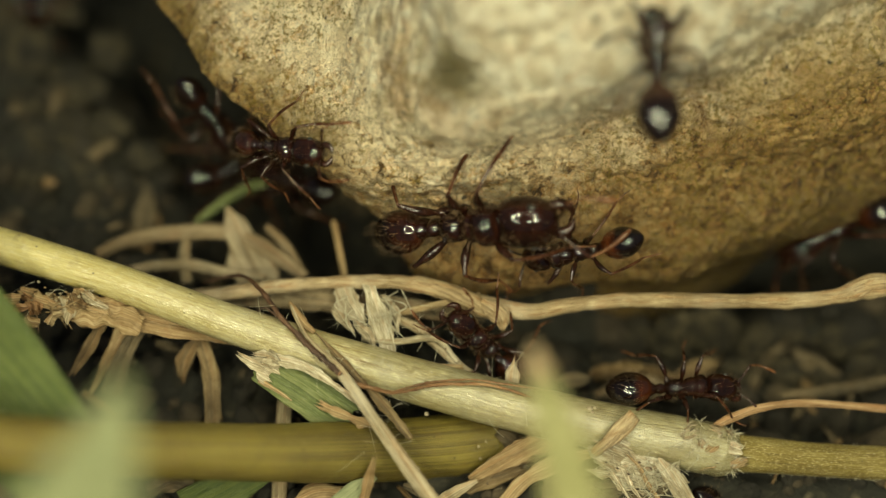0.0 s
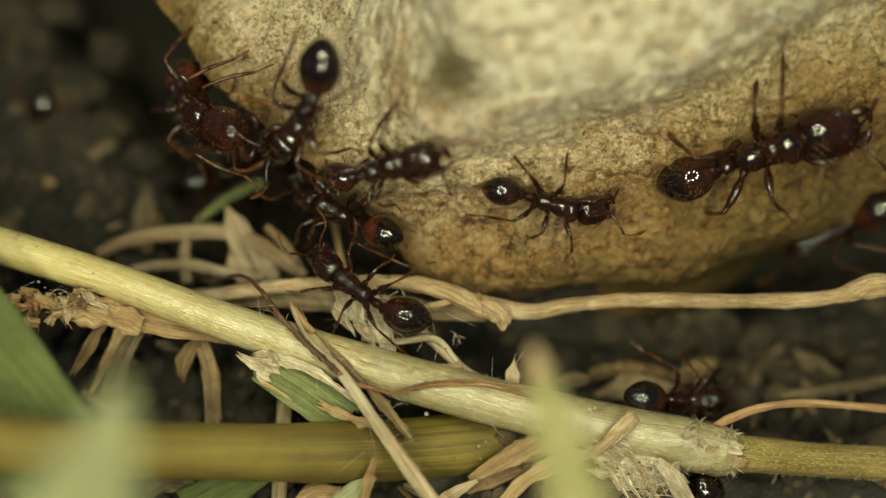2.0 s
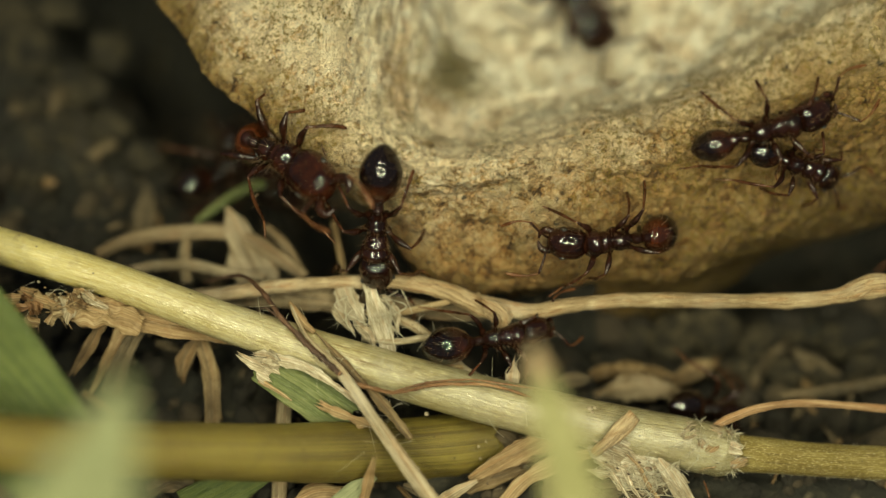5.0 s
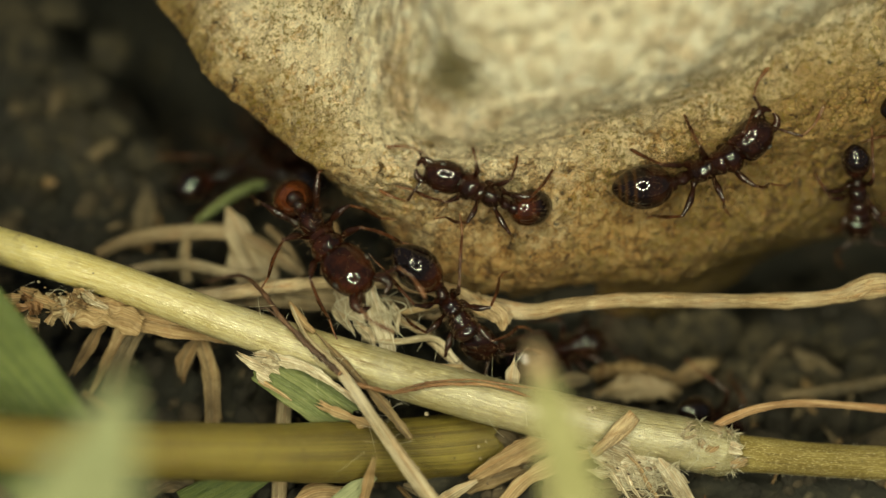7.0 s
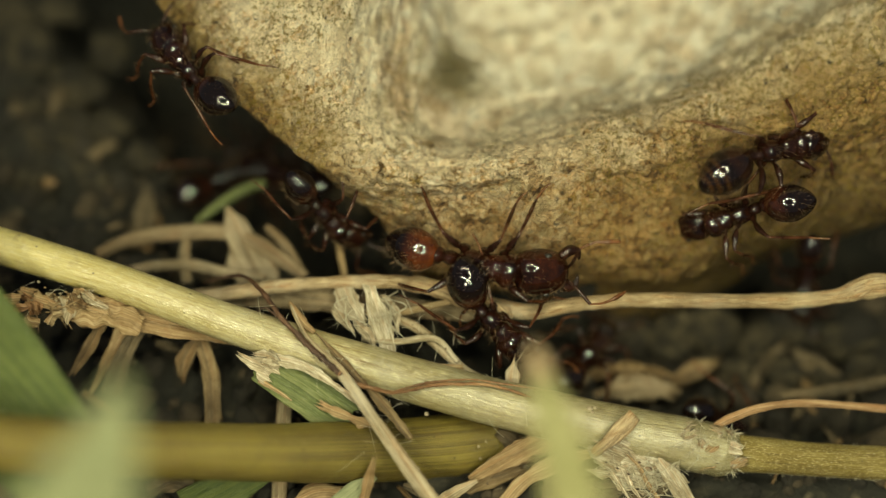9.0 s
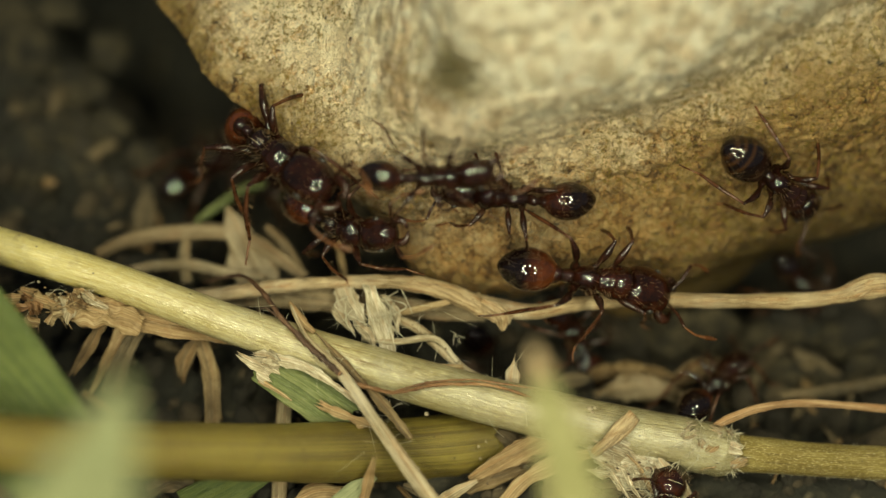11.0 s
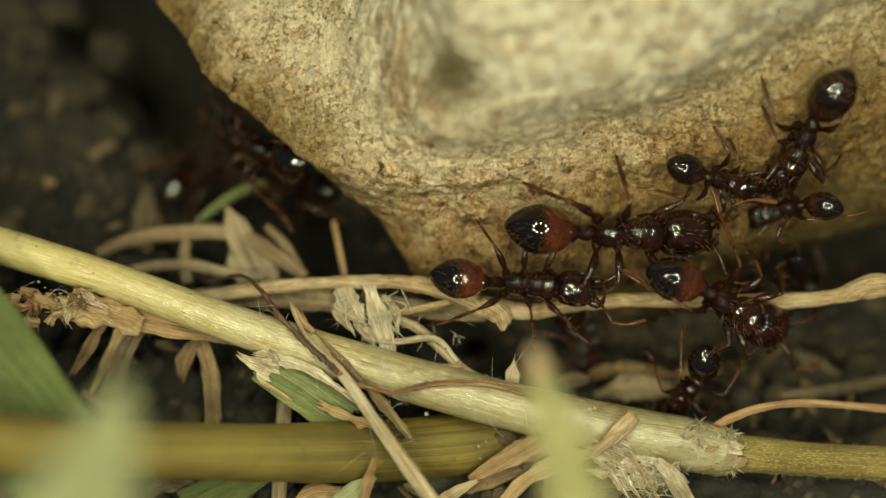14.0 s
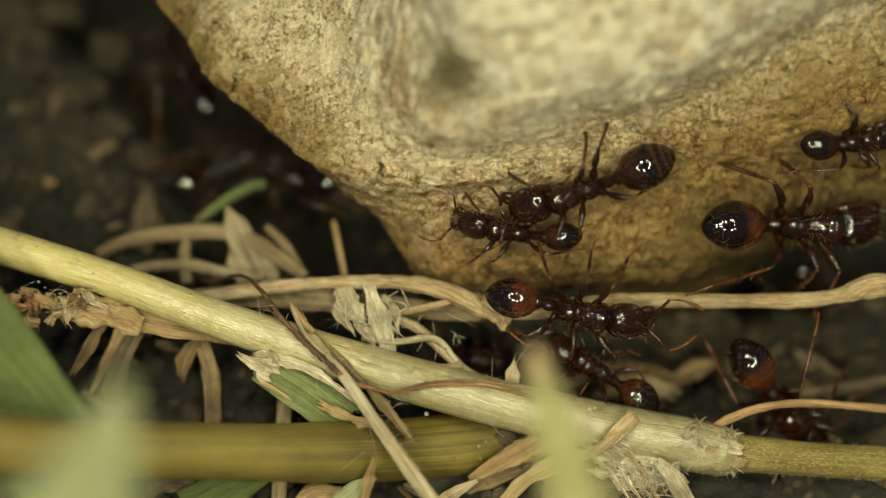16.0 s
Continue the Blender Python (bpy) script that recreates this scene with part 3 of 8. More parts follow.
def stone():
    o = stone_outline()
    away = o - HEART
    away /= np.linalg.norm(away, axis=1)[:, None]
    z = np.concatenate([np.linspace(-5, 0.5, 24), np.linspace(0.5, 13, 400)[1:], np.linspace(13, 26, 26)[1:]])
    x = o[:, 0][None, :]
    h = z[:, None] - 5.0
    foot = smooth(x, -3.9, 0.6)                          # 0: undercut at the left flank, 1: spreading foot at the front
    low = np.maximum(-h, 0)
    y = o[:, 1][None, :]
    spread = (1.35 + 0.30 * np.maximum(y - 2.0, 0)) * smooth(low, 0.2, 3.2)
    side = smooth(x, 6.5, 11)
    spread = spread * (1 - 0.4 * side)
    spread = spread - 0.7 * (1 - side) * smooth(low, 3.7, 5.6) - side * (0.05 * np.maximum(low - 2.0, 0) + 0.055 * np.maximum(low - 2.0, 0) ** 2)
    under = -0.30 * low - 0.10 * low ** 2
    off = foot * spread + (1 - foot) * under
    up = np.maximum(h, 0)
    front = smooth(x, -4.5, 0.5)
    off = off - (1.45 - 0.98 * front) * up
    # the bright upper swell, standing out over a slanting line, and a dent in it
    line = 1.2 + 0.02 * (x - 1) ** 2 + 0.06 * np.maximum(x - 3, 0)
    east = smooth(x, -0.5, 4.5)
    off = off + (2.1 - 0.2 * east) * smooth(h - line, -0.5 - 0.9 * east, 1.9 + 2.5 * east) * smooth(x, -5.5, 2.2)
    off = off - 0.45 * np.exp(-((x + 0.05) / 1.1) ** 2 - ((h - 3.9) / 1.0) ** 2)
    off = off + 0.5 * np.exp(-((x - 5.0) / 2.6) ** 2 - ((h - 4.0) / 1.6) ** 2)
    off = off - 0.15 * np.exp(-((h - line + 0.15) / 0.6) ** 2) * smooth(x, 3.0, 6.0)
    cap = smooth(z, 17, 26)[:, None]
    ring = (1 - 0.97 * cap ** 2) * (np.linalg.norm(o - HEART, axis=1)[None, :] + off)
    p = np.empty((len(z), len(o), 3))
    p[..., :2] = HEART + away[None] * ring[..., None]
    p[..., 2] = z[:, None]
    v = p.reshape(-1, 3)
    n = value_noise(v, 3.1, 1) * 0.32 + value_noise(v, 1.3, 2) * 0.15 + value_noise(v, 0.55, 3) * 0.085
    rough = value_noise(v, 0.24, 4) * 0.06 + value_noise(v, 0.09, 6) * 0.03
    seen = v[:, 1] < 12
    rough[seen] += 0.13 * (0.55 - grains(v[seen], 0.34, 3)) + 0.06 * (0.55 - grains(v[seen], 0.16, 5))
    pits = -0.16 * np.clip(value_noise(v, 0.35, 9) - 0.45, 0, 1)
    push = np.zeros_like(v)
    push[:, :2] = np.tile(away, (len(z), 1)) * 0.9
    push[:, 2] = 0.35
    v = v + push * (n + rough + pits)[:, None]
    faces = grid_faces(len(z), len(o), True).tolist()
    faces.append([(len(z) - 1) * len(o) + k for k in range(len(o))])
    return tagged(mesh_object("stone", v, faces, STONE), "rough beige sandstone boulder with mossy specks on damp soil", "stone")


stone()


# ---- the ground ----
def ground_height(x, y):
    """Height of the soil: a dark hollow along the stone's left flank, a shallow trough before its foot."""
    hollow = -5.5 * np.exp(-((x + 4.4 + 0.62 * (y - 3)) / 2.5) ** 2) * smooth(y, -1.0, 3.0)
    nest = -5.0 * np.exp(-((x - 1.3) / 1.3) ** 2 - ((y + 0.9) / 0.9) ** 2)
    gap = -1.2 * np.exp(-((y + 0.3) / 0.9) ** 2) * smooth(x, 0, 3)
    right = -1.7 * smooth(x, 3.0, 5.5) * smooth(y, -5.5, -2.5)
    cave = -4.5 * np.exp(-((y - 2.9 - 0.22 * np.maximum(x - 8, 0)) / 1.5) ** 2) * smooth(x, 3.5, 7.0)
    return hollow + nest + gap + right + cave - 0.3


def soil_axis(lo, hi, n):
    inner = np.linspace(lo, hi, n)
    step = np.cumsum(0.2 * 1.28 ** np.arange(38))
    return np.concatenate([lo - step[::-1], inner, hi + step])


def ground():
    gx, gy = soil_axis(-15, 15, 260), soil_axis(-9, 14, 200)
    x, y = [a.ravel() for a in np.meshgrid(gx, gy)]
    v = np.stack([x, y, ground_height(x, y)], 1)
    v[:, 2] += value_noise(v, 2.2, 11) * 0.45 + value_noise(v, 0.8, 12) * 0.28 + value_noise(v, 0.33, 13) * 0.13
    ob = mesh_object("ground", v, grid_faces(len(gy), len(gx)), SOIL)
    return tagged(ob, "dark damp crumbly soil below the stone", "ground", kind="structure")


ground()


def crumb_shapes():
    bm = bmesh.new()
    bmesh.ops.create_icosphere(bm, subdivisions=2, radius=1.0)
    v = np.array([q.co[:] for q in bm.verts])
    f = [[q.index for q in face.verts] for face in bm.faces]
    bm.free()
    return v, np.array(f)


def crumbs():
    rng = np.random.default_rng(4)
    bv, bf = crumb_shapes()
    verts, faces = [], []
    for k in range(2600):
        x, y = rng.uniform(-14, 14), rng.uniform(-8, 11)
        s = 0.07 + 0.42 * rng.random() ** 3.2
        if x > 3 and k % 9 == 0:
            s = rng.uniform(0.35, 0.8)
        q = bv * (s * rng.uniform(0.6, 1.2, 3))
        q = q * (1 + 0.35 * value_noise(bv + k * 7.0, 0.8, 3))[:, None]
        a = rng.uniform(0, 6.28)
        c, d = math.cos(a), math.sin(a)
        q = np.stack([q[:, 0] * c - q[:, 1] * d, q[:, 0] * d + q[:, 1] * c, q[:, 2]], 1)
        g = np.array([[x, y, 0.0]])
        zz = float(ground_height(g[:, 0], g[:, 1])[0])
        g[0, 2] = zz
        zz += float(value_noise(g, 2.2, 11)[0] * 0.45 + value_noise(g, 0.8, 12)[0] * 0.28)
        faces.append(bf + k * len(bv))
        verts.append(q + [x, y, zz + 0.2 * s])
    ob = mesh_object("soil_crumbs", np.vstack(verts), np.vstack(faces), CRUMB)
    return tagged(ob, "small dark and tan soil crumbs lying on the ground", "soil crumbs", kind="stuff")


crumbs()


# ---- the grass and litter before the stone ----
def hairs_data(rng, roots, dirs, length, width=0.02):
    """Thin curved hairs from the roots."""
    verts, faces = [], []
    for k, (r, d) in enumerate(zip(roots, dirs)):
        d = np.array(d) / np.linalg.norm(d)
        L = length * rng.uniform(0.4, 1.2)
        bend = rng.normal(0, 0.35, 3)
        path = [r, r + d * L * 0.5 + bend * L * 0.12, r + d * L + bend * L * 0.5]
        v, f, _ = strand_data(path, [width, width * 0.8, width * 0.3], n=5, m=3, wobble=0, up=(0.3, 0.2, 0.9))
        base = sum(len(a) for a in verts)
        verts.append(v)
        faces += [[i + base for i in q] for q in f]
    return np.vstack(verts), faces


def main_stem():
    """The long dry culm that crosses the litter, its torn node, and the green culm that goes on."""
    rng = np.random.default_rng(8)
    e = empty("long_grass", "long pale yellow grass stem with a torn node and green end", "dry grass")
    a = [(-14.61, 1.27, 3.23), (-12.20, 0.58, 3.18), (-9.04, -0.40, 2.96), (-5.93, -1.47, 2.57), (-2.53, -2.46, 2.12), (1.02, -3.29, 1.52), (4.12, -3.82, 0.99), (6.45, -4.18, 0.66), (7.63, -4.34, 0.46)]
    strand("culm", a, [1.0, 1.02, 1.0, 1.05, 1.2, 1.3, 1.35, 1.45, 1.3], CULM, e, "pale straw-yellow ridged culm", n=150, m=30, wobble=0.012, ridge=0.018, ridges=13)
    b = [(7.32, -4.29, 0.43), (8.80, -4.44, 0.34), (10.82, -4.56, 0.27), (13.01, -4.66, 0.15), (15.89, -4.75, -0.25)]
    strand("green_culm", b, [1.12, 0.98, 0.92, 0.95, 0.95], GREEN_CULM, e, "fresh green downy culm", n=70, m=24, wobble=0.03, ridge=0.012, ridges=11)
    node = [(6.53, -4.18, 0.66), (7.07, -4.27, 0.61), (7.62, -4.36, 0.50), (8.02, -4.39, 0.42)]
    strand("node", node, [1.38, 1.46, 1.40, 1.08], CULM, e, "torn papery node collar", n=40, m=30, wobble=0.10, ridge=0.03, ridges=9, seed=3)
    axis = [np.array(c) for c in node]
    for k in range(15):
        # papery scraps of the old sheath clinging round the collar
        t, g = rng.uniform(0, 0.95), rng.uniform(-1.2, 1.2)
        c = axis[0] * (1 - t) + axis[3] * t
        out = np.array([0, -0.5, 0.866]) * math.cos(g) + np.array([0, -0.866, -0.5]) * math.sin(g)
        s = c + out * (0.74 - 0.12 * t)
        a = rng.normal(0, 0.7)
        along = (axis[3] - axis[0]) / np.linalg.norm(axis[3] - axis[0])
        round_it = np.cross(along, out)
        d = along * math.cos(a) * rng.choice([-1, 1]) + round_it * math.sin(a)
        L = rng.uniform(0.18, 0.5)
        blade("sheath_flap", [s, s + d * L * 0.5 + out * 0.02, s + d * L + out * rng.uniform(-0.02, 0.10)], [rng.uniform(0.15, 0.3), rng.uniform(0.2, 0.4), rng.uniform(0.1, 0.25)], rng.choice([PAPER, MEMBRANE, ROOT, TAN]), e, n=14, m=9, ragged=0.45, fray=0.2, wave=0.05, curl=rng.uniform(-0.3, 0.3), thick=0.02, seed=int(k), up=tuple(out))
    roots, dirs = [], []
    for k in range(170):
        # the frill of torn fibres where the green culm leaves the node
        g = rng.uniform(-1.7, 1.7)
        out = np.array([0, -0.5, 0.866]) * math.cos(g) + np.array([0, -0.866, -0.5]) * math.sin(g)
        t = rng.choice([rng.uniform(0.1, 1.0), rng.normal(0.93, 0.05)])
        roots.append(axis[0] * (1 - t) + axis[3] * t + out * (0.68 - 0.13 * t))
        dirs.append(np.array([rng.normal(0.2, 0.8), 0, 0]) + np.cross([1, 0, 0], out) * rng.normal(0, 1.0) + out * rng.uniform(0.1, 0.6))
    v, f = hairs_data(rng, roots, dirs, 0.26, 0.036)
    tagged(mesh_object("frill", v, f, HAIR, e, "pale torn fibres round the node"), kind="stuff")
    roots, dirs = [], []
    way = spline(b, 200)
    for k in range(520):
        p = way[rng.integers(6, 170)]
        g = rng.choice([rng.uniform(-1.6, 1.6), rng.normal(1.45, 0.12)])
        out = np.array([0, -0.5, 0.866]) * math.cos(g) + np.array([0, -0.866, -0.5]) * math.sin(g)
        roots.append(p + out * 0.455)
        dirs.append(np.array([rng.normal(0, 0.8), 0, 0]) + out + rng.normal(0, 0.25, 3))
    v, f = hairs_data(rng, roots, dirs, 0.075, 0.012)
    tagged(mesh_object("down", v, f, HAIR, e, "short pale hairs along the culm"), kind="stuff")


def olive_stem():
    e = empty("olive_stem", "thick olive-yellow grass stem lying under the dry one", "grass stem")
    a = [(-13.98, -7.57, 8.29), (-11.71, -6.90, 6.48), (-9.06, -6.35, 4.95), (-5.70, -5.52, 2.89), (-2.52, -4.67, 1.07), (0.25, -3.91, -0.22), (1.84, -3.49, -0.56), (3.29, -3.07, -0.89)]
    strand("withered_tip", [(1.52, -3.82, -0.40), (2.32, -3.49, -0.67), (3.21, -3.21, -0.97)], [1.35, 1.0, 0.4], BROWN, e, "withered brown sheath end", n=24, m=16, wobble=0.1)
    strand("sheath", a, [1.45, 1.45, 1.42, 1.5, 1.68, 1.78, 1.5, 1.2], SHEATH, e, n=120, m=26, wobble=0.02, ridge=0.008, ridges=17)


def leaf(name, label, points, widths, mat, category="grass leaf", **k):
    if category == "straw":
        k = {"curl": -0.6, "thick": 0.10, "ragged": 0.10, **k}
        k["m"] = max(k.get("m", 9), 9)
    elif category == "dry leaf":
        k = {"curl": -0.25, "wave": 0.07, **k}
        k["m"] = max(k.get("m", 9), 11)
    v, f, uv = blade_data(points, widths, **k)
    ob = tagged(mesh_object(name, v, f, mat, None, "", uv), label, category)
    if category == "dry leaf" and max(widths) > 0.5:
        vein = [(x, y - 0.01, z + 0.015) for x, y, z in points]
        strand("midrib", vein, [max(0.04, 0.08 * w) for w in widths], mat, ob, "raised dry midrib", n=24, m=6, wobble=0.05)
    return ob


def stalk(name, label, points, widths, mat, category="straw", **k):
    v, f, uv = strand_data(points, widths, **k)
    return tagged(mesh_object(name, v, f, mat, None, "", uv), label, category)


main_stem()
olive_stem()

# living leaves rising from the litter
def living_leaf(label, points, widths, mat, **k):
    """A grass blade with its raised midrib."""
    ob = leaf("grass_leaf", label, points, widths, mat, **k)
    low = [(x, y - 0.02, z - 0.05) for x, y, z in points]
    strand("midrib", low, [max(0.06, 0.09 * w) for w in widths], mat, ob, "raised paler midrib", n=40, m=8, wobble=0.0)
    return ob


living_leaf("broad dark green grass leaf with smooth margins", [(-15.32, -0.83, 6.06), (-13.60, -2.56, 5.53), (-11.91, -4.26, 5.01), (-10.24, -6.06, 4.42), (-9.02, -7.60, 4.00)], [3.8, 3.9, 3.5, 2.9, 1.8], LEAF, n=60, m=11, fold=0.12)
living_leaf("pale green upright grass blade with a pointed tip", [(-6.39, -10.01, 16.27), (-6.51, -11.69, 16.99), (-6.77, -13.70, 17.91), (-7.06, -15.77, 18.83)], [0.25, 1.15, 2.2, 3.2], PALE_LEAF, n=50, m=9, fold=0.15, thick=0.12)
YOUNG = living_leaf("slender yellowing grass blade with a withered tip", [(2.15, -8.01, 12.21), (2.32, -8.73, 12.34), (2.61, -10.08, 12.64), (3.04, -12.84, 13.23)], [0.47, 0.7, 1.08, 1.36], YELLOW_LEAF, n=50, m=9, fold=0.2, thick=0.08)
blade("withered_tip", [(2.04, -7.1, 12.09), (2.08, -7.52, 12.17), (2.19, -8.18, 12.22)], [0.11, 0.36, 0.55], ROOT, YOUNG, "withered pale brown tip", n=20, m=7, fold=0.2, thick=0.08, ragged=0.2)


# a bitten-off green leaf piece with a torn dry tip
def bitten_leaf():
    e = empty("bitten_leaf", "short bitten-off green leaf piece with torn dry tip", "leaf piece")
    blade("green_part", [(-4.95, -2.60, 2.24), (-3.90, -3.22, 2.06), (-3.10, -3.72, 1.80), (-2.55, -4.06, 1.60)], [1.02, 1.18, 1.18, 1.12], BITTEN, e, "ribbed green leaf tissue", n=60, m=19, fold=0.05, curl=-0.12, fray=0.10, ragged=0.05, wave=0.04, seed=4)
    blade("torn_tip", [(-5.58, -2.36, 2.40), (-5.28, -2.55, 2.36), (-4.92, -2.70, 2.30), (-4.60, -2.86, 2.18)], [0.12, 0.42, 0.80, 1.06], MEMBRANE, e, "frayed pale dead tip", n=44, m=15, ragged=0.55, fray=0.22, wave=0.12, seed=2)
    blade("torn_tip", [(-5.12, -2.46, 2.48), (-4.78, -2.52, 2.46), (-4.45, -2.66, 2.38)], [0.18, 0.40, 0.20], PAPER, e, "curled whitish flake", n=30, m=11, ragged=0.7, fray=0.2, wave=0.2, curl=0.5, seed=14)
    blade("dry_edge", [(-4.81, -2.50, 2.44), (-3.72, -2.88, 2.62), (-2.80, -3.40, 2.38), (-2.19, -3.83, 2.14)], [0.26, 0.28, 0.22, 0.10], MEMBRANE, e, "dry pale margin", n=44, m=7, ragged=0.45, curl=0.3, seed=9)
    blade("dry_edge", [(-5.00, -3.02, 2.12), (-4.50, -3.30, 2.02), (-4.10, -3.55, 1.93)], [0.14, 0.16, 0.06], TAN, e, "dry brown margin", n=24, m=5, ragged=0.5, seed=19)
    blade("crumbling_end", [(-3.40, -3.72, 2.10), (-2.90, -3.92, 2.02), (-2.35, -4.12, 1.92), (-1.95, -4.30, 1.84)], [0.18, 0.34, 0.38, 0.12], TAN, e, "crumbling tan end", n=34, m=11, ragged=0.6, fray=0.25, wave=0.16, seed=12)


bitten_leaf()

# straws and rootlets in the plane of focus
leaf("straw", "thin pale straw sliver leaning over the stems", [(-4.14, -1.17, 2.98), (-3.64, -2.25, 3.05), (-2.79, -3.11, 2.90), (-1.87, -4.35, 2.53), (-0.96, -5.59, 2.16), (-0.13, -6.68, 1.87)], [0.08, 0.14, 0.26, 0.32, 0.38, 0.42], STRAW, "straw", n=60, m=7, fold=0.3, ragged=0.12, seed=3)
leaf("straw", "narrow pale straw splinter beside a stem", [(-4.19, -1.05, 2.93), (-3.81, -1.71, 3.01), (-3.48, -2.00, 2.96)], [0.1, 0.3, 0.12], TAN, "straw", n=24, m=5, ragged=0.4, seed=6)
leaf("straw", "narrow brown straw splinter beside a stem", [(-3.42, -2.07, 3.04), (-2.42, -3.08, 2.68), (-1.50, -3.98, 2.28), (-0.85, -4.68, 1.88)], [0.08, 0.18, 0.26, 0.1], BROWN, "straw", n=34, m=5, ragged=0.5, seed=16)
stalk("rootlet", "thin dark brown wiry rootlet curling over the stems", [(-6.76, 0.44, 1.36), (-5.63, 0.11, 2.33), (-4.96, -0.79, 3.08), (-4.33, -1.74, 3.23), (-3.40, -2.67, 3.04), (-2.94, -3.05, 2.89), (-2.61, -3.26, 2.76)], [0.06, 0.10, 0.13, 0.15, 0.17, 0.18, 0.14], TENDRIL, "rootlet", n=160, m=10, wobble=0.25)
stalk("rootlet", "rusty flattened rootlet lying along the straw stem", [(-2.79, -3.17, 2.86), (-2.46, -3.37, 2.72), (-1.43, -3.58, 2.51), (-0.82, -3.51, 2.51), (-0.21, -3.37, 2.51), (1.01, -3.26, 2.35), (1.77, -3.36, 2.22), (2.38, -3.53, 2.08)], [0.14, 0.15, 0.12, 0.09, 0.11, 0.09, 0.10, 0.04], RUSTY, "rootlet", n=110, m=8, wobble=0.28, seed=4)
stalk("rootlet", "rusty hair-thin rootlet splitting off over the stem", [(-1.27, -3.55, 2.53), (-0.36, -3.33, 2.59), (0.70, -3.20, 2.50), (1.46, -3.23, 2.37), (2.46, -3.34, 2.24)], [0.05, 0.07, 0.05, 0.06, 0.03], RUSTY, "rootlet", n=60, m=6, wobble=0.25, seed=5)
stalk("rootlet", "short side twig of a brown rootlet", [(-4.46, -1.65, 3.16), (-4.79, -1.47, 3.38), (-5.01, -1.61, 3.41)], [0.08, 0.05, 0.03], TENDRIL, "rootlet", n=14, m=6)


def root():
    e = empty("root", "long tan root running along the foot of the stone", "root")
    strand("root_strand", [(0.25, -0.28, 1.99), (1.35, -0.68, 1.99), (2.44, -0.85, 2.01), (3.53, -0.70, 2.09), (5.25, -0.57, 2.17), (7.76, -0.60, 2.15), (9.63, -0.58, 2.16), (10.87, -0.52, 2.31), (11.76, -0.40, 2.61), (13.36, -0.20, 2.50)], [0.4, 0.55, 0.44, 0.42, 0.4, 0.42, 0.44, 0.42, 0.7, 0.6], ROOT, e, n=130, m=14, wobble=0.13, seed=5)
    strand("root_strand", [(-7.18, -0.29, 1.52), (-5.25, -0.17, 2.06), (-3.20, -0.10, 2.33), (-1.16, -0.20, 2.50), (-0.06, -0.36, 2.41), (1.03, -0.81, 2.15), (1.89, -1.09, 1.99)], [0.35, 0.42, 0.36, 0.42, 0.5, 0.52, 0.3], ROOT, e, n=100, m=14, wobble=0.14, seed=7)
    blade("frayed_skin", [(1.03, -0.77, 2.40), (1.57, -1.15, 2.30), (1.65, -1.44, 2.01)], [0.5, 0.5, 0.08], ROOT, e, "frayed root skin", n=24, m=7, ragged=0.5, wave=0.12)
    blade("frayed_skin", [(11.12, -0.75, 2.53), (11.71, -0.51, 2.90), (11.86, -0.37, 2.98)], [0.2, 0.5, 0.1], ROOT, e, "frayed root skin", n=24, m=7, ragged=0.6, wave=0.12, seed=5)


root()

# straws and leaf scraps lying deeper, behind the stem
leaf("dry_leaf", "wide pale straw leaf lying on the soil", [(-7.23, -0.03, 1.21), (-4.97, -0.06, 1.54), (-2.91, -0.27, 1.65), (-1.01, -0.47, 1.53), (1.20, -0.72, 1.50)], [0.5, 0.75, 0.8, 0.6, 0.3], DIM_STRAW, "dry leaf", n=44, m=7, fold=0.2, ragged=0.15, seed=21)
leaf("dry_leaf", "pale tan pointed dry leaf scrap", [(-6.16, 2.62, 1.82), (-5.79, 1.89, 1.40), (-5.37, 1.03, 1.13), (-5.03, 0.30, 0.94)], [0.1, 0.95, 1.5, 1.1], DIM_STRAW, "dry leaf", n=30, m=9, fold=0.15, ragged=0.2, wave=0.1, seed=22, fray=0.25)
leaf("straw", "curved pale straw arching over the soil", [(-10.02, 1.87, 0.46), (-9.00, 2.08, 0.93), (-7.68, 2.16, 1.20), (-6.20, 2.06, 1.38), (-5.05, 1.51, 1.41), (-3.90, 0.62, 1.36)], [0.3, 0.4, 0.45, 0.4, 0.45, 0.3], DIM_STRAW, "straw", n=50, m=7, fold=0.3, seed=23)
leaf("straw", "curved pale straw lying on the soil", [(-9.61, 1.01, 0.66), (-8.29, 1.17, 0.98), (-7.15, 1.15, 1.08), (-6.16, 0.88, 1.16), (-5.02, 0.64, 1.25)], [0.25, 0.3, 0.32, 0.3, 0.2], DIM_STRAW, "straw", n=40, m=7, fold=0.3, seed=24)
leaf("straw", "pale green straw leaning against dry litter", [(-7.19, 2.75, 0.74), (-6.39, 3.38, 0.87), (-5.67, 3.86, 0.91), (-5.18, 4.01, 0.89)], [0.2, 0.27, 0.28, 0.22], BITTEN, "straw", n=30, m=7, fold=0.2, seed=25)
leaf("straw", "thin straw leaning in the dark hollow", [(-5.09, 2.38, 1.21), (-4.50, 1.68, 1.28), (-3.90, 0.67, 1.27)], [0.2, 0.3, 0.25], DIM_STRAW, "straw", n=24, m=5, seed=26)
leaf("straw", "thin upright straw in the dark hollow", [(-3.14, 2.41, 1.47), (-2.95, 1.46, 1.50), (-2.74, 0.39, 1.45)], [0.15, 0.2, 0.18], TAN, "straw", n=24, m=5, seed=27)
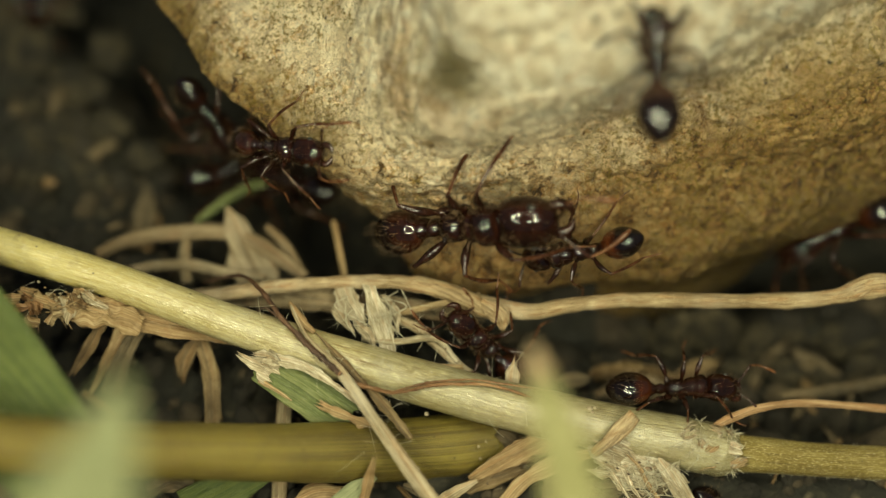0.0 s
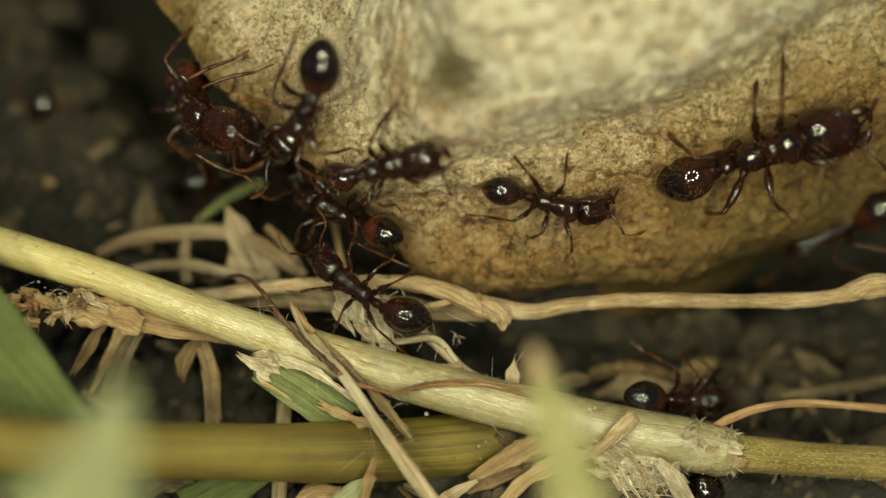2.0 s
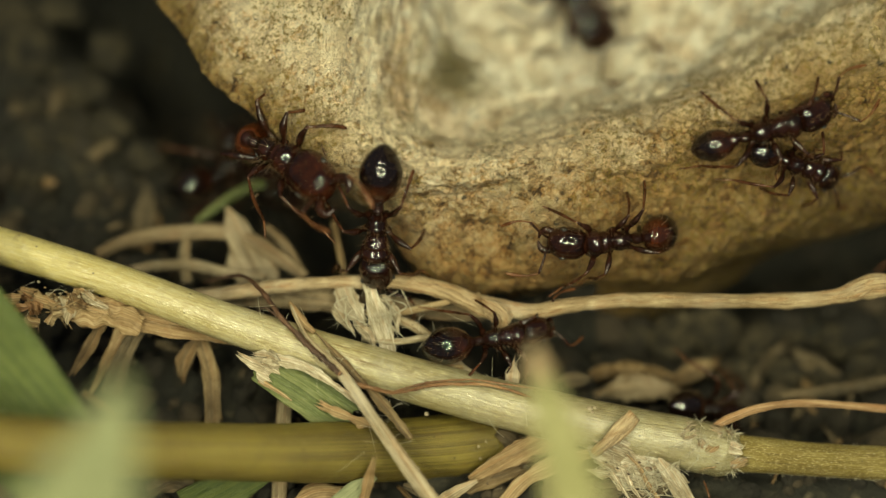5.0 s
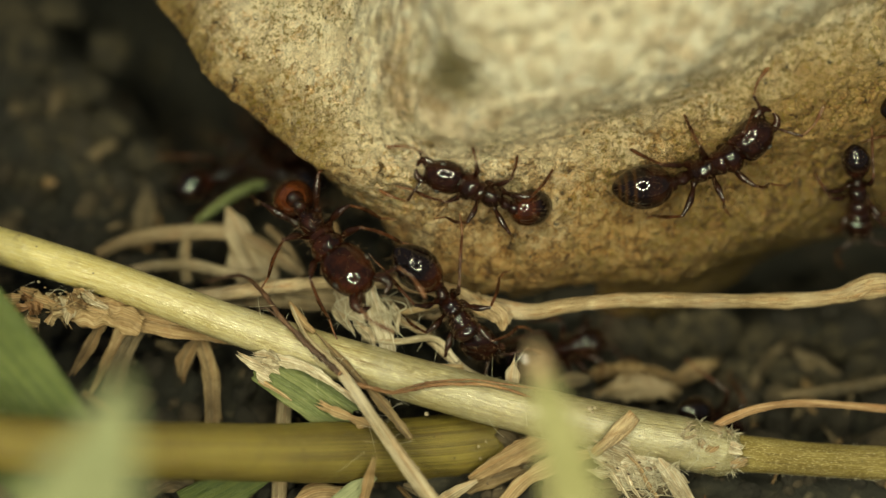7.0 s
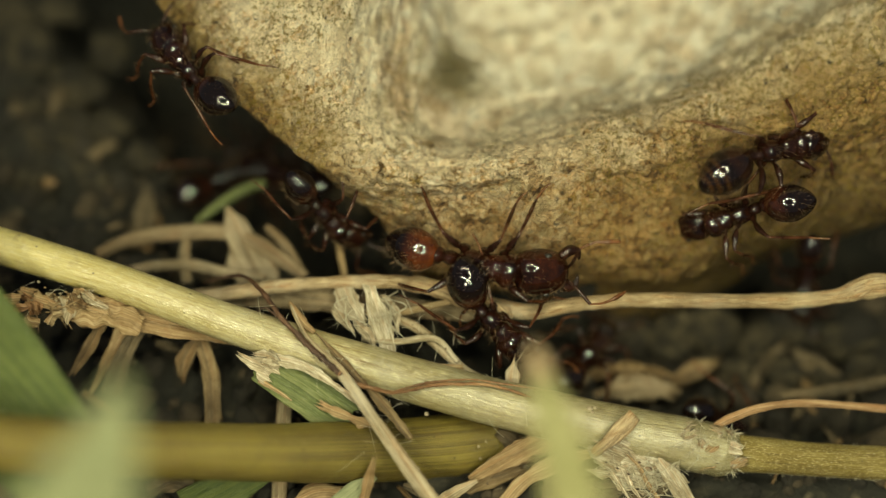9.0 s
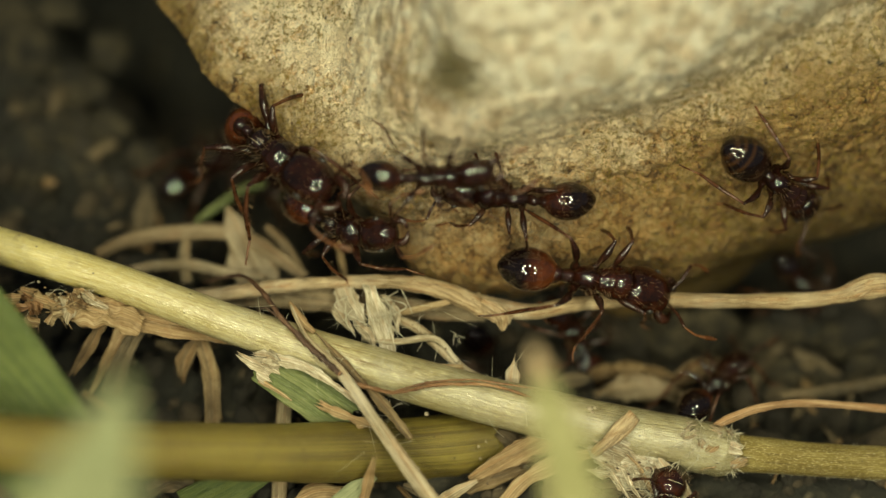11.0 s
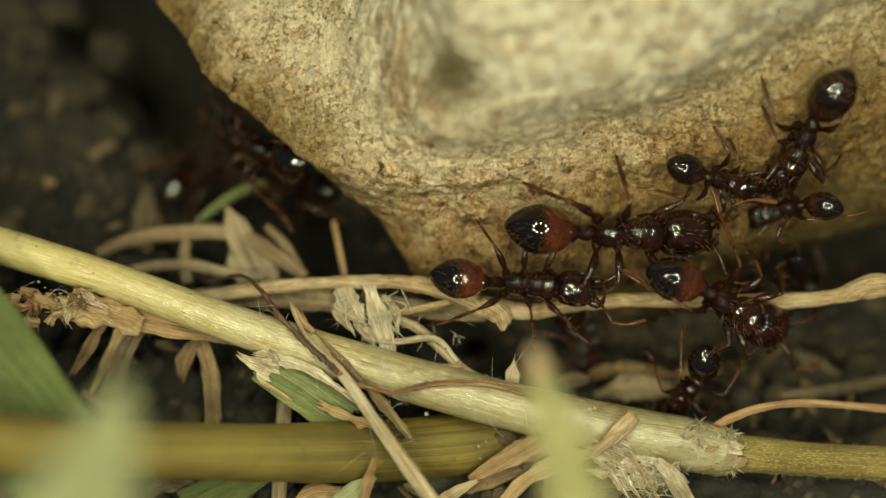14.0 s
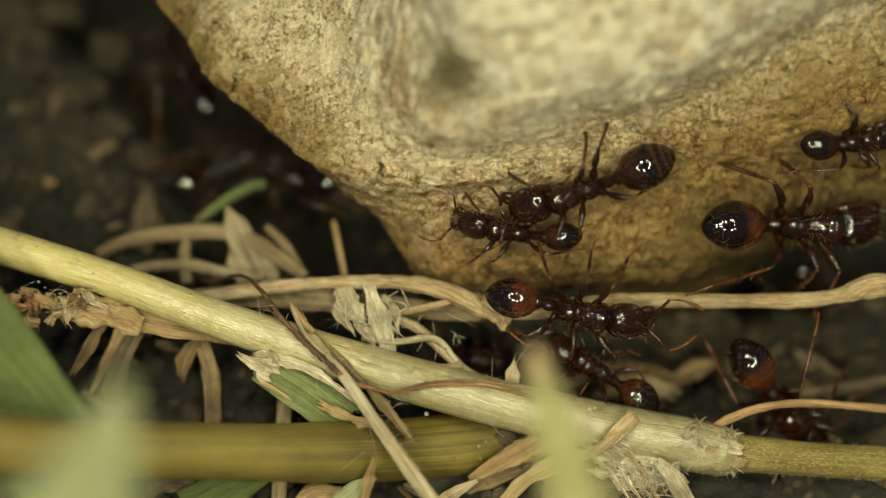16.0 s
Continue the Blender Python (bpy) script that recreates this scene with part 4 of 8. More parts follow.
leaf("straw", "upright straw stub behind the stem", [(-7.39, 2.20, 0.88), (-7.42, 1.55, 0.86), (-7.32, 0.78, 0.75)], [0.25, 0.3, 0.28], DIM_STRAW, "straw", n=24, m=5, seed=28)
leaf("dry_leaf", "faded tan leaf tip standing in the hollow", [(-8.88, 2.31, 0.02), (-8.77, 3.38, 0.18), (-8.71, 4.38, 0.29)], [0.7, 0.7, 0.2], DULL, "dry leaf", n=24, m=7, seed=29, ragged=0.2)
leaf("dry_leaf", "smooth tan leaf strip tucked under the stem", [(-10.30, -0.80, 2.62), (-9.04, -1.14, 2.53), (-7.66, -1.40, 2.27), (-6.30, -1.46, 1.89), (-5.23, -1.59, 1.46)], [0.3, 0.62, 0.66, 0.5, 0.25], TAN, "dry leaf", n=50, m=9, ragged=0.08, wave=0.1, curl=0.25, seed=31)


def crumpled_scrap():
    """A crumpled dead leaf base torn into flakes and fibres."""
    rng = np.random.default_rng(41)
    e = empty("crumpled_leaf", "crumpled brown leaf base with torn flakes beside the stem", "dead leaf")
    o = np.array((-10.85, -0.99, 2.97))
    for k in range(34):
        q = o + [rng.normal(0, 0.75), 0, 0] + np.array([0, 0.87, 0.5]) * (rng.normal(0, 0.24) - 0.3 * k / 34) + np.array([0, 0.5, -0.87]) * rng.uniform(-0.5, 0.4)
        a = rng.normal(-0.35, 0.5)
        L = rng.uniform(0.3, 0.9)
        d = np.array([math.cos(a), math.sin(a) * 0.87, math.sin(a) * 0.5])
        if k % 4 == 3:
            strand("fibre", [q, q + d * L * 0.5 + rng.normal(0, 0.1, 3), q + d * L], [0.04, 0.05, 0.02], TAN, e, n=10, m=5, seed=k)
        else:
            blade("flake", [q - d * L * 0.4, q + rng.normal(0, 0.06, 3), q + d * L * 0.4], [rng.uniform(0.08, 0.25), rng.uniform(0.18, 0.40), rng.uniform(0.06, 0.25)], rng.choice([BROWN, TAN, BROWN, RUSTY, ROOT]), e, n=18, m=9, ragged=0.4, fray=0.04, wave=0.18, curl=rng.uniform(-0.4, 0.5), thick=0.04, seed=k)
    lump = blade_data([(-10.60, -1.17, 2.98), (-9.90, -1.33, 2.95), (-9.14, -1.36, 2.81), (-8.26, -1.49, 2.44)], [0.5, 0.8, 0.7, 0.5], n=60, m=26, thick=0.25, curl=-0.5, ragged=0.5, wave=0.2, seed=71)
    v = lump[0]
    v = v + np.array([0, -0.5, 0.866]) * (0.10 * value_noise(v, 0.30, 72) + 0.05 * value_noise(v, 0.10, 73))[:, None] + np.array([0, 0.866, 0.5]) * (0.08 * value_noise(v, 0.25, 74))[:, None]
    mesh_object("crumbly_base", v, lump[1], TAN, e, "crumbly tan leaf base", lump[2])
    blade("membrane", [(-10.25, -1.05, 3.25), (-10.15, -1.38, 3.10), (-10.20, -1.72, 2.92)], [0.55, 0.50, 0.06], MEMBRANE, e, "whitish torn membrane", n=30, m=15, ragged=0.4, fray=0.05, wave=0.16, curl=0.4, thick=0.025, seed=81)
    blade("membrane", [(-9.75, -0.98, 3.30), (-9.45, -1.20, 3.22), (-9.10, -1.32, 3.08)], [0.2, 0.34, 0.14], PAPER, e, "whitish torn membrane", n=26, m=13, ragged=0.5, fray=0.06, wave=0.14, thick=0.025, seed=82)
    for k in range(26):
        q = np.array((-10.2, -1.12, 3.28)) + [rng.normal(0, 0.55), 0, 0] + np.array([0, 0.87, 0.5]) * rng.normal(0, 0.16)
        strand("crumb", [q, q + [rng.uniform(0.02, 0.05), 0.0, 0.015], q + [rng.uniform(0.06, 0.10), rng.normal(0, 0.02), 0.0]], [0.02, rng.uniform(0.05, 0.10), 0.02], rng.choice([PAPER, MEMBRANE, TAN, ROOT]), e, n=7, m=7, wobble=0.3, seed=k)


crumpled_scrap()
leaf("dry_leaf", "torn tan scrap with frayed edge", [(-11.14, -1.04, 3.06), (-10.50, -1.32, 3.01), (-10.24, -1.60, 2.73)], [0.3, 0.55, 0.3], TAN, "dry leaf", n=24, m=9, ragged=0.8, wave=0.25, seed=32, fray=0.25)
leaf("dry_leaf", "tan leaf strip hanging below the stem", [(-9.32, -1.10, 2.21), (-9.71, -1.78, 1.82), (-10.24, -2.36, 1.25)], [0.32, 0.36, 0.2], BROWN, "dry leaf", n=24, m=7, ragged=0.3, seed=33, fray=0.25)
leaf("dry_leaf", "pointed tan leaf strip hanging below the stem", [(-8.76, -0.91, 1.86), (-9.24, -1.77, 1.13), (-9.85, -2.56, 0.33)], [0.38, 0.40, 0.1], TAN, "dry leaf", n=24, m=7, ragged=0.2, seed=34)
leaf("dry_leaf", "brown leaf strip below the stem", [(-8.42, -1.28, 1.88), (-8.88, -2.09, 1.41), (-9.23, -2.81, 0.76)], [0.5, 0.55, 0.5], DULL, "dry leaf", n=24, m=7, ragged=0.2, seed=35)
leaf("dry_leaf", "small curled brown leaf flake below the stem", [(-6.90, -1.43, 1.33), (-7.20, -1.95, 1.14), (-7.28, -2.29, 0.60)], [0.3, 0.45, 0.15], BROWN, "dry leaf", n=24, m=7, ragged=0.3, curl=0.5, seed=36, fray=0.25)
leaf("dry_leaf", "brown dry leaf strip reaching down to the soil", [(-6.83, -1.18, 1.36), (-6.46, -2.23, 0.98), (-6.34, -3.71, 0.47)], [0.3, 0.48, 0.45], BROWN, "dry leaf", n=30, m=7, ragged=0.2, seed=37, fray=0.25)
stalk("straw", "pale upright straw stalk under the stems", [(-4.26, -2.00, 1.23), (-4.40, -3.49, 0.72), (-4.46, -4.51, 0.35), (-4.51, -5.85, -0.07)], [0.4, 0.46, 0.44, 0.44], STRAW, n=40, m=10, flat=0.6, seed=38)
def torn_membrane():
    """Whitish papery shreds of a split leaf hanging over the straw."""
    rng = np.random.default_rng(61)
    e = empty("torn_membrane", "whitish papery shreds of a split leaf on the straw", "dead leaf")
    for k, (way, widths, twist) in enumerate((
            ([(-2.75, -0.25, 2.30), (-2.62, -0.70, 2.34), (-2.35, -1.10, 2.22), (-2.20, -1.45, 2.05)], [0.5, 0.85, 0.75, 0.3], 20),
            ([(-2.10, -0.20, 2.42), (-1.92, -0.75, 2.48), (-1.70, -1.35, 2.32), (-1.45, -2.05, 1.72)], [0.3, 0.46, 0.52, 0.32], -35),
            ([(-2.98, -0.85, 2.20), (-2.80, -1.15, 2.24), (-2.52, -1.50, 2.12)], [0.15, 0.32, 0.1], 40),
            ([(-1.62, -0.55, 2.28), (-1.30, -1.00, 2.24), (-1.22, -1.42, 2.05)], [0.12, 0.26, 0.08], 60),
            ([(-2.40, -1.35, 2.22), (-2.05, -1.60, 2.10), (-1.85, -2.00, 1.85)], [0.18, 0.24, 0.06], -60))):
        blade("shred", way, widths, (PAPER, MEMBRANE)[k % 2], e, n=44, m=17, ragged=0.4, fray=0.14, wave=0.16, curl=rng.uniform(-0.4, 0.4), twist=twist, thick=0.025, seed=90 + k)
    for k in range(9):
        q = np.array((rng.uniform(-2.8, -1.2), rng.uniform(-1.3, -0.3), 2.45))
        strand("fibre", [q, q + [rng.normal(0, 0.25), -0.35, 0.05], q + [rng.normal(0, 0.45), -0.8, -0.15]], [0.03, 0.04, 0.015], HAIR, e, n=18, m=5, wobble=0.2, seed=k)


torn_membrane()
stalk("straw", "pale straw bent towards the dark hole", [(-1.47, -0.91, 1.86), (-0.69, -1.31, 1.86), (0.09, -1.98, 1.70), (0.71, -2.52, 1.50), (1.88, -2.94, 1.38)], [0.22, 0.3, 0.32, 0.32, 0.25], STRAW, n=44, m=9, flat=0.6, seed=40)
stalk("straw", "thin straw crossing behind the stem", [(-2.24, -1.64, 1.90), (-1.30, -1.76, 1.95), (-0.22, -1.69, 1.99), (0.40, -2.27, 1.76)], [0.16, 0.2, 0.2, 0.12], STRAW, n=34, m=8, seed=41)
stalk("straw", "thin tan straw beside the root", [(-2.88, -0.76, 2.06), (-1.62, -0.95, 2.06), (-0.22, -0.74, 2.19), (1.03, -0.37, 2.17)], [0.16, 0.2, 0.2, 0.12], TAN, n=34, m=8, seed=42)
leaf("dry_leaf", "tan splinter under the bent straw", [(-1.45, -2.90, 1.63), (-0.53, -2.57, 1.83), (0.56, -2.45, 1.78)], [0.12, 0.3, 0.12], TAN, "dry leaf", n=24, m=5, seed=43)
leaf("dry_leaf", "frayed straw tuft by the dark hole", [(1.88, -2.94, 1.38), (1.92, -2.61, 1.57), (1.99, -2.18, 1.59)], [0.3, 0.3, 0.08], STRAW, "dry leaf", n=20, m=7, ragged=0.7, seed=44, fray=0.25)

# litter on the right
leaf("straw", "slender tan straw arching beside the node", [(7.31, -3.91, 0.82), (7.84, -3.69, 1.06), (8.78, -3.37, 1.13), (10.05, -3.18, 1.01), (12.28, -3.14, 0.57), (14.44, -3.11, 0.12)], [0.15, 0.24, 0.22, 0.20, 0.22, 0.22], TAWNY, "straw", n=60, m=7, fold=0.3, seed=51)
leaf("dry_leaf", "pale curled leaf chip lying on the soil", [(4.07, -2.01, -1.32), (4.71, -1.86, -1.00), (5.43, -1.78, -0.84), (6.32, -1.79, -0.96), (6.74, -1.88, -1.13)], [0.1, 0.35, 0.62, 0.6, 0.3], DIM_STRAW, "dry leaf", n=40, m=13, wave=0.3, curl=-0.3, ragged=0.45, fray=0.3, seed=52)
leaf("dry_leaf", "curved brown leaf chip lying on the soil", [(4.00, -1.61, -1.32), (4.49, -1.19, -1.07), (5.63, -1.12, -1.03), (6.52, -1.34, -1.05)], [0.15, 0.4, 0.45, 0.2], BROWN, "dry leaf", n=34, m=11, wave=0.3, curl=-0.2, ragged=0.4, fray=0.3, seed=53)
leaf("dry_leaf", "tan leaf chip lying on dark soil", [(6.32, -1.43, -1.68), (7.32, -0.89, -1.48), (8.08, -0.59, -1.53)], [0.3, 0.6, 0.1], BROWN, "dry leaf", n=24, m=9, wave=0.2, seed=54)
leaf("dry_leaf", "ragged tan leaf chip on dark soil", [(9.00, -1.25, -2.04), (9.37, -0.55, -1.97), (10.16, 0.31, -1.83)], [0.15, 0.6, 0.1], DULL, "dry leaf", n=24, m=9, wave=0.35, ragged=0.4, seed=55)
leaf("dry_leaf", "tan leaf chip half buried in soil", [(10.21, -0.07, -1.81), (10.84, -0.52, -1.84), (11.65, -0.85, -1.92)], [0.12, 0.5, 0.1], DULL, "dry leaf", n=24, m=9, wave=0.35, ragged=0.4, seed=56)
leaf("dry_leaf", "dull straw lying on the soil", [(9.64, -1.93, -1.04), (11.26, -1.79, -0.96), (13.56, -1.35, -0.93)], [0.2, 0.35, 0.3], DULL, "straw", n=24, m=7, seed=58)
leaf("dry_leaf", "tan dry leaf fold resting on the stem", [(4.06, -4.87, 1.31), (4.50, -4.66, 1.77), (5.19, -4.03, 2.02)], [0.2, 0.42, 0.36], ROOT, "dry leaf", n=24, m=9, curl=-0.5, ragged=0.25, wave=0.08, seed=59)
leaf("dry_leaf", "tan dry leaf blade below the stem", [(0.71, -5.09, 0.14), (1.64, -4.71, 0.59), (2.72, -4.24, 0.86), (3.66, -3.95, 0.79)], [0.2, 0.55, 0.7, 0.6], TAN, "dry leaf", n=34, m=9, ragged=0.2, curl=0.3, seed=60)
leaf("dry_leaf", "brown dry leaf blade below the stem", [(-0.06, -5.59, -0.27), (1.18, -5.05, 0.04), (2.58, -4.58, 0.32), (3.67, -4.25, 0.51)], [0.3, 0.5, 0.55, 0.4], BROWN, "dry leaf", n=34, m=9, ragged=0.2, seed=61)
leaf("dry_leaf", "tan dry leaf sliver pointing down", [(1.48, -5.91, -0.11), (2.25, -5.22, 0.41), (3.33, -4.75, 0.68), (4.27, -4.51, 0.71)], [0.4, 0.5, 0.45, 0.3], TAN, "dry leaf", n=34, m=9, ragged=0.2, seed=62)
leaf("dry_leaf", "pale dry leaf sliver at the stem's foot", [(-0.22, -5.82, 0.06), (0.40, -5.52, 0.35), (0.94, -5.28, 0.49)], [0.35, 0.3, 0.1], STRAW, "dry leaf", n=24, m=7, ragged=0.2, seed=63)
leaf("dry_leaf", "papery pale sheath below the node", [(4.11, -4.71, 0.59), (5.02, -4.92, 0.70), (5.95, -5.26, 0.50), (6.74, -5.78, -0.03)], [0.7, 1.15, 1.2, 0.5], PAPER, "dry leaf", n=40, m=15, ragged=0.3, wave=0.12, seed=64, fray=0.25)
leaf("dry_leaf", "glossy papery sheath flake below the node", [(5.85, -4.87, 0.96), (6.30, -5.31, 0.82), (6.77, -5.87, 0.38)], [0.2, 0.36, 0.25], PAPER, "dry leaf", n=24, m=7, curl=0.4, seed=65)
leaf("dry_leaf", "brown dry leaf scrap under the node", [(3.94, -5.52, 0.35), (5.18, -5.46, 0.39), (6.41, -5.66, 0.27)], [0.4, 0.7, 0.5], DULL, "dry leaf", n=24, m=7, ragged=0.4, seed=66)


def bottom_litter():
    leaf("grass_leaf", "green grass leaf lying under the olive stem", [(-6.97, -6.07, 0.26), (-5.91, -5.54, 0.46), (-4.85, -4.95, 0.57)], [1.2, 1.1, 0.7], LEAF, n=30, m=9, fold=0.15)
    leaf("grass_leaf", "short green blade below the olive stem", [(-2.96, -6.16, 0.67), (-2.35, -5.78, 1.01), (-1.81, -5.48, 1.18)], [0.5, 0.55, 0.1], PALE_LEAF, n=24, m=7, fold=0.2)
    leaf("dry_leaf", "tan upright leaf sliver below the olive stem", [(-2.19, -6.35, 0.91), (-2.02, -5.88, 1.53), (-1.83, -5.42, 2.26)], [0.3, 0.3, 0.08], TAN, "dry leaf", n=24, m=7, ragged=0.3, seed=71, fray=0.25)
    leaf("dry_leaf", "tan dry leaf scrap under the olive stem", [(-4.06, -5.83, 0.29), (-3.29, -5.57, 0.44), (-2.22, -5.76, 0.33)], [0.3, 0.6, 0.4], TAN, "dry leaf", n=24, m=7, ragged=0.3, wave=0.2, seed=72, fray=0.25)
    leaf("dry_leaf", "brown curled leaf scrap in the soil", [(-8.07, -5.52, 0.35), (-7.30, -5.26, 0.50), (-6.69, -5.52, 0.35)], [0.4, 0.7, 0.4], DULL, "dry leaf", n=24, m=7, ragged=0.3, wave=0.3, seed=73)
    leaf("grass_leaf", "dull green straw under the green culm", [(9.68, -5.51, -1.03), (10.81, -4.96, -0.94), (12.91, -4.60, -0.97)], [0.3, 0.35, 0.35], BITTEN, n=24, m=7, fold=0.2)
    leaf("dry_leaf", "brown leaf scrap under the green culm", [(7.12, -4.91, -1.84), (8.75, -4.48, -1.82), (10.38, -4.19, -1.88)], [0.4, 0.6, 0.3], DULL, "dry leaf", n=24, m=7, ragged=0.3, seed=74)


bottom_litter()


def torn_sheath():
    """A torn papery sheath under the node: wrinkled sheets, a glossy strip, splinters and many fine curled fibres."""
    rng = np.random.default_rng(21)
    e = empty("torn_sheath", "torn bundle of papery sheath and curled fibres under the stem node", "torn sheath")
    o = np.array((4.71, -4.81, 0.82))
    right, down, near = np.array([1.0, 0, 0]), np.array([0, -0.87, -0.5]), np.array([0, -0.5, 0.87])

    def at(u, v, w=0.0):
        return o + right * u + down * v + near * w
    blade("sheet", [at(-0.55, -0.45, 0.05), at(0.2, -0.1, 0.10), at(1.0, 0.30, 0.02), at(1.7, 0.85, -0.15)], [0.7, 1.05, 1.05, 0.6], PAPER, e, "wrinkled whitish papery sheet", n=60, m=26, ragged=0.25, fray=0.25, wave=0.22, thick=0.03, curl=-0.2, seed=3)
    blade("sheet", [at(-0.2, 0.25, -0.1), at(0.5, 0.55, -0.05), at(1.2, 1.0, -0.2)], [0.5, 0.6, 0.3], MEMBRANE, e, "dull papery sheet", n=40, m=18, ragged=0.4, fray=0.3, wave=0.25, thick=0.03, seed=8)
    blade("glossy_strip", [at(1.15, 0.0, 0.20), at(1.45, 0.42, 0.24), at(1.75, 0.95, 0.10), at(1.95, 1.35, -0.1)], [0.30, 0.42, 0.40, 0.22], PAPER, e, "glossy white sheath strip", n=34, m=13, curl=-0.5, ragged=0.12, fray=0.12, thick=0.03, seed=5)
    for k in range(7):
        u, v = rng.uniform(-0.5, 0.7), rng.uniform(-0.35, 0.25)
        a, L = math.radians(rng.normal(42, 12)), rng.uniform(0.7, 1.9)
        s, d = at(u, v, rng.uniform(0.05, 0.2)), right * math.cos(a) + down * math.sin(a)
        blade("splinter", [s, s + d * L * 0.5 + rng.normal(0, 0.06, 3), s + d * L + rng.normal(0, 0.12, 3)], [0.05, rng.uniform(0.08, 0.18), 0.04], rng.choice([TAN, DIM_STRAW, MEMBRANE]), e, n=18, m=5, ragged=0.4, fray=0.1, thick=0.03, seed=k)
    for k in range(34):
        p = at(rng.uniform(0.2, 1.7), rng.uniform(0.1, 1.1), rng.uniform(0.0, 0.25))
        way = [p]
        a = rng.uniform(0, 6.28)
        for _ in range(6):
            a += rng.normal(0, 0.9)
            p = p + (right * math.cos(a) + down * math.sin(a)) * rng.uniform(0.08, 0.2) + near * rng.normal(0, 0.04)
            way.append(p)
        strand("fibre", way, [0.014, rng.uniform(0.016, 0.03), 0.01], HAIR, e, n=30, m=5, wobble=0.1, seed=k)
    for k in range(5):
        strand("dark_speck", [at(-0.3 + 0.3 * k, 0.02 + 0.16 * (k % 3), 0.20), at(-0.25 + 0.3 * k, 0.05 + 0.16 * (k % 3), 0.23)], [0.05, 0.05], TENDRIL, e, n=5, m=7)


torn_sheath()


def stray_litter():
    """Small dull scraps scattered over the soil."""
    rng = np.random.default_rng(33)
    spots = [(rng.uniform(3.5, 13.5), rng.uniform(-6.5, -0.6)) for _ in range(26)] + [(rng.uniform(-13, -6), rng.uniform(-6.5, 8.0)) for _ in range(34)] + [(rng.uniform(-6, 4), rng.uniform(-7, -2.5)) for _ in range(24)]
    for k, (x, y) in enumerate(spots):
        z = float(ground_height(np.array([x]), np.array([y]))[0]) + 0.55
        a, L = rng.uniform(0, 6.28), rng.uniform(0.35, 1.3)
        d = np.array([math.cos(a), math.sin(a), rng.normal(0, 0.12)])
        p = np.array([x, y, z])
        w = rng.uniform(0.12, 0.5)
        ob = leaf("dry_leaf", "small dull brown leaf scrap on dark soil", [p - d * L * 0.5, p + [0, 0, rng.uniform(0, 0.15)], p + d * L * 0.5], [w * 0.5, w, w * 0.3], rng.choice([DULL, DULL, BROWN]), "dry leaf", n=12, m=5, ragged=0.4, wave=0.1, curl=rng.uniform(-0.3, 0.5), seed=k)
        tagged(ob, group="leaf scraps on the soil")


stray_litter()


def loose_fibres():
    """Fine pale hairs caught on the stems."""
    rng = np.random.default_rng(52)
    roots, dirs = [], []
    for (cx, cy, cz), n, spread in (((-4.65, -1.58, 3.09), 9, 0.35), ((-1.28, -3.48, 2.11), 12, 0.35), ((1.93, -4.01, 1.80), 5, 0.4), ((5.15, -5.11, 0.93), 22, 0.9), ((7.11, -4.84, 1.43), 14, 0.5), ((-1.92, -1.25, 2.47), 14, 0.5), ((-10.59, -0.71, 2.78), 6, 0.8), ((-0.37, -2.32, 1.85), 10, 0.7)):
        for _ in range(n):
            roots.append(np.array([cx, cy, cz]) + rng.normal(0, spread, 3) * [1, 0.6, 0.25])
            dirs.append(rng.normal(0, 1, 3) * [1, 0.8, 0.3])
    v, f = hairs_data(rng, roots, dirs, 0.6, 0.018)
    roots, dirs = [], []
    for (cx, cy, cz), n, spread in (((-2.2, -0.9, 2.35), 10, 0.7), ((-0.8, -1.5, 2.1), 8, 0.6), ((-2.9, -3.0, 2.9), 10, 0.4), ((1.7, -2.7, 1.7), 5, 0.25), ((-10.6, -1.1, 3.1), 6, 0.5), ((-1.6, -4.6, 1.9), 8, 0.4)):
        for _ in range(n):
            roots.append(np.array([cx, cy, cz]) + rng.normal(0, spread, 3) * [1, 0.6, 0.2])
            dirs.append(rng.normal(0, 1, 3) * [1, 0.8, 0.25])
    v2, f2 = hairs_data(rng, roots, dirs, 0.9, 0.014)
    f = f + [[i + len(v) for i in q] for q in f2]
    v = np.vstack([v, v2])
    tagged(mesh_object("plant_fibres", v, f, HAIR), "fine pale plant hairs caught on the stems", "plant fibres", kind="stuff")


loose_fibres()


# ---- clods of soil on the ground beside the stone ----
def clod(at, size, seed, mat):
    rng = np.random.default_rng(seed)
    u = np.linspace(0, np.pi, 32)
    a = np.linspace(0, 2 * np.pi, 44, endpoint=False)
    v = np.stack([np.outer(np.sin(u), np.cos(a)).ravel(), np.outer(np.sin(u), np.sin(a)).ravel(), np.repeat(np.cos(u), 44)], 1)
    r = 1 + 0.45 * value_noise(v + seed, 0.9, seed) + 0.34 * value_noise(v + seed, 0.4, seed + 1) + 0.20 * value_noise(v + seed, 0.2, seed + 2)
    v = v * r[:, None] * np.array([size, size * rng.uniform(0.7, 1.0), size * rng.uniform(0.5, 0.8)])
    ob = mesh_object("clod", v + np.array(at), grid_faces(32, 44, True), mat)
    return tagged(ob, "lumpy brown clod of soil" if mat is CLOD else "dark clod of soil on the ground", "soil clod", "clods of soil")


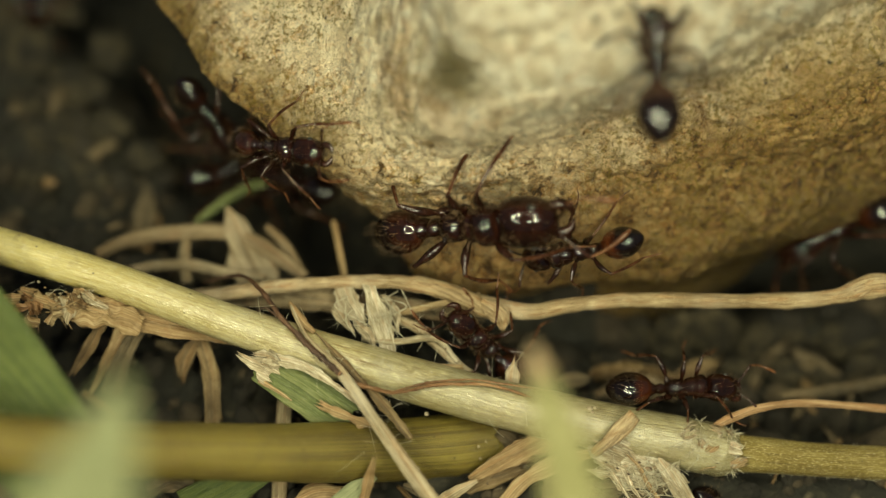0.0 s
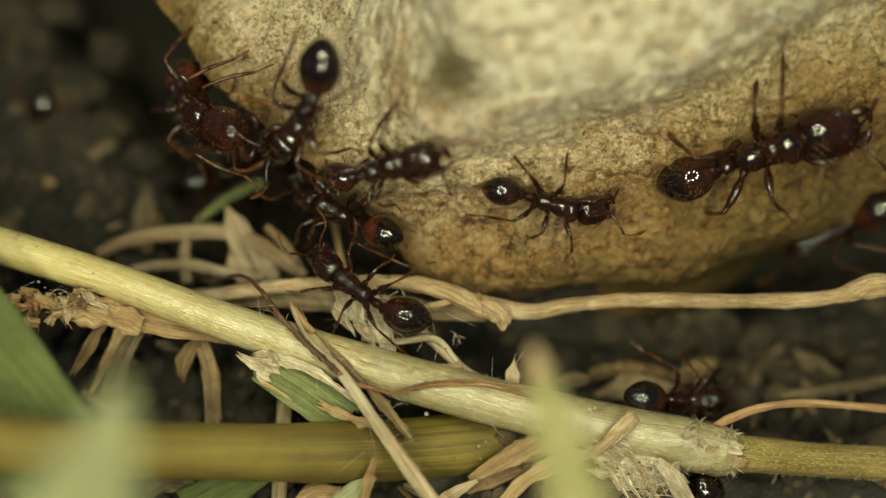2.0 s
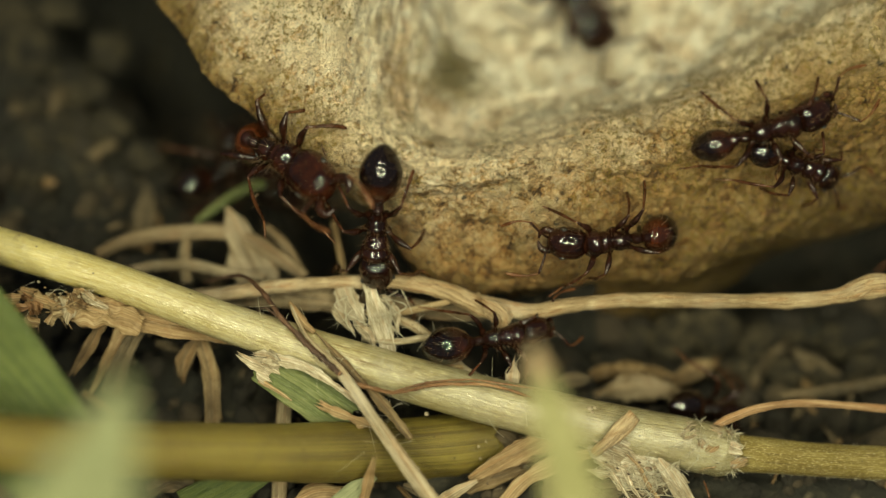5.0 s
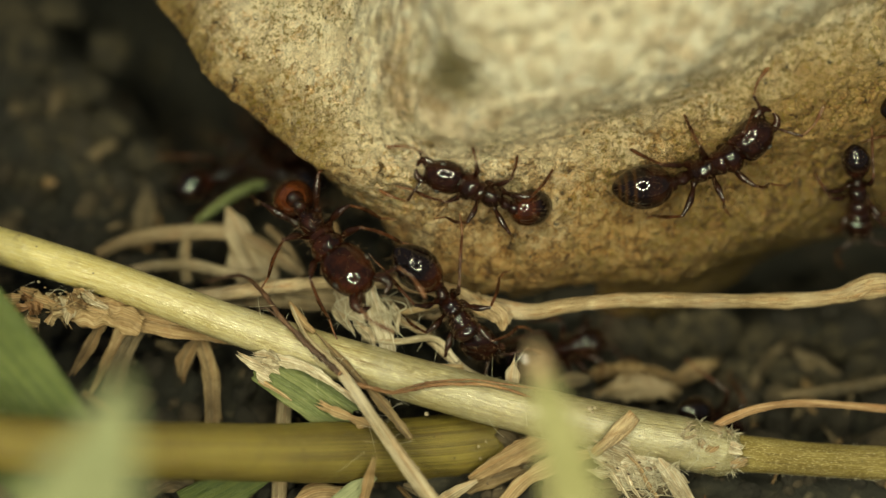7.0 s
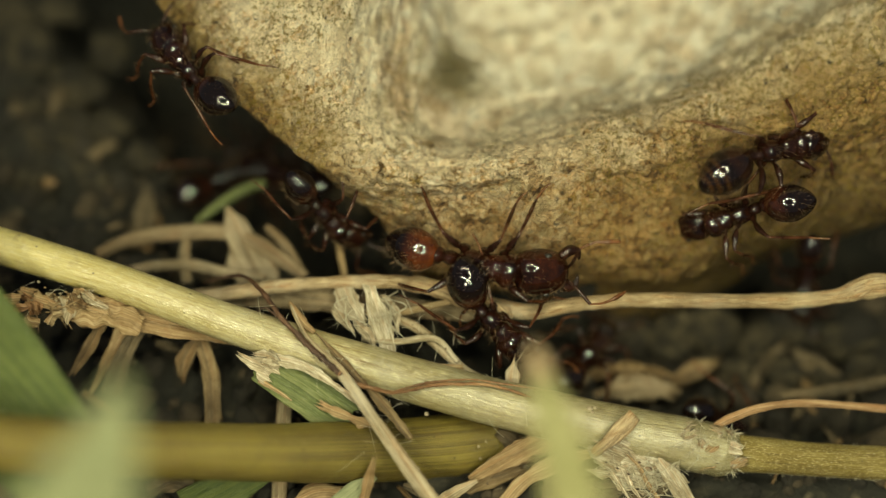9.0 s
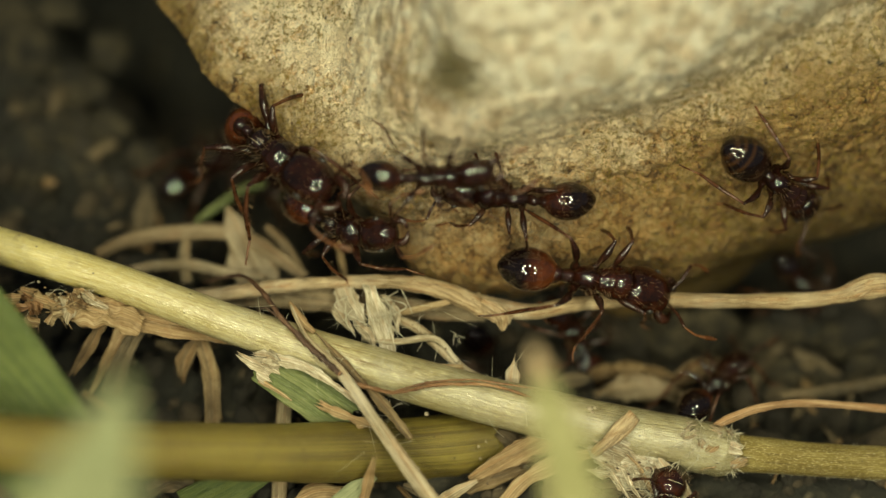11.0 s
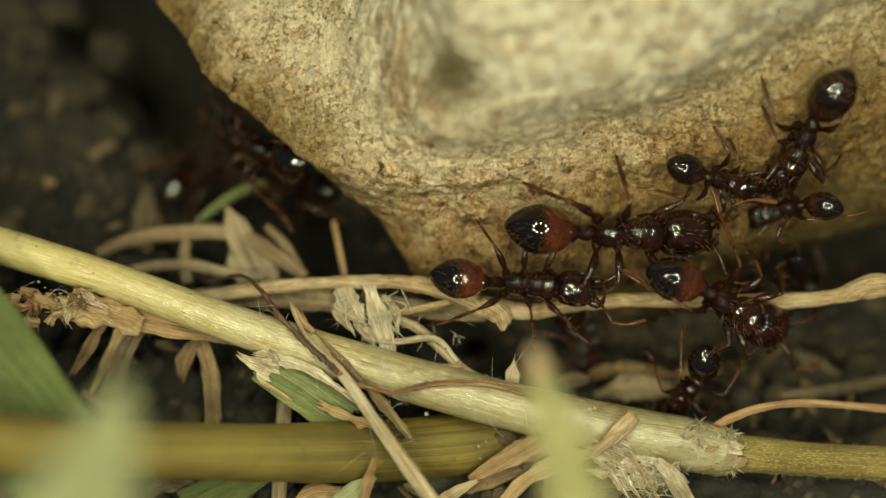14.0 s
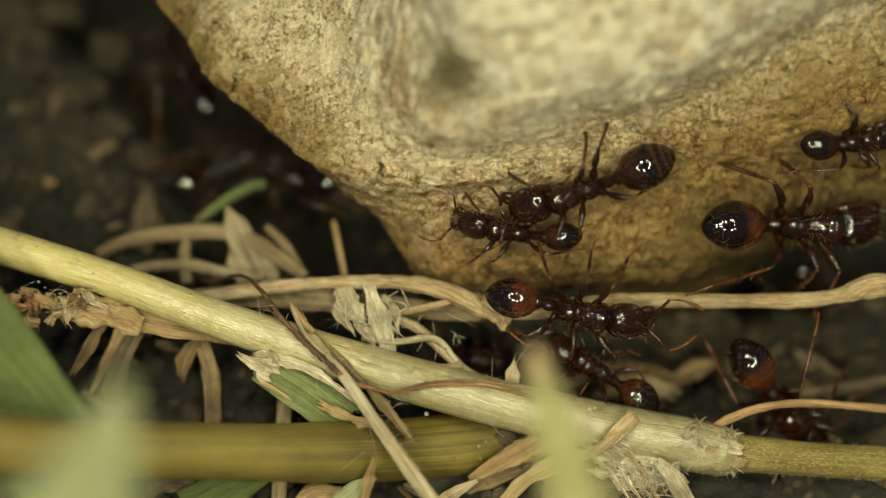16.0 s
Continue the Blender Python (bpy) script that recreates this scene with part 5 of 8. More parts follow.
for k, (at, size) in enumerate((((6.79, 0.50, -2.18), 0.75), ((8.18, 0.90, -2.41), 0.8), ((9.47, 0.35, -2.26), 0.65), ((10.74, 0.92, -2.63), 0.85), ((12.06, 0.68, -2.53), 0.7), ((13.14, 1.31, -2.64), 0.7),
                                ((8.72, -0.64, -2.15), 0.5), ((10.13, -0.72, -2.19), 0.55), ((11.17, -1.02, -2.13), 0.5), ((12.37, -0.64, -2.15), 0.6), ((7.58, -0.41, -2.24), 0.45), ((5.66, 0.83, -2.45), 0.5),
                                ((-12.65, 9.56, -0.29), 0.9), ((-11.34, 8.22, -0.49), 0.7), ((-10.39, 9.62, -0.38), 0.6), ((-11.52, 6.33, -0.43), 0.8), ((-10.04, 6.84, -0.59), 0.55), ((-12.83, 7.55, -0.42), 0.7), ((-10.49, 5.12, -0.43), 0.55), ((-9.10, 5.78, -0.52), 0.5), ((-12.23, 4.87, -0.35), 0.6), ((-13.53, 11.15, -0.41), 0.9), ((-11.90, 11.04, -0.25), 0.7))):
    clod(at, size, 300 + k, CLOD if at[0] > 0 else DARK_CLOD)


# grit stuck to the stems
def grit(at, size, seed):
    u = np.linspace(0, np.pi, 9)
    a = np.linspace(0, 2 * np.pi, 12, endpoint=False)
    v = np.stack([np.outer(np.sin(u), np.cos(a)).ravel(), np.outer(np.sin(u), np.sin(a)).ravel(), np.repeat(np.cos(u), 12)], 1)
    v = v * (1 + 0.3 * value_noise(v + seed, 0.8, seed))[:, None] * size
    ob = mesh_object("sand_grain", v + np.array(at), grid_faces(9, 12, True), PAPER)
    return tagged(ob, "tiny pale sand grain stuck to a grass stem", "sand grain", "sand grains on the stems")


for k, (at, size) in enumerate((((3.88, -3.54, 1.61), 0.06), ((3.99, -3.67, 1.67), 0.075), ((4.13, -3.62, 1.63), 0.05), ((4.06, -3.78, 1.68), 0.05), ((-0.45, -3.63, 1.27), 0.07),
                                ((0.98, -4.29, 0.60), 0.045), ((1.18, -4.14, 0.57), 0.03), ((-4.39, -4.62, 2.31), 0.05), ((-2.50, -5.39, 1.24), 0.04), ((1.03, -4.52, 0.29), 0.035))):
    grit(at, size, 500 + k)


# ---- the ants ----
def revolve(xs, ry, rz, zc, m=22, power=2.0):
    """A body along x with half widths ry and half heights rz."""
    a = np.linspace(0, 2 * np.pi, m, endpoint=False)
    c, s = np.cos(a), np.sin(a)
    if power != 2.0:
        c, s = np.sign(c) * np.abs(c) ** (2 / power), np.sign(s) * np.abs(s) ** (2 / power)
    v = np.stack([np.repeat(xs, m), np.outer(ry, c).ravel(), np.outer(rz, s).ravel() + np.repeat(zc, m)], 1)
    f = grid_faces(len(xs), m, True)[:, ::-1].tolist()
    f.append(list(range(m)))
    f.append([(len(xs) - 1) * m + k for k in range(m)][::-1])
    return v, f


def rounded(length, n, back=2.0, front=2.0):
    """Stations from -1 to 1, close together at the ends, and a full-bellied profile."""
    u = -np.cos(np.linspace(0.02, np.pi - 0.02, n))
    r = np.where(u < 0, (1 - np.abs(u) ** back) ** (1 / back), (1 - np.abs(u) ** front) ** (1 / front))
    return u, r


def body_part(name, data, mat, parent, at=(0, 0, 0), turn=(0, 0, 0), label=""):
    ob = mesh_object(name, data[0], data[1], mat, parent, label)
    ob.matrix_basis = pose(at[0] * MM, at[1] * MM, at[2] * MM, *turn)
    return ob


def limb_data(points, widths, n=16, m=8):
    v, f, _ = strand_data(points, widths, n=n, m=m, wobble=0.0, up=(0.15, 0.1, 0.98))
    return v, f


def bristles(parent, rng, count, place, length, seed=0):
    roots, dirs = [], []
    for k in range(count):
        r, d = place(rng)
        roots.append(np.array(r))
        dirs.append(np.array(d))
    v, f = hairs_data(rng, roots, dirs, length, 0.0065)
    return tagged(mesh_object("bristles", v, f, SETA, parent, "short stiff pale bristles"), kind="stuff")


LEGS = (("front", 0.50, ((0, 0, 0), (0.22, 0.36, 0.30), (0.46, 0.66, 0.46)), ((0.46, 0.66, 0.46), (0.70, 0.96, 0.08), (0.86, 1.14, -0.36)), ((0.86, 1.14, -0.36), (1.02, 1.30, -0.48), (1.20, 1.42, -0.54))),
        ("middle", 0.14, ((0, 0, 0), (0.02, 0.40, 0.36), (0.04, 0.76, 0.50)), ((0.04, 0.76, 0.50), (0.02, 1.10, 0.10), (0.02, 1.34, -0.36)), ((0.02, 1.34, -0.36), (0.04, 1.52, -0.48), (0.10, 1.70, -0.54))),
        ("hind", -0.18, ((0, 0, 0), (-0.24, 0.36, 0.36), (-0.52, 0.68, 0.52)), ((-0.52, 0.68, 0.52), (-0.86, 0.94, 0.10), (-1.12, 1.16, -0.34)), ((-1.12, 1.16, -0.34), (-1.34, 1.30, -0.46), (-1.56, 1.40, -0.54))))


def flip(points, side):
    return [(x * 0.88, y * side * 0.72, z) for x, y, z in points]


def build_ant(label, gaster_mat, head, seed, gape=0.0, shell=None):
    """An ant about 3.8 mm long, its head towards +x, its feet at z = -0.7. head: size of the head; gape: how far its jaws stand open."""
    rng = np.random.default_rng(seed)
    ant = empty("ant", label, "ant", "ants at the stone")
    shell = shell or CHITIN
    # gaster: overlapping plates that step slightly at their hind edges
    u, r = rounded(1.3, 64, 1.75, 2.1)
    step = 1.0
    for edge in (-0.34, -0.62, -0.82):
        step = step - 0.030 * (1 / (1 + np.exp((u - edge) / 0.012)))
    body_part("gaster", revolve(u * 0.70, r * 0.50 * step, r * 0.46 * step, -0.02 * u ** 2, 40), gaster_mat, ant, (-1.30, 0, 0.06), (0, -8, 0))
    gaster = ant.children[-1]

    def on_gaster(rg):
        x, a = rg.uniform(-0.62, 0.45), rg.uniform(0, math.pi)
        k = math.sqrt(max(0.0, 1 - (x / 0.7) ** 2))
        return (x, 0.49 * k * math.cos(a), 0.45 * k * math.sin(a)), (-0.7 + x * 0.6, math.cos(a), math.sin(a))
    bristles(gaster, rng, 120, on_gaster, 0.16)
    # waist
    u, r = rounded(0.3, 14)
    hump = 1 + 0.35 * np.exp(-((u - 0.0) / 0.4) ** 2)
    body_part("petiole", revolve(u * 0.20, r * 0.13, r * 0.155 * hump, 0.05 * (1 - u ** 2), 14), shell, ant, (-0.42, 0, 0.0))
    body_part("postpetiole", revolve(u * 0.15, r * 0.17, r * 0.19, 0.03 * (1 - u ** 2), 14), shell, ant, (-0.66, 0, 0.01))
    # thorax: a neck, a domed front shield, a saddle and an angular hind part, sculpted out of one shell
    x = np.concatenate([np.linspace(-0.57, 0.70, 64)])
    ax = [-0.57, -0.54, -0.46, -0.30, -0.16, -0.10, 0.00, 0.12, 0.19, 0.30, 0.44, 0.54, 0.59, 0.64, 0.69, 0.70]
    wide = np.interp(x, ax, [0.02, 0.10, 0.175, 0.205, 0.19, 0.165, 0.20, 0.225, 0.215, 0.27, 0.275, 0.22, 0.14, 0.12, 0.08, 0.02])
    high = np.interp(x, ax, [0.02, 0.10, 0.19, 0.225, 0.20, 0.165, 0.205, 0.23, 0.215, 0.265, 0.27, 0.21, 0.13, 0.11, 0.08, 0.02])
    lift = np.interp(x, ax, [-0.04, -0.03, 0.0, 0.03, 0.03, 0.0, 0.03, 0.05, 0.045, 0.06, 0.05, 0.03, 0.01, 0.0, -0.01, -0.01])
    tv, tf = revolve(x, wide * 1.15, high * 1.15, lift, 26, 2.15)
    side = np.abs(tv[:, 1]) / 0.2
    ridge = np.exp(-((tv[:, 2] + 0.03) / 0.035) ** 2) * np.clip(side, 0, 1)
    dents = 0.03 * value_noise(tv, 0.16, 31) + 0.026 * value_noise(tv, 0.085, 32) - 0.10 * ridge
    tv[:, 1:] *= (1 + dents)[:, None]
    thorax = body_part("thorax", (tv, tf), shell, ant, (0.26, 0, 0.06))

    def on_thorax(rg):
        x, a = rg.uniform(-0.4, 0.55), rg.uniform(0.2, math.pi - 0.2)
        return (x, 0.25 * math.cos(a), 0.27 * math.sin(a)), (rg.normal(0, 0.3), math.cos(a), math.sin(a))
    bristles(thorax, rng, 60, on_thorax, 0.18)
    # head with eyes and jaws
    u, r = rounded(0.9, 34, 2.9, 2.5)
    taper = 1 - 0.10 * np.clip(u, 0, 1)
    hv, hf = revolve(u * 0.47 * head, r * 0.39 * head * taper, r * 0.32 * head, 0 * u, 26, 2.25)
    hv[:, 1:] *= (1 + 0.012 * value_noise(hv, 0.16, 35))[:, None]
    notch = np.exp(-(hv[:, 1] / (0.14 * head)) ** 2) * np.clip(-hv[:, 0] / (0.47 * head), 0, 1) ** 3
    hv[:, 0] += 0.06 * head * notch
    skull = body_part("head", (hv, hf), shell, ant, (1.20 + 0.10 * (head - 1), 0, 0.0), (0, 14, 0))
    u, r = rounded(0.2, 10)
    for s in (-1, 1):
        body_part("eye", revolve(u * 0.075, r * 0.045, r * 0.065, 0 * u, 10), EYE_BLACK, skull, (0.08 * head, s * 0.345 * head, 0.13 * head))
        jaw = [(0.34 * head, s * 0.22 * head, -0.06), (0.50 * head, s * (0.25 + 0.08 * gape) * head, -0.06), (0.63 * head, s * (0.18 + 0.12 * gape) * head, -0.07), (0.68 * head, s * (0.03 + 0.12 * gape) * head, -0.08)]
        body_part("mandible", limb_data(jaw, [0.16 * head, 0.19 * head, 0.14 * head, 0.04], 16, 10), LIMB, skull)

    def on_head(rg):
        x, a = rg.uniform(-0.4, 0.45) * head, rg.uniform(0.1, math.pi - 0.1)
        return (x, 0.345 * head * math.cos(a), 0.29 * head * math.sin(a)), (0.5, math.cos(a), math.sin(a))
    bristles(skull, rng, 60, on_head, 0.13)
    for s in (-1, 1):
        scape = limb_data([(0, 0, 0), (0.20, s * 0.22, 0.12), (0.36, s * 0.46, 0.16)], [0.05, 0.058, 0.066], 10)
        feeler = body_part("antenna", scape, LIMB, ant, (1.20 + 0.46 * head, s * 0.12, 0.02))
        body_part("flagellum", limb_data([(0.36, s * 0.46, 0.16), (0.58, s * 0.50, 0.02), (0.80, s * 0.46, -0.10), (0.98, s * 0.40, -0.22)], [0.036, 0.040, 0.044, 0.050, 0.088, 0.082, 0.04], 22), TARSAL, feeler)
    for where, x, femur, tibia, tarsus in LEGS:
        for s in (-1, 1):
            leg = body_part("leg", limb_data(flip(femur, s), [0.20, 0.18, 0.08, 0.13, 0.15, 0.14, 0.11, 0.08, 0.07], 22), LIMB, ant, (x, s * 0.16, -0.12))
            body_part("tibia", limb_data(flip(tibia, s), [0.050, 0.062, 0.080, 0.075, 0.05], 14), SHIN, leg)
            shin = spline(flip(tibia, s), 24)

            def on_shin(rg):
                i = rg.integers(3, 23)
                a = rg.uniform(0, 2 * math.pi)
                out = np.array([0.35 * math.cos(a), math.cos(a), math.sin(a)])
                return shin[i] + out * 0.038, out + (shin[23] - shin[0]) * 0.8
            bristles(leg, rng, 22, on_shin, 0.11)
            body_part("tarsus", limb_data(flip(tarsus, s), [0.05, 0.036, 0.05, 0.032, 0.045, 0.03, 0.04, 0.026, 0.034], 18, 6), TARSAL, leg)
    return ant


def more_ant(model, scale, label):
    a = copy_thing(model, pose(0, 0, -0.05))
    a.scale = (scale, scale, scale)
    return tagged(a, label)


def go(ant, scale, belly, rows, droop=((0, 8), (16, 8))):
    """Key an ant along its rows; belly: how full its gaster is, droop: how far its tip hangs, time by time (seconds, x, y, z in mm, and its turn), and its legs and feelers by the way it covers."""
    ant.scale = (scale, scale, scale)
    for c in ant.children:
        if c.name.split(".")[0] == "gaster":
            c.matrix_basis = pose((-0.70 - 0.60 * belly) * MM, 0, 0.10 * MM) @ Matrix.Diagonal((belly, belly * 1.02, belly, 1))
    walk(ant, [(t, pose(x * MM, y * MM, z * MM, rx, ry, rz)) for t, x, y, z, rx, ry, rz in rows])
    r = np.array(rows)
    ts = np.arange(0, 16.01, 0.1)
    way = np.concatenate([[0], np.cumsum(np.minimum(np.linalg.norm(np.diff(r[:, 1:4], axis=0), axis=1) / (1.9 * scale), np.diff(r[:, 0]) * 3.2))])
    phase = np.interp(ts, r[:, 0], way) * 2 * np.pi
    speed = np.clip(np.gradient(phase, ts) / 6.0, 0.0, 1.0)
    speed = np.convolve(np.pad(speed, 2, "edge"), np.ones(5) / 5, "valid")
    legs = [c for c in ant.children if c.name.split(".")[0] == "leg"]
    feelers = [c for c in ant.children if c.name.split(".")[0] == "antenna"]
    seed = float(r[0, 1]) * 3.1 + scale * 7
    for k, leg in enumerate(legs):
        side = 1 if leg.location.y > 0 else -1
        beat = 0 if k in (0, 3, 4) else np.pi
        rest = 17 * math.sin(seed + k * 2.3)
        at = leg.location.copy()
        swing = side * -1 * (17 * speed * np.sin(phase + beat) + rest)
        lift = 9 * speed * np.clip(np.cos(phase + beat), 0, 1) + 9 * math.sin(seed * 1.7 + k * 1.9)
        keep = [0] + [i for i in range(1, 160) if speed[i] > 0.04 or i % 10 == 0] + [160]
        walk(leg, [(ts[i], pose(*at, side * lift[i], 0, swing[i])) for i in keep])
    # the body bends into its turns: head first, gaster last
    turns = [pose(0, 0, 0, *w[4:7]).to_quaternion() for w in rows]

    def facing(t):
        i = min(max(int(np.searchsorted(r[:, 0], t)), 1), len(rows) - 1)
        f = min(max((t - r[i - 1, 0]) / (r[i, 0] - r[i - 1, 0]), 0.0), 1.0)
        return turns[i - 1].slerp(turns[i], f)

    def bend(t, later, most):
        v = (facing(t).inverted() @ facing(min(max(t + later, 0), 16))) @ Vector((1, 0, 0))
        yaw, nod = math.degrees(math.atan2(v.y, v.x)), math.degrees(math.asin(max(-1, min(1, v.z))))
        return max(-most, min(most, yaw)), max(-most, min(most, nod)) * 0.6
    skull = [c for c in ant.children if c.name.split(".")[0] == "head"][0]
    gaster = [c for c in ant.children if c.name.split(".")[0] == "gaster"][0]
    beats = np.arange(0, 16.01, 0.2)
    neck, waist = Matrix.Translation((0.86 * MM, 0, 0.05 * MM)), Matrix.Translation((-0.72 * MM, 0, 0.06 * MM))
    turned = {}
    for t in beats:
        yaw, nod = bend(t, 0.35, 26)
        turned[t] = neck @ pose(0, 0, 0, 5 * math.sin(t * 2.1 + seed), -nod + 5 * math.sin(t * 1.3 + seed * 2), yaw + 9 * math.sin(t * 1.1 + seed * 3)) @ neck.inverted()
    rest_head, rest_gaster = skull.matrix_basis.copy(), gaster.matrix_basis.copy()
    walk(skull, [(t, turned[t] @ rest_head) for t in beats])
    rows_behind = []
    for t in beats:
        yaw, nod = bend(t, -0.35, 22)
        rows_behind.append((t, waist @ pose(0, 0, 0, 0, -nod * 0.5 - float(np.interp(t, *zip(*droop))) + 4 * math.sin(t * 0.9 + seed), yaw + 5 * math.sin(t * 0.8 + seed * 5)) @ waist.inverted() @ rest_gaster))
    walk(gaster, rows_behind)
    for k, f in enumerate(feelers):
        at = f.location.copy()
        walk(f, [(t, turned[t] @ pose(*at, 12 * math.sin(t * 3.1 + k * 1.9 + seed), -10 + 14 * math.sin(t * 4.3 + k * 2.6 + seed), 16 * math.sin(t * 2.7 + k * 1.3 + seed))) for t in beats])


# ---- the colony ----
SMALL = build_ant("small brown ant with a black gaster on the stone", CHITIN_DARK, 0.93, 1)
RED = build_ant("brown ant with a rusty-fronted gaster hurrying under the stone", CHITIN_HALF, 0.92, 2)
BIG = build_ant("large dark ant with a big head walking on the stone", CHITIN_DARK, 1.03, 3)
BIG_RED = build_ant("large red-headed ant with a rusty gaster and open jaws", CHITIN_RED, 1.08, 4, 1.0, CHITIN_RUSSET)
WALKER_G = build_ant("brown ant with black and rusty gaster climbing off the stone", CHITIN_DIM, 0.95, 7)
WALKER_F = more_ant(WALKER_G, 1.22, "brown ant with a rusty-fronted gaster running along the stone")
WALKER_J = more_ant(SMALL, 1.08, "brown ant climbing out of a hole over the straw")
WALKER_L = more_ant(WALKER_G, 1.05, "dark ant waiting on the soil behind the grass stem")
WALKER_M = more_ant(SMALL, 1.25, "reddish-brown ant with a small dark gaster on the stone")
WALKER_N = build_ant("brown ant with a banded black gaster on the stone", CHITIN_RINGED, 0.95, 5)
WALKER_V = build_ant("large ant with a black and rusty gaster on the stone", CHITIN_HALF, 0.98, 6)
WALKER_W = more_ant(RED, 1.36, "rusty-bellied ant walking over the root")
WALKER_P = more_ant(SMALL, 1.25, "brown ant with a dark gaster passing along the stone's lip")
WALKER_Q = more_ant(SMALL, 1.10, "small slender ant with a black gaster on the stone")
WALKER_R1 = more_ant(SMALL, 1.10, "dark ant resting in the hollow beside the stone")
WALKER_R2 = more_ant(SMALL, 1.10, "black ant deep in the hollow under the stone")
WALKER_X = more_ant(BIG, 1.10, "dark ant in the litter below the node")
WALKER_Y = more_ant(SMALL, 1.05, "small brown ant running below the others")
WALKER_AB = more_ant(SMALL, 1.05, "dark ant crossing the soil far behind")


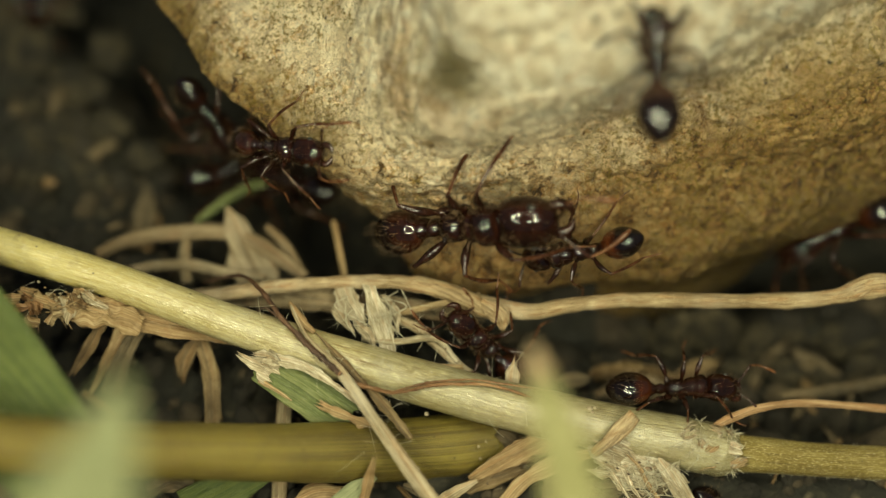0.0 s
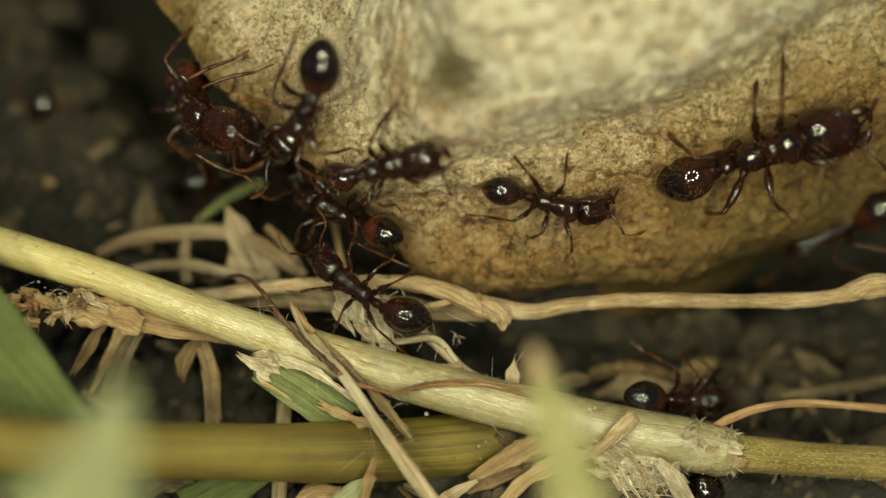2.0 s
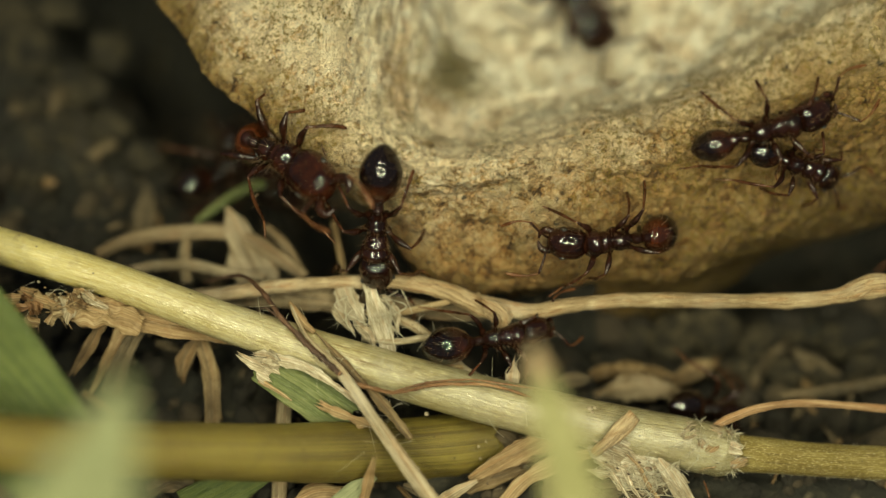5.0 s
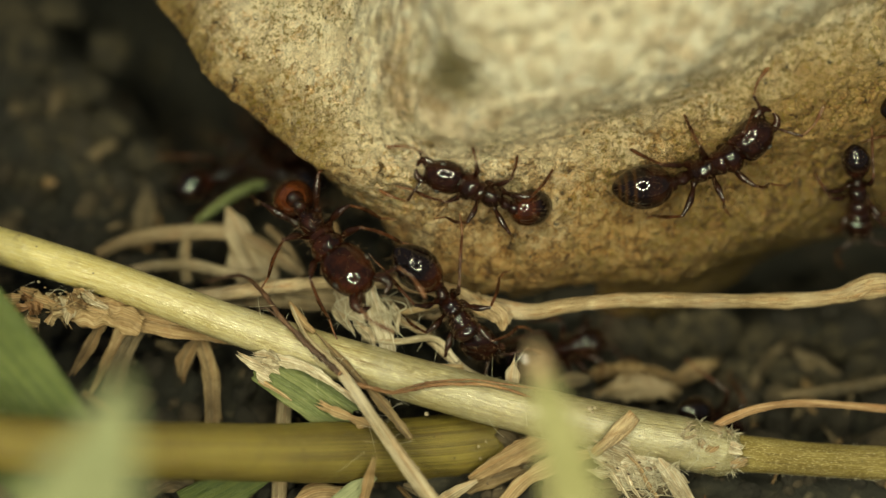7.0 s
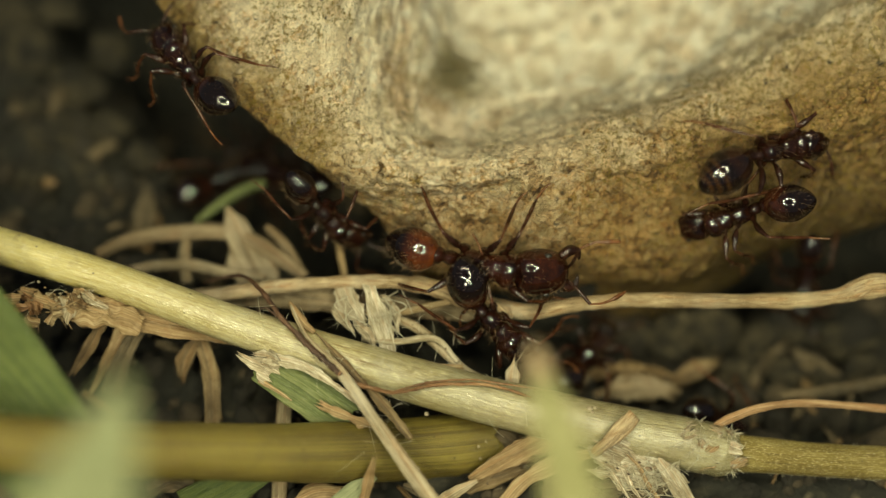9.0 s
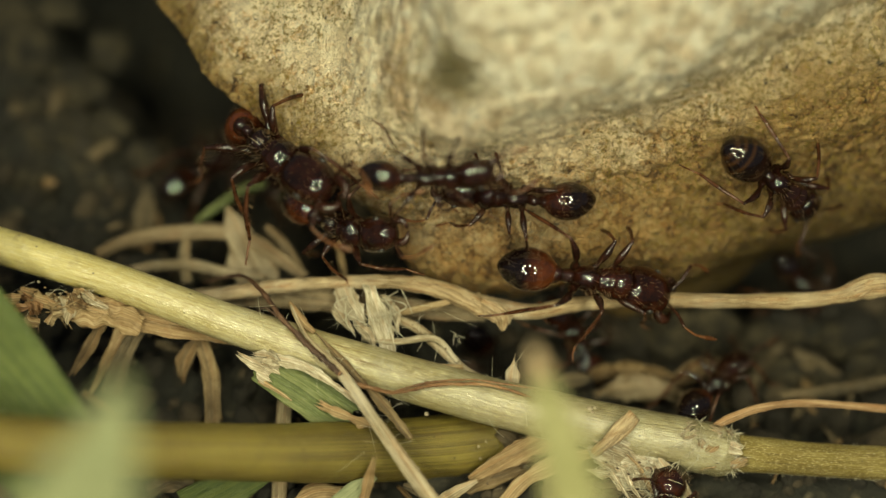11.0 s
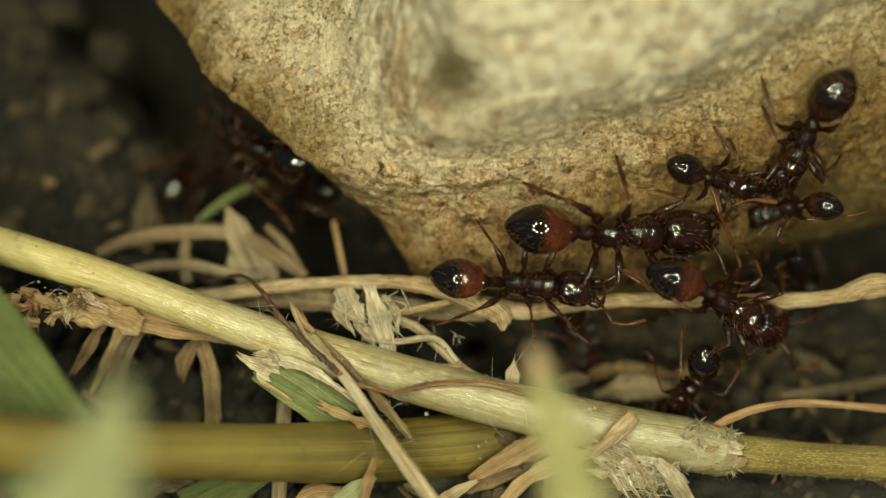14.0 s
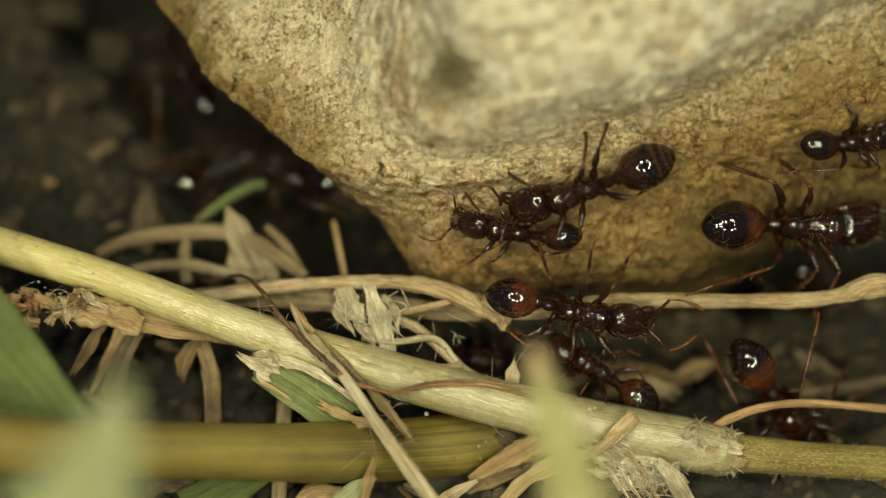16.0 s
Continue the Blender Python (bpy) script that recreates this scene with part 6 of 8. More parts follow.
def motions():
    """Every ant along its way."""
    go(BIG, 1.80, 0.688, [
        (0, 0.43, 0.56, 4.37, 62, -34, -18), (0.25, 1.25, 0.56, 4.60, 49, -19, -7), (0.5, 2.61, 0.60, 4.83, 44, -2, 4),
        (0.75, 3.76, 0.74, 4.69, 46, 4, 5), (1, 4.88, 0.90, 4.55, 48, 7, 5), (1.25, 5.88, 1.18, 4.74, 51, -0, 10),
        (1.5, 6.79, 1.58, 5.02, 51, -11, 15), (1.75, 7.61, 1.89, 5.35, 53, -23, 10), (2, 8.35, 2.06, 5.57, 56, -31, 5),
        (2.25, 9.12, 2.18, 5.41, 51, -4, 15), (2.5, 9.72, 2.33, 5.14, 59, 25, 21), (2.75, 10.04, 2.33, 4.84, 61, 32, 16),
        (3, 10.36, 2.28, 4.61, 60, 37, 12), (3.25, 11.04, 2.59, 4.74, 66, 39, 16), (3.5, 11.72, 2.89, 4.88, 68, 41, 19),
        (3.75, 12.07, 2.64, 4.48, 65, 50, 6), (4, 12.41, 2.33, 3.82, 60, 60, -9), (4.2, 12.74, 2.35, 3.25, 60, 59, -8),
        (4.46, 13.25, 2.53, 2.59, 53, 55, -14), (4.72, 13.85, 2.75, 1.88, 43, 47, -25), (4.99, 14.51, 3.00, 1.13, 18, 35, -34),
        (5.25, 15.15, 3.25, 0.45, 16, 21, -42), (5.51, 15.73, 3.48, -0.14, 16, 6, -49), (5.78, 16.22, 3.68, -0.64, 19, -10, -56),
        (6.04, 16.53, 3.82, -0.94, 23, -22, -64), (6.3, 16.64, 3.87, -1.06, 24, -28, -67), (16, 16.64, 3.87, -1.06, 24, -28, -67),
    ])
    go(RED, 1.10, 0.79, [
        (0, 3.74, 0.14, 3.70, -57, 28, 174), (0.25, 3.39, 0.20, 3.65, -55, 25, 169), (0.5, 2.74, 0.29, 3.59, -54, 21, 161),
        (0.75, 2.06, 0.38, 3.64, -50, 5, 163), (1, 1.25, 0.44, 3.68, -48, -8, 167), (1.25, 0.23, 0.45, 3.55, -45, -4, 168),
        (1.5, -0.85, 0.49, 3.35, -30, 3, 168), (1.75, -1.88, 0.85, 3.34, -29, 6, 158), (2, -2.71, 1.39, 3.39, -26, 8, 145),
        (2.25, -3.23, 1.97, 3.22, -43, 15, 136), (2.5, -3.58, 2.42, 3.05, -25, 21, 130), (3, -3.87, 2.66, 2.95, -52, 29, 140),
        (3.25, -4.18, 2.86, 2.85, -33, 33, 144), (3.5, -4.48, 3.07, 2.72, -59, 35, 146), (4, -4.73, 3.35, 2.43, -55, 28, 149),
        (4.26, -4.92, 3.64, 2.09, -53, 27, 147), (4.51, -5.18, 4.05, 1.57, -54, 27, 145), (4.77, -5.49, 4.59, 0.90, -61, 26, 143),
        (5.02, -5.55, 5.60, 0.10, -31, 26, 140), (5.53, -5.2, 6.6, -1.3, -50, 25, 120), (6.3, -4.0, 7.9, -3.0, -40, 10, 95), (16, -3.6, 8.4, -3.4, -40, 0, 90),
    ])
    go(SMALL, 1.12, 0.707, [
        (0, -4.57, 2.57, 5.07, 39, -33, -33), (0.25, -3.41, 1.91, 5.25, 38, -32, -30), (0.5, -1.72, 1.19, 5.41, 59, -27, -23),
        (0.75, -0.72, 1.13, 5.33, 51, -1, -0), (1, 0.10, 1.11, 5.28, 55, 22, 18), (1.25, 0.84, 1.16, 5.16, 54, 19, 11),
        (1.5, 1.52, 1.23, 5.01, 54, 17, 2), (1.75, 2.15, 1.14, 4.88, 52, 17, -5), (2, 2.78, 1.06, 4.76, 45, 17, -10),
        (2.25, 3.44, 1.13, 4.76, 47, 9, -1), (2.5, 4.16, 1.23, 4.75, 47, 3, 7), (2.75, 5.12, 1.31, 4.64, 52, 13, 9),
        (3, 6.06, 1.42, 4.49, 56, 25, 12), (3.25, 6.78, 1.62, 4.38, 57, 25, 18), (3.5, 7.36, 1.82, 4.36, 55, 24, 23),
        (3.75, 7.76, 1.93, 4.42, 57, 27, 20), (4, 8.17, 2.03, 4.48, 61, 30, 15), (4.2, 8.72, 2.13, 4.47, 61, 31, 14),
        (4.46, 9.10, 2.22, 4.49, 61, 32, 12), (4.72, 9.40, 2.31, 4.52, 59, 35, 10), (4.99, 9.65, 2.41, 4.55, 60, 38, 9),
        (5.25, 9.84, 2.49, 4.59, 64, 41, 8), (5.51, 10.03, 2.56, 4.62, 64, 45, 7), (5.78, 10.23, 2.62, 4.64, 66, 49, 5),
        (6.04, 10.46, 2.67, 4.63, 62, 54, 1), (6.3, 10.75, 2.70, 4.60, 63, 58, -4), (6.5, 11.08, 2.63, 4.24, 58, 65, -19),
        (6.75, 11.40, 2.51, 3.67, 45, 71, -39), (7, 11.62, 2.40, 3.03, 36, 74, -61), (7.25, 11.60, 2.41, 2.33, 26, 75, -74),
        (7.5, 11.42, 2.40, 1.65, 17, 75, -86), (7.75, 10.84, 2.27, 1.05, -5, 76, -116), (8, 10.39, 2.07, 0.53, -47, 75, -135),
        (8.25, 10.47, 1.82, 0.03, 17, 76, -108), (8.5, 10.55, 1.64, -0.29, 19, 74, -82), (9, 10.60, 1.58, -0.44, 13, 73, -90),
        (9.2, 10.57, 1.62, -0.42, 17, 71, -83), (9.46, 10.56, 1.64, -0.48, 25, 70, -71), (9.72, 10.57, 1.69, -0.63, 34, 69, -57),
        (9.99, 10.60, 1.76, -0.85, 42, 67, -42), (10.25, 10.64, 1.84, -1.10, 48, 65, -29), (10.51, 10.67, 1.91, -1.35, 51, 62, -20),
        (10.78, 10.71, 1.98, -1.58, 53, 60, -12), (11.04, 10.73, 2.02, -1.74, 31, 59, -8), (11.3, 10.74, 2.03, -1.80, 34, 58, -6),
        (12.5, 10.78, 1.99, -1.82, 29, 58, -6), (14, 10.94, 1.99, -1.83, 62, 63, -15), (15, 11.17, 2.06, -1.79, 54, 68, -24),
        (15.25, 11.17, 2.00, -1.82, 54, 67, -23), (15.5, 11.16, 1.88, -1.89, 63, 66, -22), (15.75, 11.15, 1.75, -1.96, 60, 65, -20),
        (16, 11.15, 1.69, -2.00, 58, 65, -19),
    ])
    go(WALKER_F, 1.22, 0.856, [
        (0, 11.40, 2.47, 0.77, -20, 40, -174), (0.25, 11.23, 2.40, 0.73, -18, 41, -171), (0.5, 10.99, 2.29, 0.67, -12, 44, -167),
        (1, 10.82, 2.07, 0.54, -21, 48, -162), (1.5, 11.02, 2.07, 0.54, -2, 44, -162), (1.75, 11.26, 2.21, 0.69, -7, 47, -174),
        (2, 11.41, 2.41, 0.96, -31, 48, 170), (2.25, 11.22, 2.51, 1.32, -38, 40, 164), (2.5, 11.01, 2.47, 1.69, -37, 34, 162),
        (3, 10.87, 2.02, 2.12, -40, 39, 158), (3.25, 10.39, 1.79, 2.43, -41, 41, 159), (3.5, 9.59, 1.54, 2.76, -41, 43, 160),
        (3.75, 8.77, 1.26, 3.08, -40, 41, 162), (4, 7.91, 0.97, 3.27, -36, 35, 166), (4.2, 7.28, 0.69, 3.28, -57, -23, -158),
        (4.46, 6.49, 0.63, 3.39, -52, -21, -159), (4.72, 5.66, 0.56, 3.52, -50, -16, -163), (4.99, 4.78, 0.49, 3.67, -45, -9, -168),
        (5.25, 3.99, 0.42, 3.81, -50, -1, -173), (5.51, 3.29, 0.37, 3.94, -46, 8, -179), (5.78, 2.71, 0.34, 4.05, -48, 15, 175),
        (6.04, 2.35, 0.33, 4.13, -48, 20, 170), (6.3, 2.22, 0.36, 4.18, -47, 21, 167), (6.5, 2.28, 0.53, 4.28, -52, 17, 164),
        (6.75, 1.93, 0.85, 4.55, -47, -11, 166), (7, 1.26, 1.16, 4.92, -55, -36, 172), (7.25, 0.43, 1.15, 5.60, -50, -26, 172),
        (7.5, -0.64, 1.21, 6.23, -52, -11, 170), (7.75, -2.25, 2.16, 6.33, -46, -1, 162), (8, -3.85, 3.12, 6.20, -27, 8, 153),
        (8.25, -4.86, 3.48, 5.92, -37, 17, 146), (8.5, -5.67, 3.78, 5.69, -31, 22, 141), (8.75, -6.34, 4.19, 5.62, -24, 17, 131),
        (9, -6.96, 4.64, 5.71, -16, 13, 121), (9.2, -7.46, 5.03, 5.94, -13, 7, 120), (9.5, -8.08, 6.36, 5.81, -17, 11, 123),
        (9.8, -8.77, 8.20, 5.30, -21, 15, 126), (10.03, -9.57, 9.88, 4.94, -21, 15, 125), (10.27, -10.52, 11.73, 4.55, -21, 15, 125),
        (10.5, -10.94, 12.55, 4.38, -22, 15, 125), (16, -10.94, 12.55, 4.38, -22, 15, 125),
    ], ((0, 8), (5.5, 40), (7.2, 34), (7.9, 8), (16, 8)))
    go(WALKER_G, 1.30, 0.893, [
        (0, 5.31, 1.73, 10.51, 8, -4, 88), (0.25, 4.62, 1.95, 11.16, -26, -0, 111), (0.5, 3.15, 2.15, 11.79, -50, 12, 140),
        (0.8, -0.54, 2.30, 11.56, -49, -4, 174), (1, -1.97, 2.10, 10.41, -28, 9, -164), (1.2, -2.41, 2.95, 8.67, -27, 44, -165),
        (1.35, -2.55, 2.53, 7.70, 2, 58, -119), (1.5, -2.67, 2.06, 7.12, 25, 60, -74), (1.75, -3.06, 2.18, 7.18, 12, 66, -100),
        (2, -3.58, 2.31, 7.24, -21, 64, -151), (2.25, -4.50, 2.71, 6.50, 126, 131, 2), (2.5, -5.16, 3.11, 5.75, -43, 36, 168),
        (3, -5.17, 3.31, 5.87, -39, 27, 162), (3.25, -5.04, 3.13, 5.77, -40, 31, 166), (3.5, -4.74, 2.75, 5.55, -42, 38, 176),
        (3.75, -3.94, 2.09, 5.25, -38, 57, -150), (4, -2.96, 1.36, 4.91, -11, 68, -102), (4.2, -2.49, 1.01, 4.54, -14, 65, -108),
        (4.46, -2.18, 0.84, 4.39, -12, 63, -105), (4.72, -1.96, 0.73, 4.27, -9, 62, -102), (4.99, -1.79, 0.66, 4.19, -6, 62, -97),
        (5.25, -1.65, 0.61, 4.13, -2, 61, -90), (5.51, -1.51, 0.56, 4.08, 3, 60, -82), (5.78, -1.34, 0.48, 4.02, 8, 58, -73),
        (6.04, -1.13, 0.35, 3.94, 13, 55, -64), (6.3, -0.84, 0.15, 3.82, 17, 51, -55), (6.5, -0.45, -0.32, 3.62, 16, -1, -58),
        (6.75, -0.07, -0.87, 3.20, 21, 27, -50), (7, 0.22, -1.15, 2.94, 44, 54, -36), (7.25, 0.44, -1.03, 3.05, 28, 51, -33),
        (7.5, 0.61, -0.92, 3.20, 29, 47, -30), (7.75, 0.70, -1.52, 3.23, 57, 50, -34), (8, 0.74, -2.21, 3.15, 24, 55, -44),
        (8.25, 0.69, -2.40, 3.04, -1, 56, -67), (8.5, 0.64, -2.48, 3.00, 4, 54, -84), (8.75, 0.86, -1.94, 2.80, 18, 55, -58),
        (9, 1.35, -1.28, 2.41, 61, 53, -20), (9.2, 2.08, -1.41, 1.98, 40, 51, -5), (9.47, 2.15, -1.51, 1.19, 42, 53, -7),
        (9.73, 2.19, -1.52, 0.29, 40, 56, -11), (10, 2.23, -1.33, -0.51, 41, 58, -12), (10.26, 2.18, -0.94, -1.21, 42, 59, -11),
        (10.52, 2.02, -0.48, -1.99, 43, 60, -9), (10.78, 1.82, -0.03, -2.70, 45, 61, -8), (11.04, 1.65, 0.31, -3.22, 46, 62, -7),
        (11.3, 1.58, 0.44, -3.42, 46, 62, -6), (16, 1.58, 0.44, -3.42, 46, 62, -6),
    ])
    go(WALKER_J, 1.08, 0.93, [
        (0, 1.23, -1.86, 1.81, -43, -55, 165), (0.25, 0.99, -1.71, 2.17, -39, -57, 166), (0.5, 0.60, -1.63, 2.64, -40, -58, 167),
        (0.75, 0.31, -1.82, 2.79, -41, -13, 162), (1, 0.01, -1.96, 2.83, -33, 32, 161), (1.25, -0.47, -1.77, 2.96, -51, 14, 169),
        (1.5, -1.03, -1.47, 3.15, -44, -5, 171), (1.75, -1.62, -1.18, 3.20, -26, -11, 158), (2, -2.16, -0.96, 3.21, -23, -13, 147),
        (2.25, -2.66, -0.88, 3.25, -22, -13, 144), (2.5, -2.93, -0.85, 3.27, -21, -12, 141), (2.75, -2.24, -1.07, 3.25, -2, -14, 108),
        (3, -1.54, -1.31, 3.22, 7, -8, 79), (3.5, -1.53, -1.18, 3.30, 3, -11, 87), (3.75, -1.24, -1.42, 3.16, 9, -8, 69),
        (4, -0.73, -1.76, 2.96, 42, 2, 42), (4.2, -0.24, -1.88, 2.89, 47, 5, 26), (4.46, 0.26, -1.92, 2.72, 30, 8, 22),
        (4.72, 0.80, -1.84, 2.45, 34, 11, 20), (4.99, 1.36, -1.75, 2.12, 28, 14, 18), (5.25, 1.88, -1.63, 1.71, 24, 17, 18),
        (5.51, 2.35, -1.41, 1.10, 22, 20, 18), (5.78, 2.76, -1.20, 0.51, 20, 23, 19), (6.04, 3.06, -1.01, 0.03, 18, 26, 21),
        (6.3, 3.28, -0.85, -0.33, 17, 28, 23), (6.5, 3.37, -0.79, -0.45, 17, 30, 25), (7, 3.42, -0.77, -0.45, 17, 28, 34),
        (7.5, 3.49, -0.76, -0.47, 16, 26, 39), (8, 3.93, -0.76, -0.49, 17, 24, 44),
        (8.5, 4.21, -0.77, -0.52, 17, 22, 50), (9, 4.15, -0.74, -0.74, 19, 25, 60), (9.2, 4.19, -0.73, -0.73, 19, 24, 62),
        (9.46, 4.16, -0.72, -0.72, 18, 18, 65), (9.72, 4.12, -0.69, -0.68, 17, 4, 70), (9.99, 4.06, -0.65, -0.62, 17, -13, 80),
        (10.25, 3.99, -0.61, -0.56, 16, -30, 93), (10.51, 3.92, -0.58, -0.50, 11, -45, 109), (10.78, 3.86, -0.56, -0.45, 1, -57, 130),
        (11.04, 3.82, -0.55, -0.42, -8, -64, 150), (11.3, 3.81, -0.54, -0.41, -14, -67, 161), (14, 3.87, -0.36, -0.71, -14, -68, 159),
        (14.25, 3.82, -0.34, -0.73, 1, -23, 132), (14.5, 3.73, -0.36, -0.76, 12, 30, 125), (14.75, 3.47, -0.53, -0.66, 8, 14, 150),
        (15, 2.98, -0.84, -0.63, 4, 6, 165), (15.25, 2.38, -1.10, -0.50, 0, 0, 172), (15.5, 1.80, -1.15, -0.60, 0, 0, 175),
        (16, 1.58, -1.18, -0.68, 0, -2, 172),
    ])
    go(WALKER_L, 1.05, 0.883, [
        (0, 6.39, -2.92, 1.39, 7, -1, 2), (0.5, 6.52, -2.94, 0.88, 32, 33, 10), (1, 6.44, -2.74, 0.53, 30, 30, 19),
        (1.5, 6.46, -2.82, 0.49, 33, 36, 21), (2, 6.62, -2.77, 0.40, 31, 31, 15), (2.5, 6.79, -2.33, 0.08, 28, 38, 12),
        (3, 6.94, -2.25, -0.34, 11, 45, 14), (3.25, 7.15, -2.22, -0.45, 12, 42, 17), (3.5, 7.38, -2.21, -0.55, 35, 39, 20),
        (4, 7.57, -2.29, -0.83, 38, 43, 18), (4.2, 7.60, -2.32, -0.84, 38, 43, 18), (4.46, 7.64, -2.35, -0.88, 38, 43, 18),
        (4.72, 7.67, -2.38, -0.95, 38, 43, 17), (4.99, 7.72, -2.40, -1.04, 38, 44, 17), (5.25, 7.76, -2.42, -1.14, 39, 44, 16),
        (5.51, 7.79, -2.44, -1.23, 39, 44, 16), (5.78, 7.83, -2.46, -1.32, 39, 45, 15), (6.04, 7.86, -2.47, -1.38, 39, 45, 15),
        (6.3, 7.89, -2.49, -1.41, 39, 45, 14), (9, 8.10, -2.62, -1.48, 40, 47, 12), (9.2, 8.10, -2.62, -1.48, 40, 47, 12),
        (9.46, 8.08, -2.60, -1.43, 39, 45, 14), (9.72, 8.05, -2.53, -1.29, 37, 42, 19), (9.99, 8.00, -2.44, -1.08, 32, 37, 27),
        (10.25, 7.93, -2.32, -0.85, 27, 33, 35), (10.51, 7.86, -2.20, -0.61, 22, 28, 43), (10.78, 7.80, -2.07, -0.38, -20, 25, 50),
        (11.04, 7.74, -1.96, -0.22, -12, 23, 56), (11.3, 7.71, -1.60, 0.03, 10, 22, 58), (11.5, 7.69, -1.53, 0.07, 11, 24, 55),
        (11.75, 7.73, -1.83, -0.10, 13, 32, 32), (12, 7.76, -1.86, -0.12, 11, 46, 4), (12.25, 7.69, -1.89, -0.13, 9, 55, -10),
        (12.5, 7.59, -1.91, -0.15, 13, 59, -18), (12.75, 7.50, -1.75, -0.05, 6, 59, -20), (13, 7.44, -1.59, 0.04, 4, 58, -23),
        (13.5, 7.37, -1.86, -0.12, 15, 62, -25), (13.75, 7.17, -2.14, 0.10, -7, 73, -75), (14, 6.88, -2.44, 0.47, 117, 115, 18),
        (14.25, 6.67, -2.59, 0.65, 128, 126, -1), (14.5, 6.41, -2.68, 0.80, -7, 41, 168), (14.75, 6.01, -2.56, 1.04, -3, 10, 163),
        (15, 5.55, -2.41, 1.22, -11, -11, 160), (15.25, 5.12, -2.47, 1.19, -12, -11, 161), (15.5, 4.75, -2.53, 1.16, -13, -10, 162),
        (15.75, 4.48, -2.46, 1.19, -1, -13, 157), (16, 4.34, -2.39, 1.23, 1, -15, 152),
    ])
    go(WALKER_M, 1.25, 0.688, [
        (0, -6.72, 5.63, 1.88, 79, 68, -10), (0.25, -6.53, 5.39, 2.10, 82, 63, 1), (0.5, -6.12, 4.84, 2.58, 88, 57, 11),
        (0.75, -5.01, 3.34, 3.99, 27, 17, -25), (1, -3.96, 1.98, 5.15, 29, -23, -44), (1.25, -3.63, 1.66, 5.10, 33, -29, -42),
        (1.5, -3.30, 1.48, 5.11, 37, -34, -38), (1.75, -2.64, 1.39, 5.57, 43, -40, -25), (2, -1.78, 1.34, 5.95, 62, -42, -12),
        (2.25, -0.84, 1.17, 5.70, 51, -6, 6), (2.5, 0.20, 0.99, 5.46, 57, 27, 17), (2.75, 1.41, 1.14, 5.83, 35, 25, 19),
        (3, 2.52, 1.54, 5.83, 34, 21, 21), (3.25, 3.22, 1.57, 5.87, 31, 3, 15), (3.5, 3.87, 1.62, 5.87, 31, -13, 9),
        (3.75, 4.93, 1.70, 5.93, 49, -12, 10), (4, 5.76, 1.83, 6.03, 51, -11, 12), (4.2, 5.92, 1.98, 6.15, 50, -14, 15),
        (4.45, 6.44, 2.11, 6.21, 50, -13, 15), (4.7, 7.29, 2.23, 6.23, 51, -10, 15), (4.95, 8.29, 2.36, 6.22, 51, -7, 15),
        (5.2, 9.23, 2.52, 6.21, 51, -4, 16), (5.48, 10.40, 2.87, 6.08, 53, 1, 18), (5.75, 11.69, 3.38, 5.80, 54, 7, 21),
        (6.02, 12.79, 3.84, 5.53, 56, 13, 24), (6.3, 13.33, 4.07, 5.38, 57, 15, 25), (7.27, 13.65, 4.17, 5.30, 57, 15, 25),
        (8.24, 13.92, 4.26, 5.23, 57, 15, 25), (9.21, 14.14, 4.32, 5.18, 57, 15, 25), (10.18, 14.32, 4.38, 5.13, 57, 15, 25),
        (11.15, 14.45, 4.42, 5.10, 57, 15, 25), (12.12, 14.55, 4.45, 5.07, 57, 15, 25), (13.09, 14.62, 4.47, 5.05, 57, 15, 25),
        (14.06, 14.67, 4.49, 5.04, 57, 15, 25), (15.03, 14.69, 4.49, 5.04, 57, 15, 25), (16, 14.70, 4.50, 5.03, 57, 15, 25),
    ])
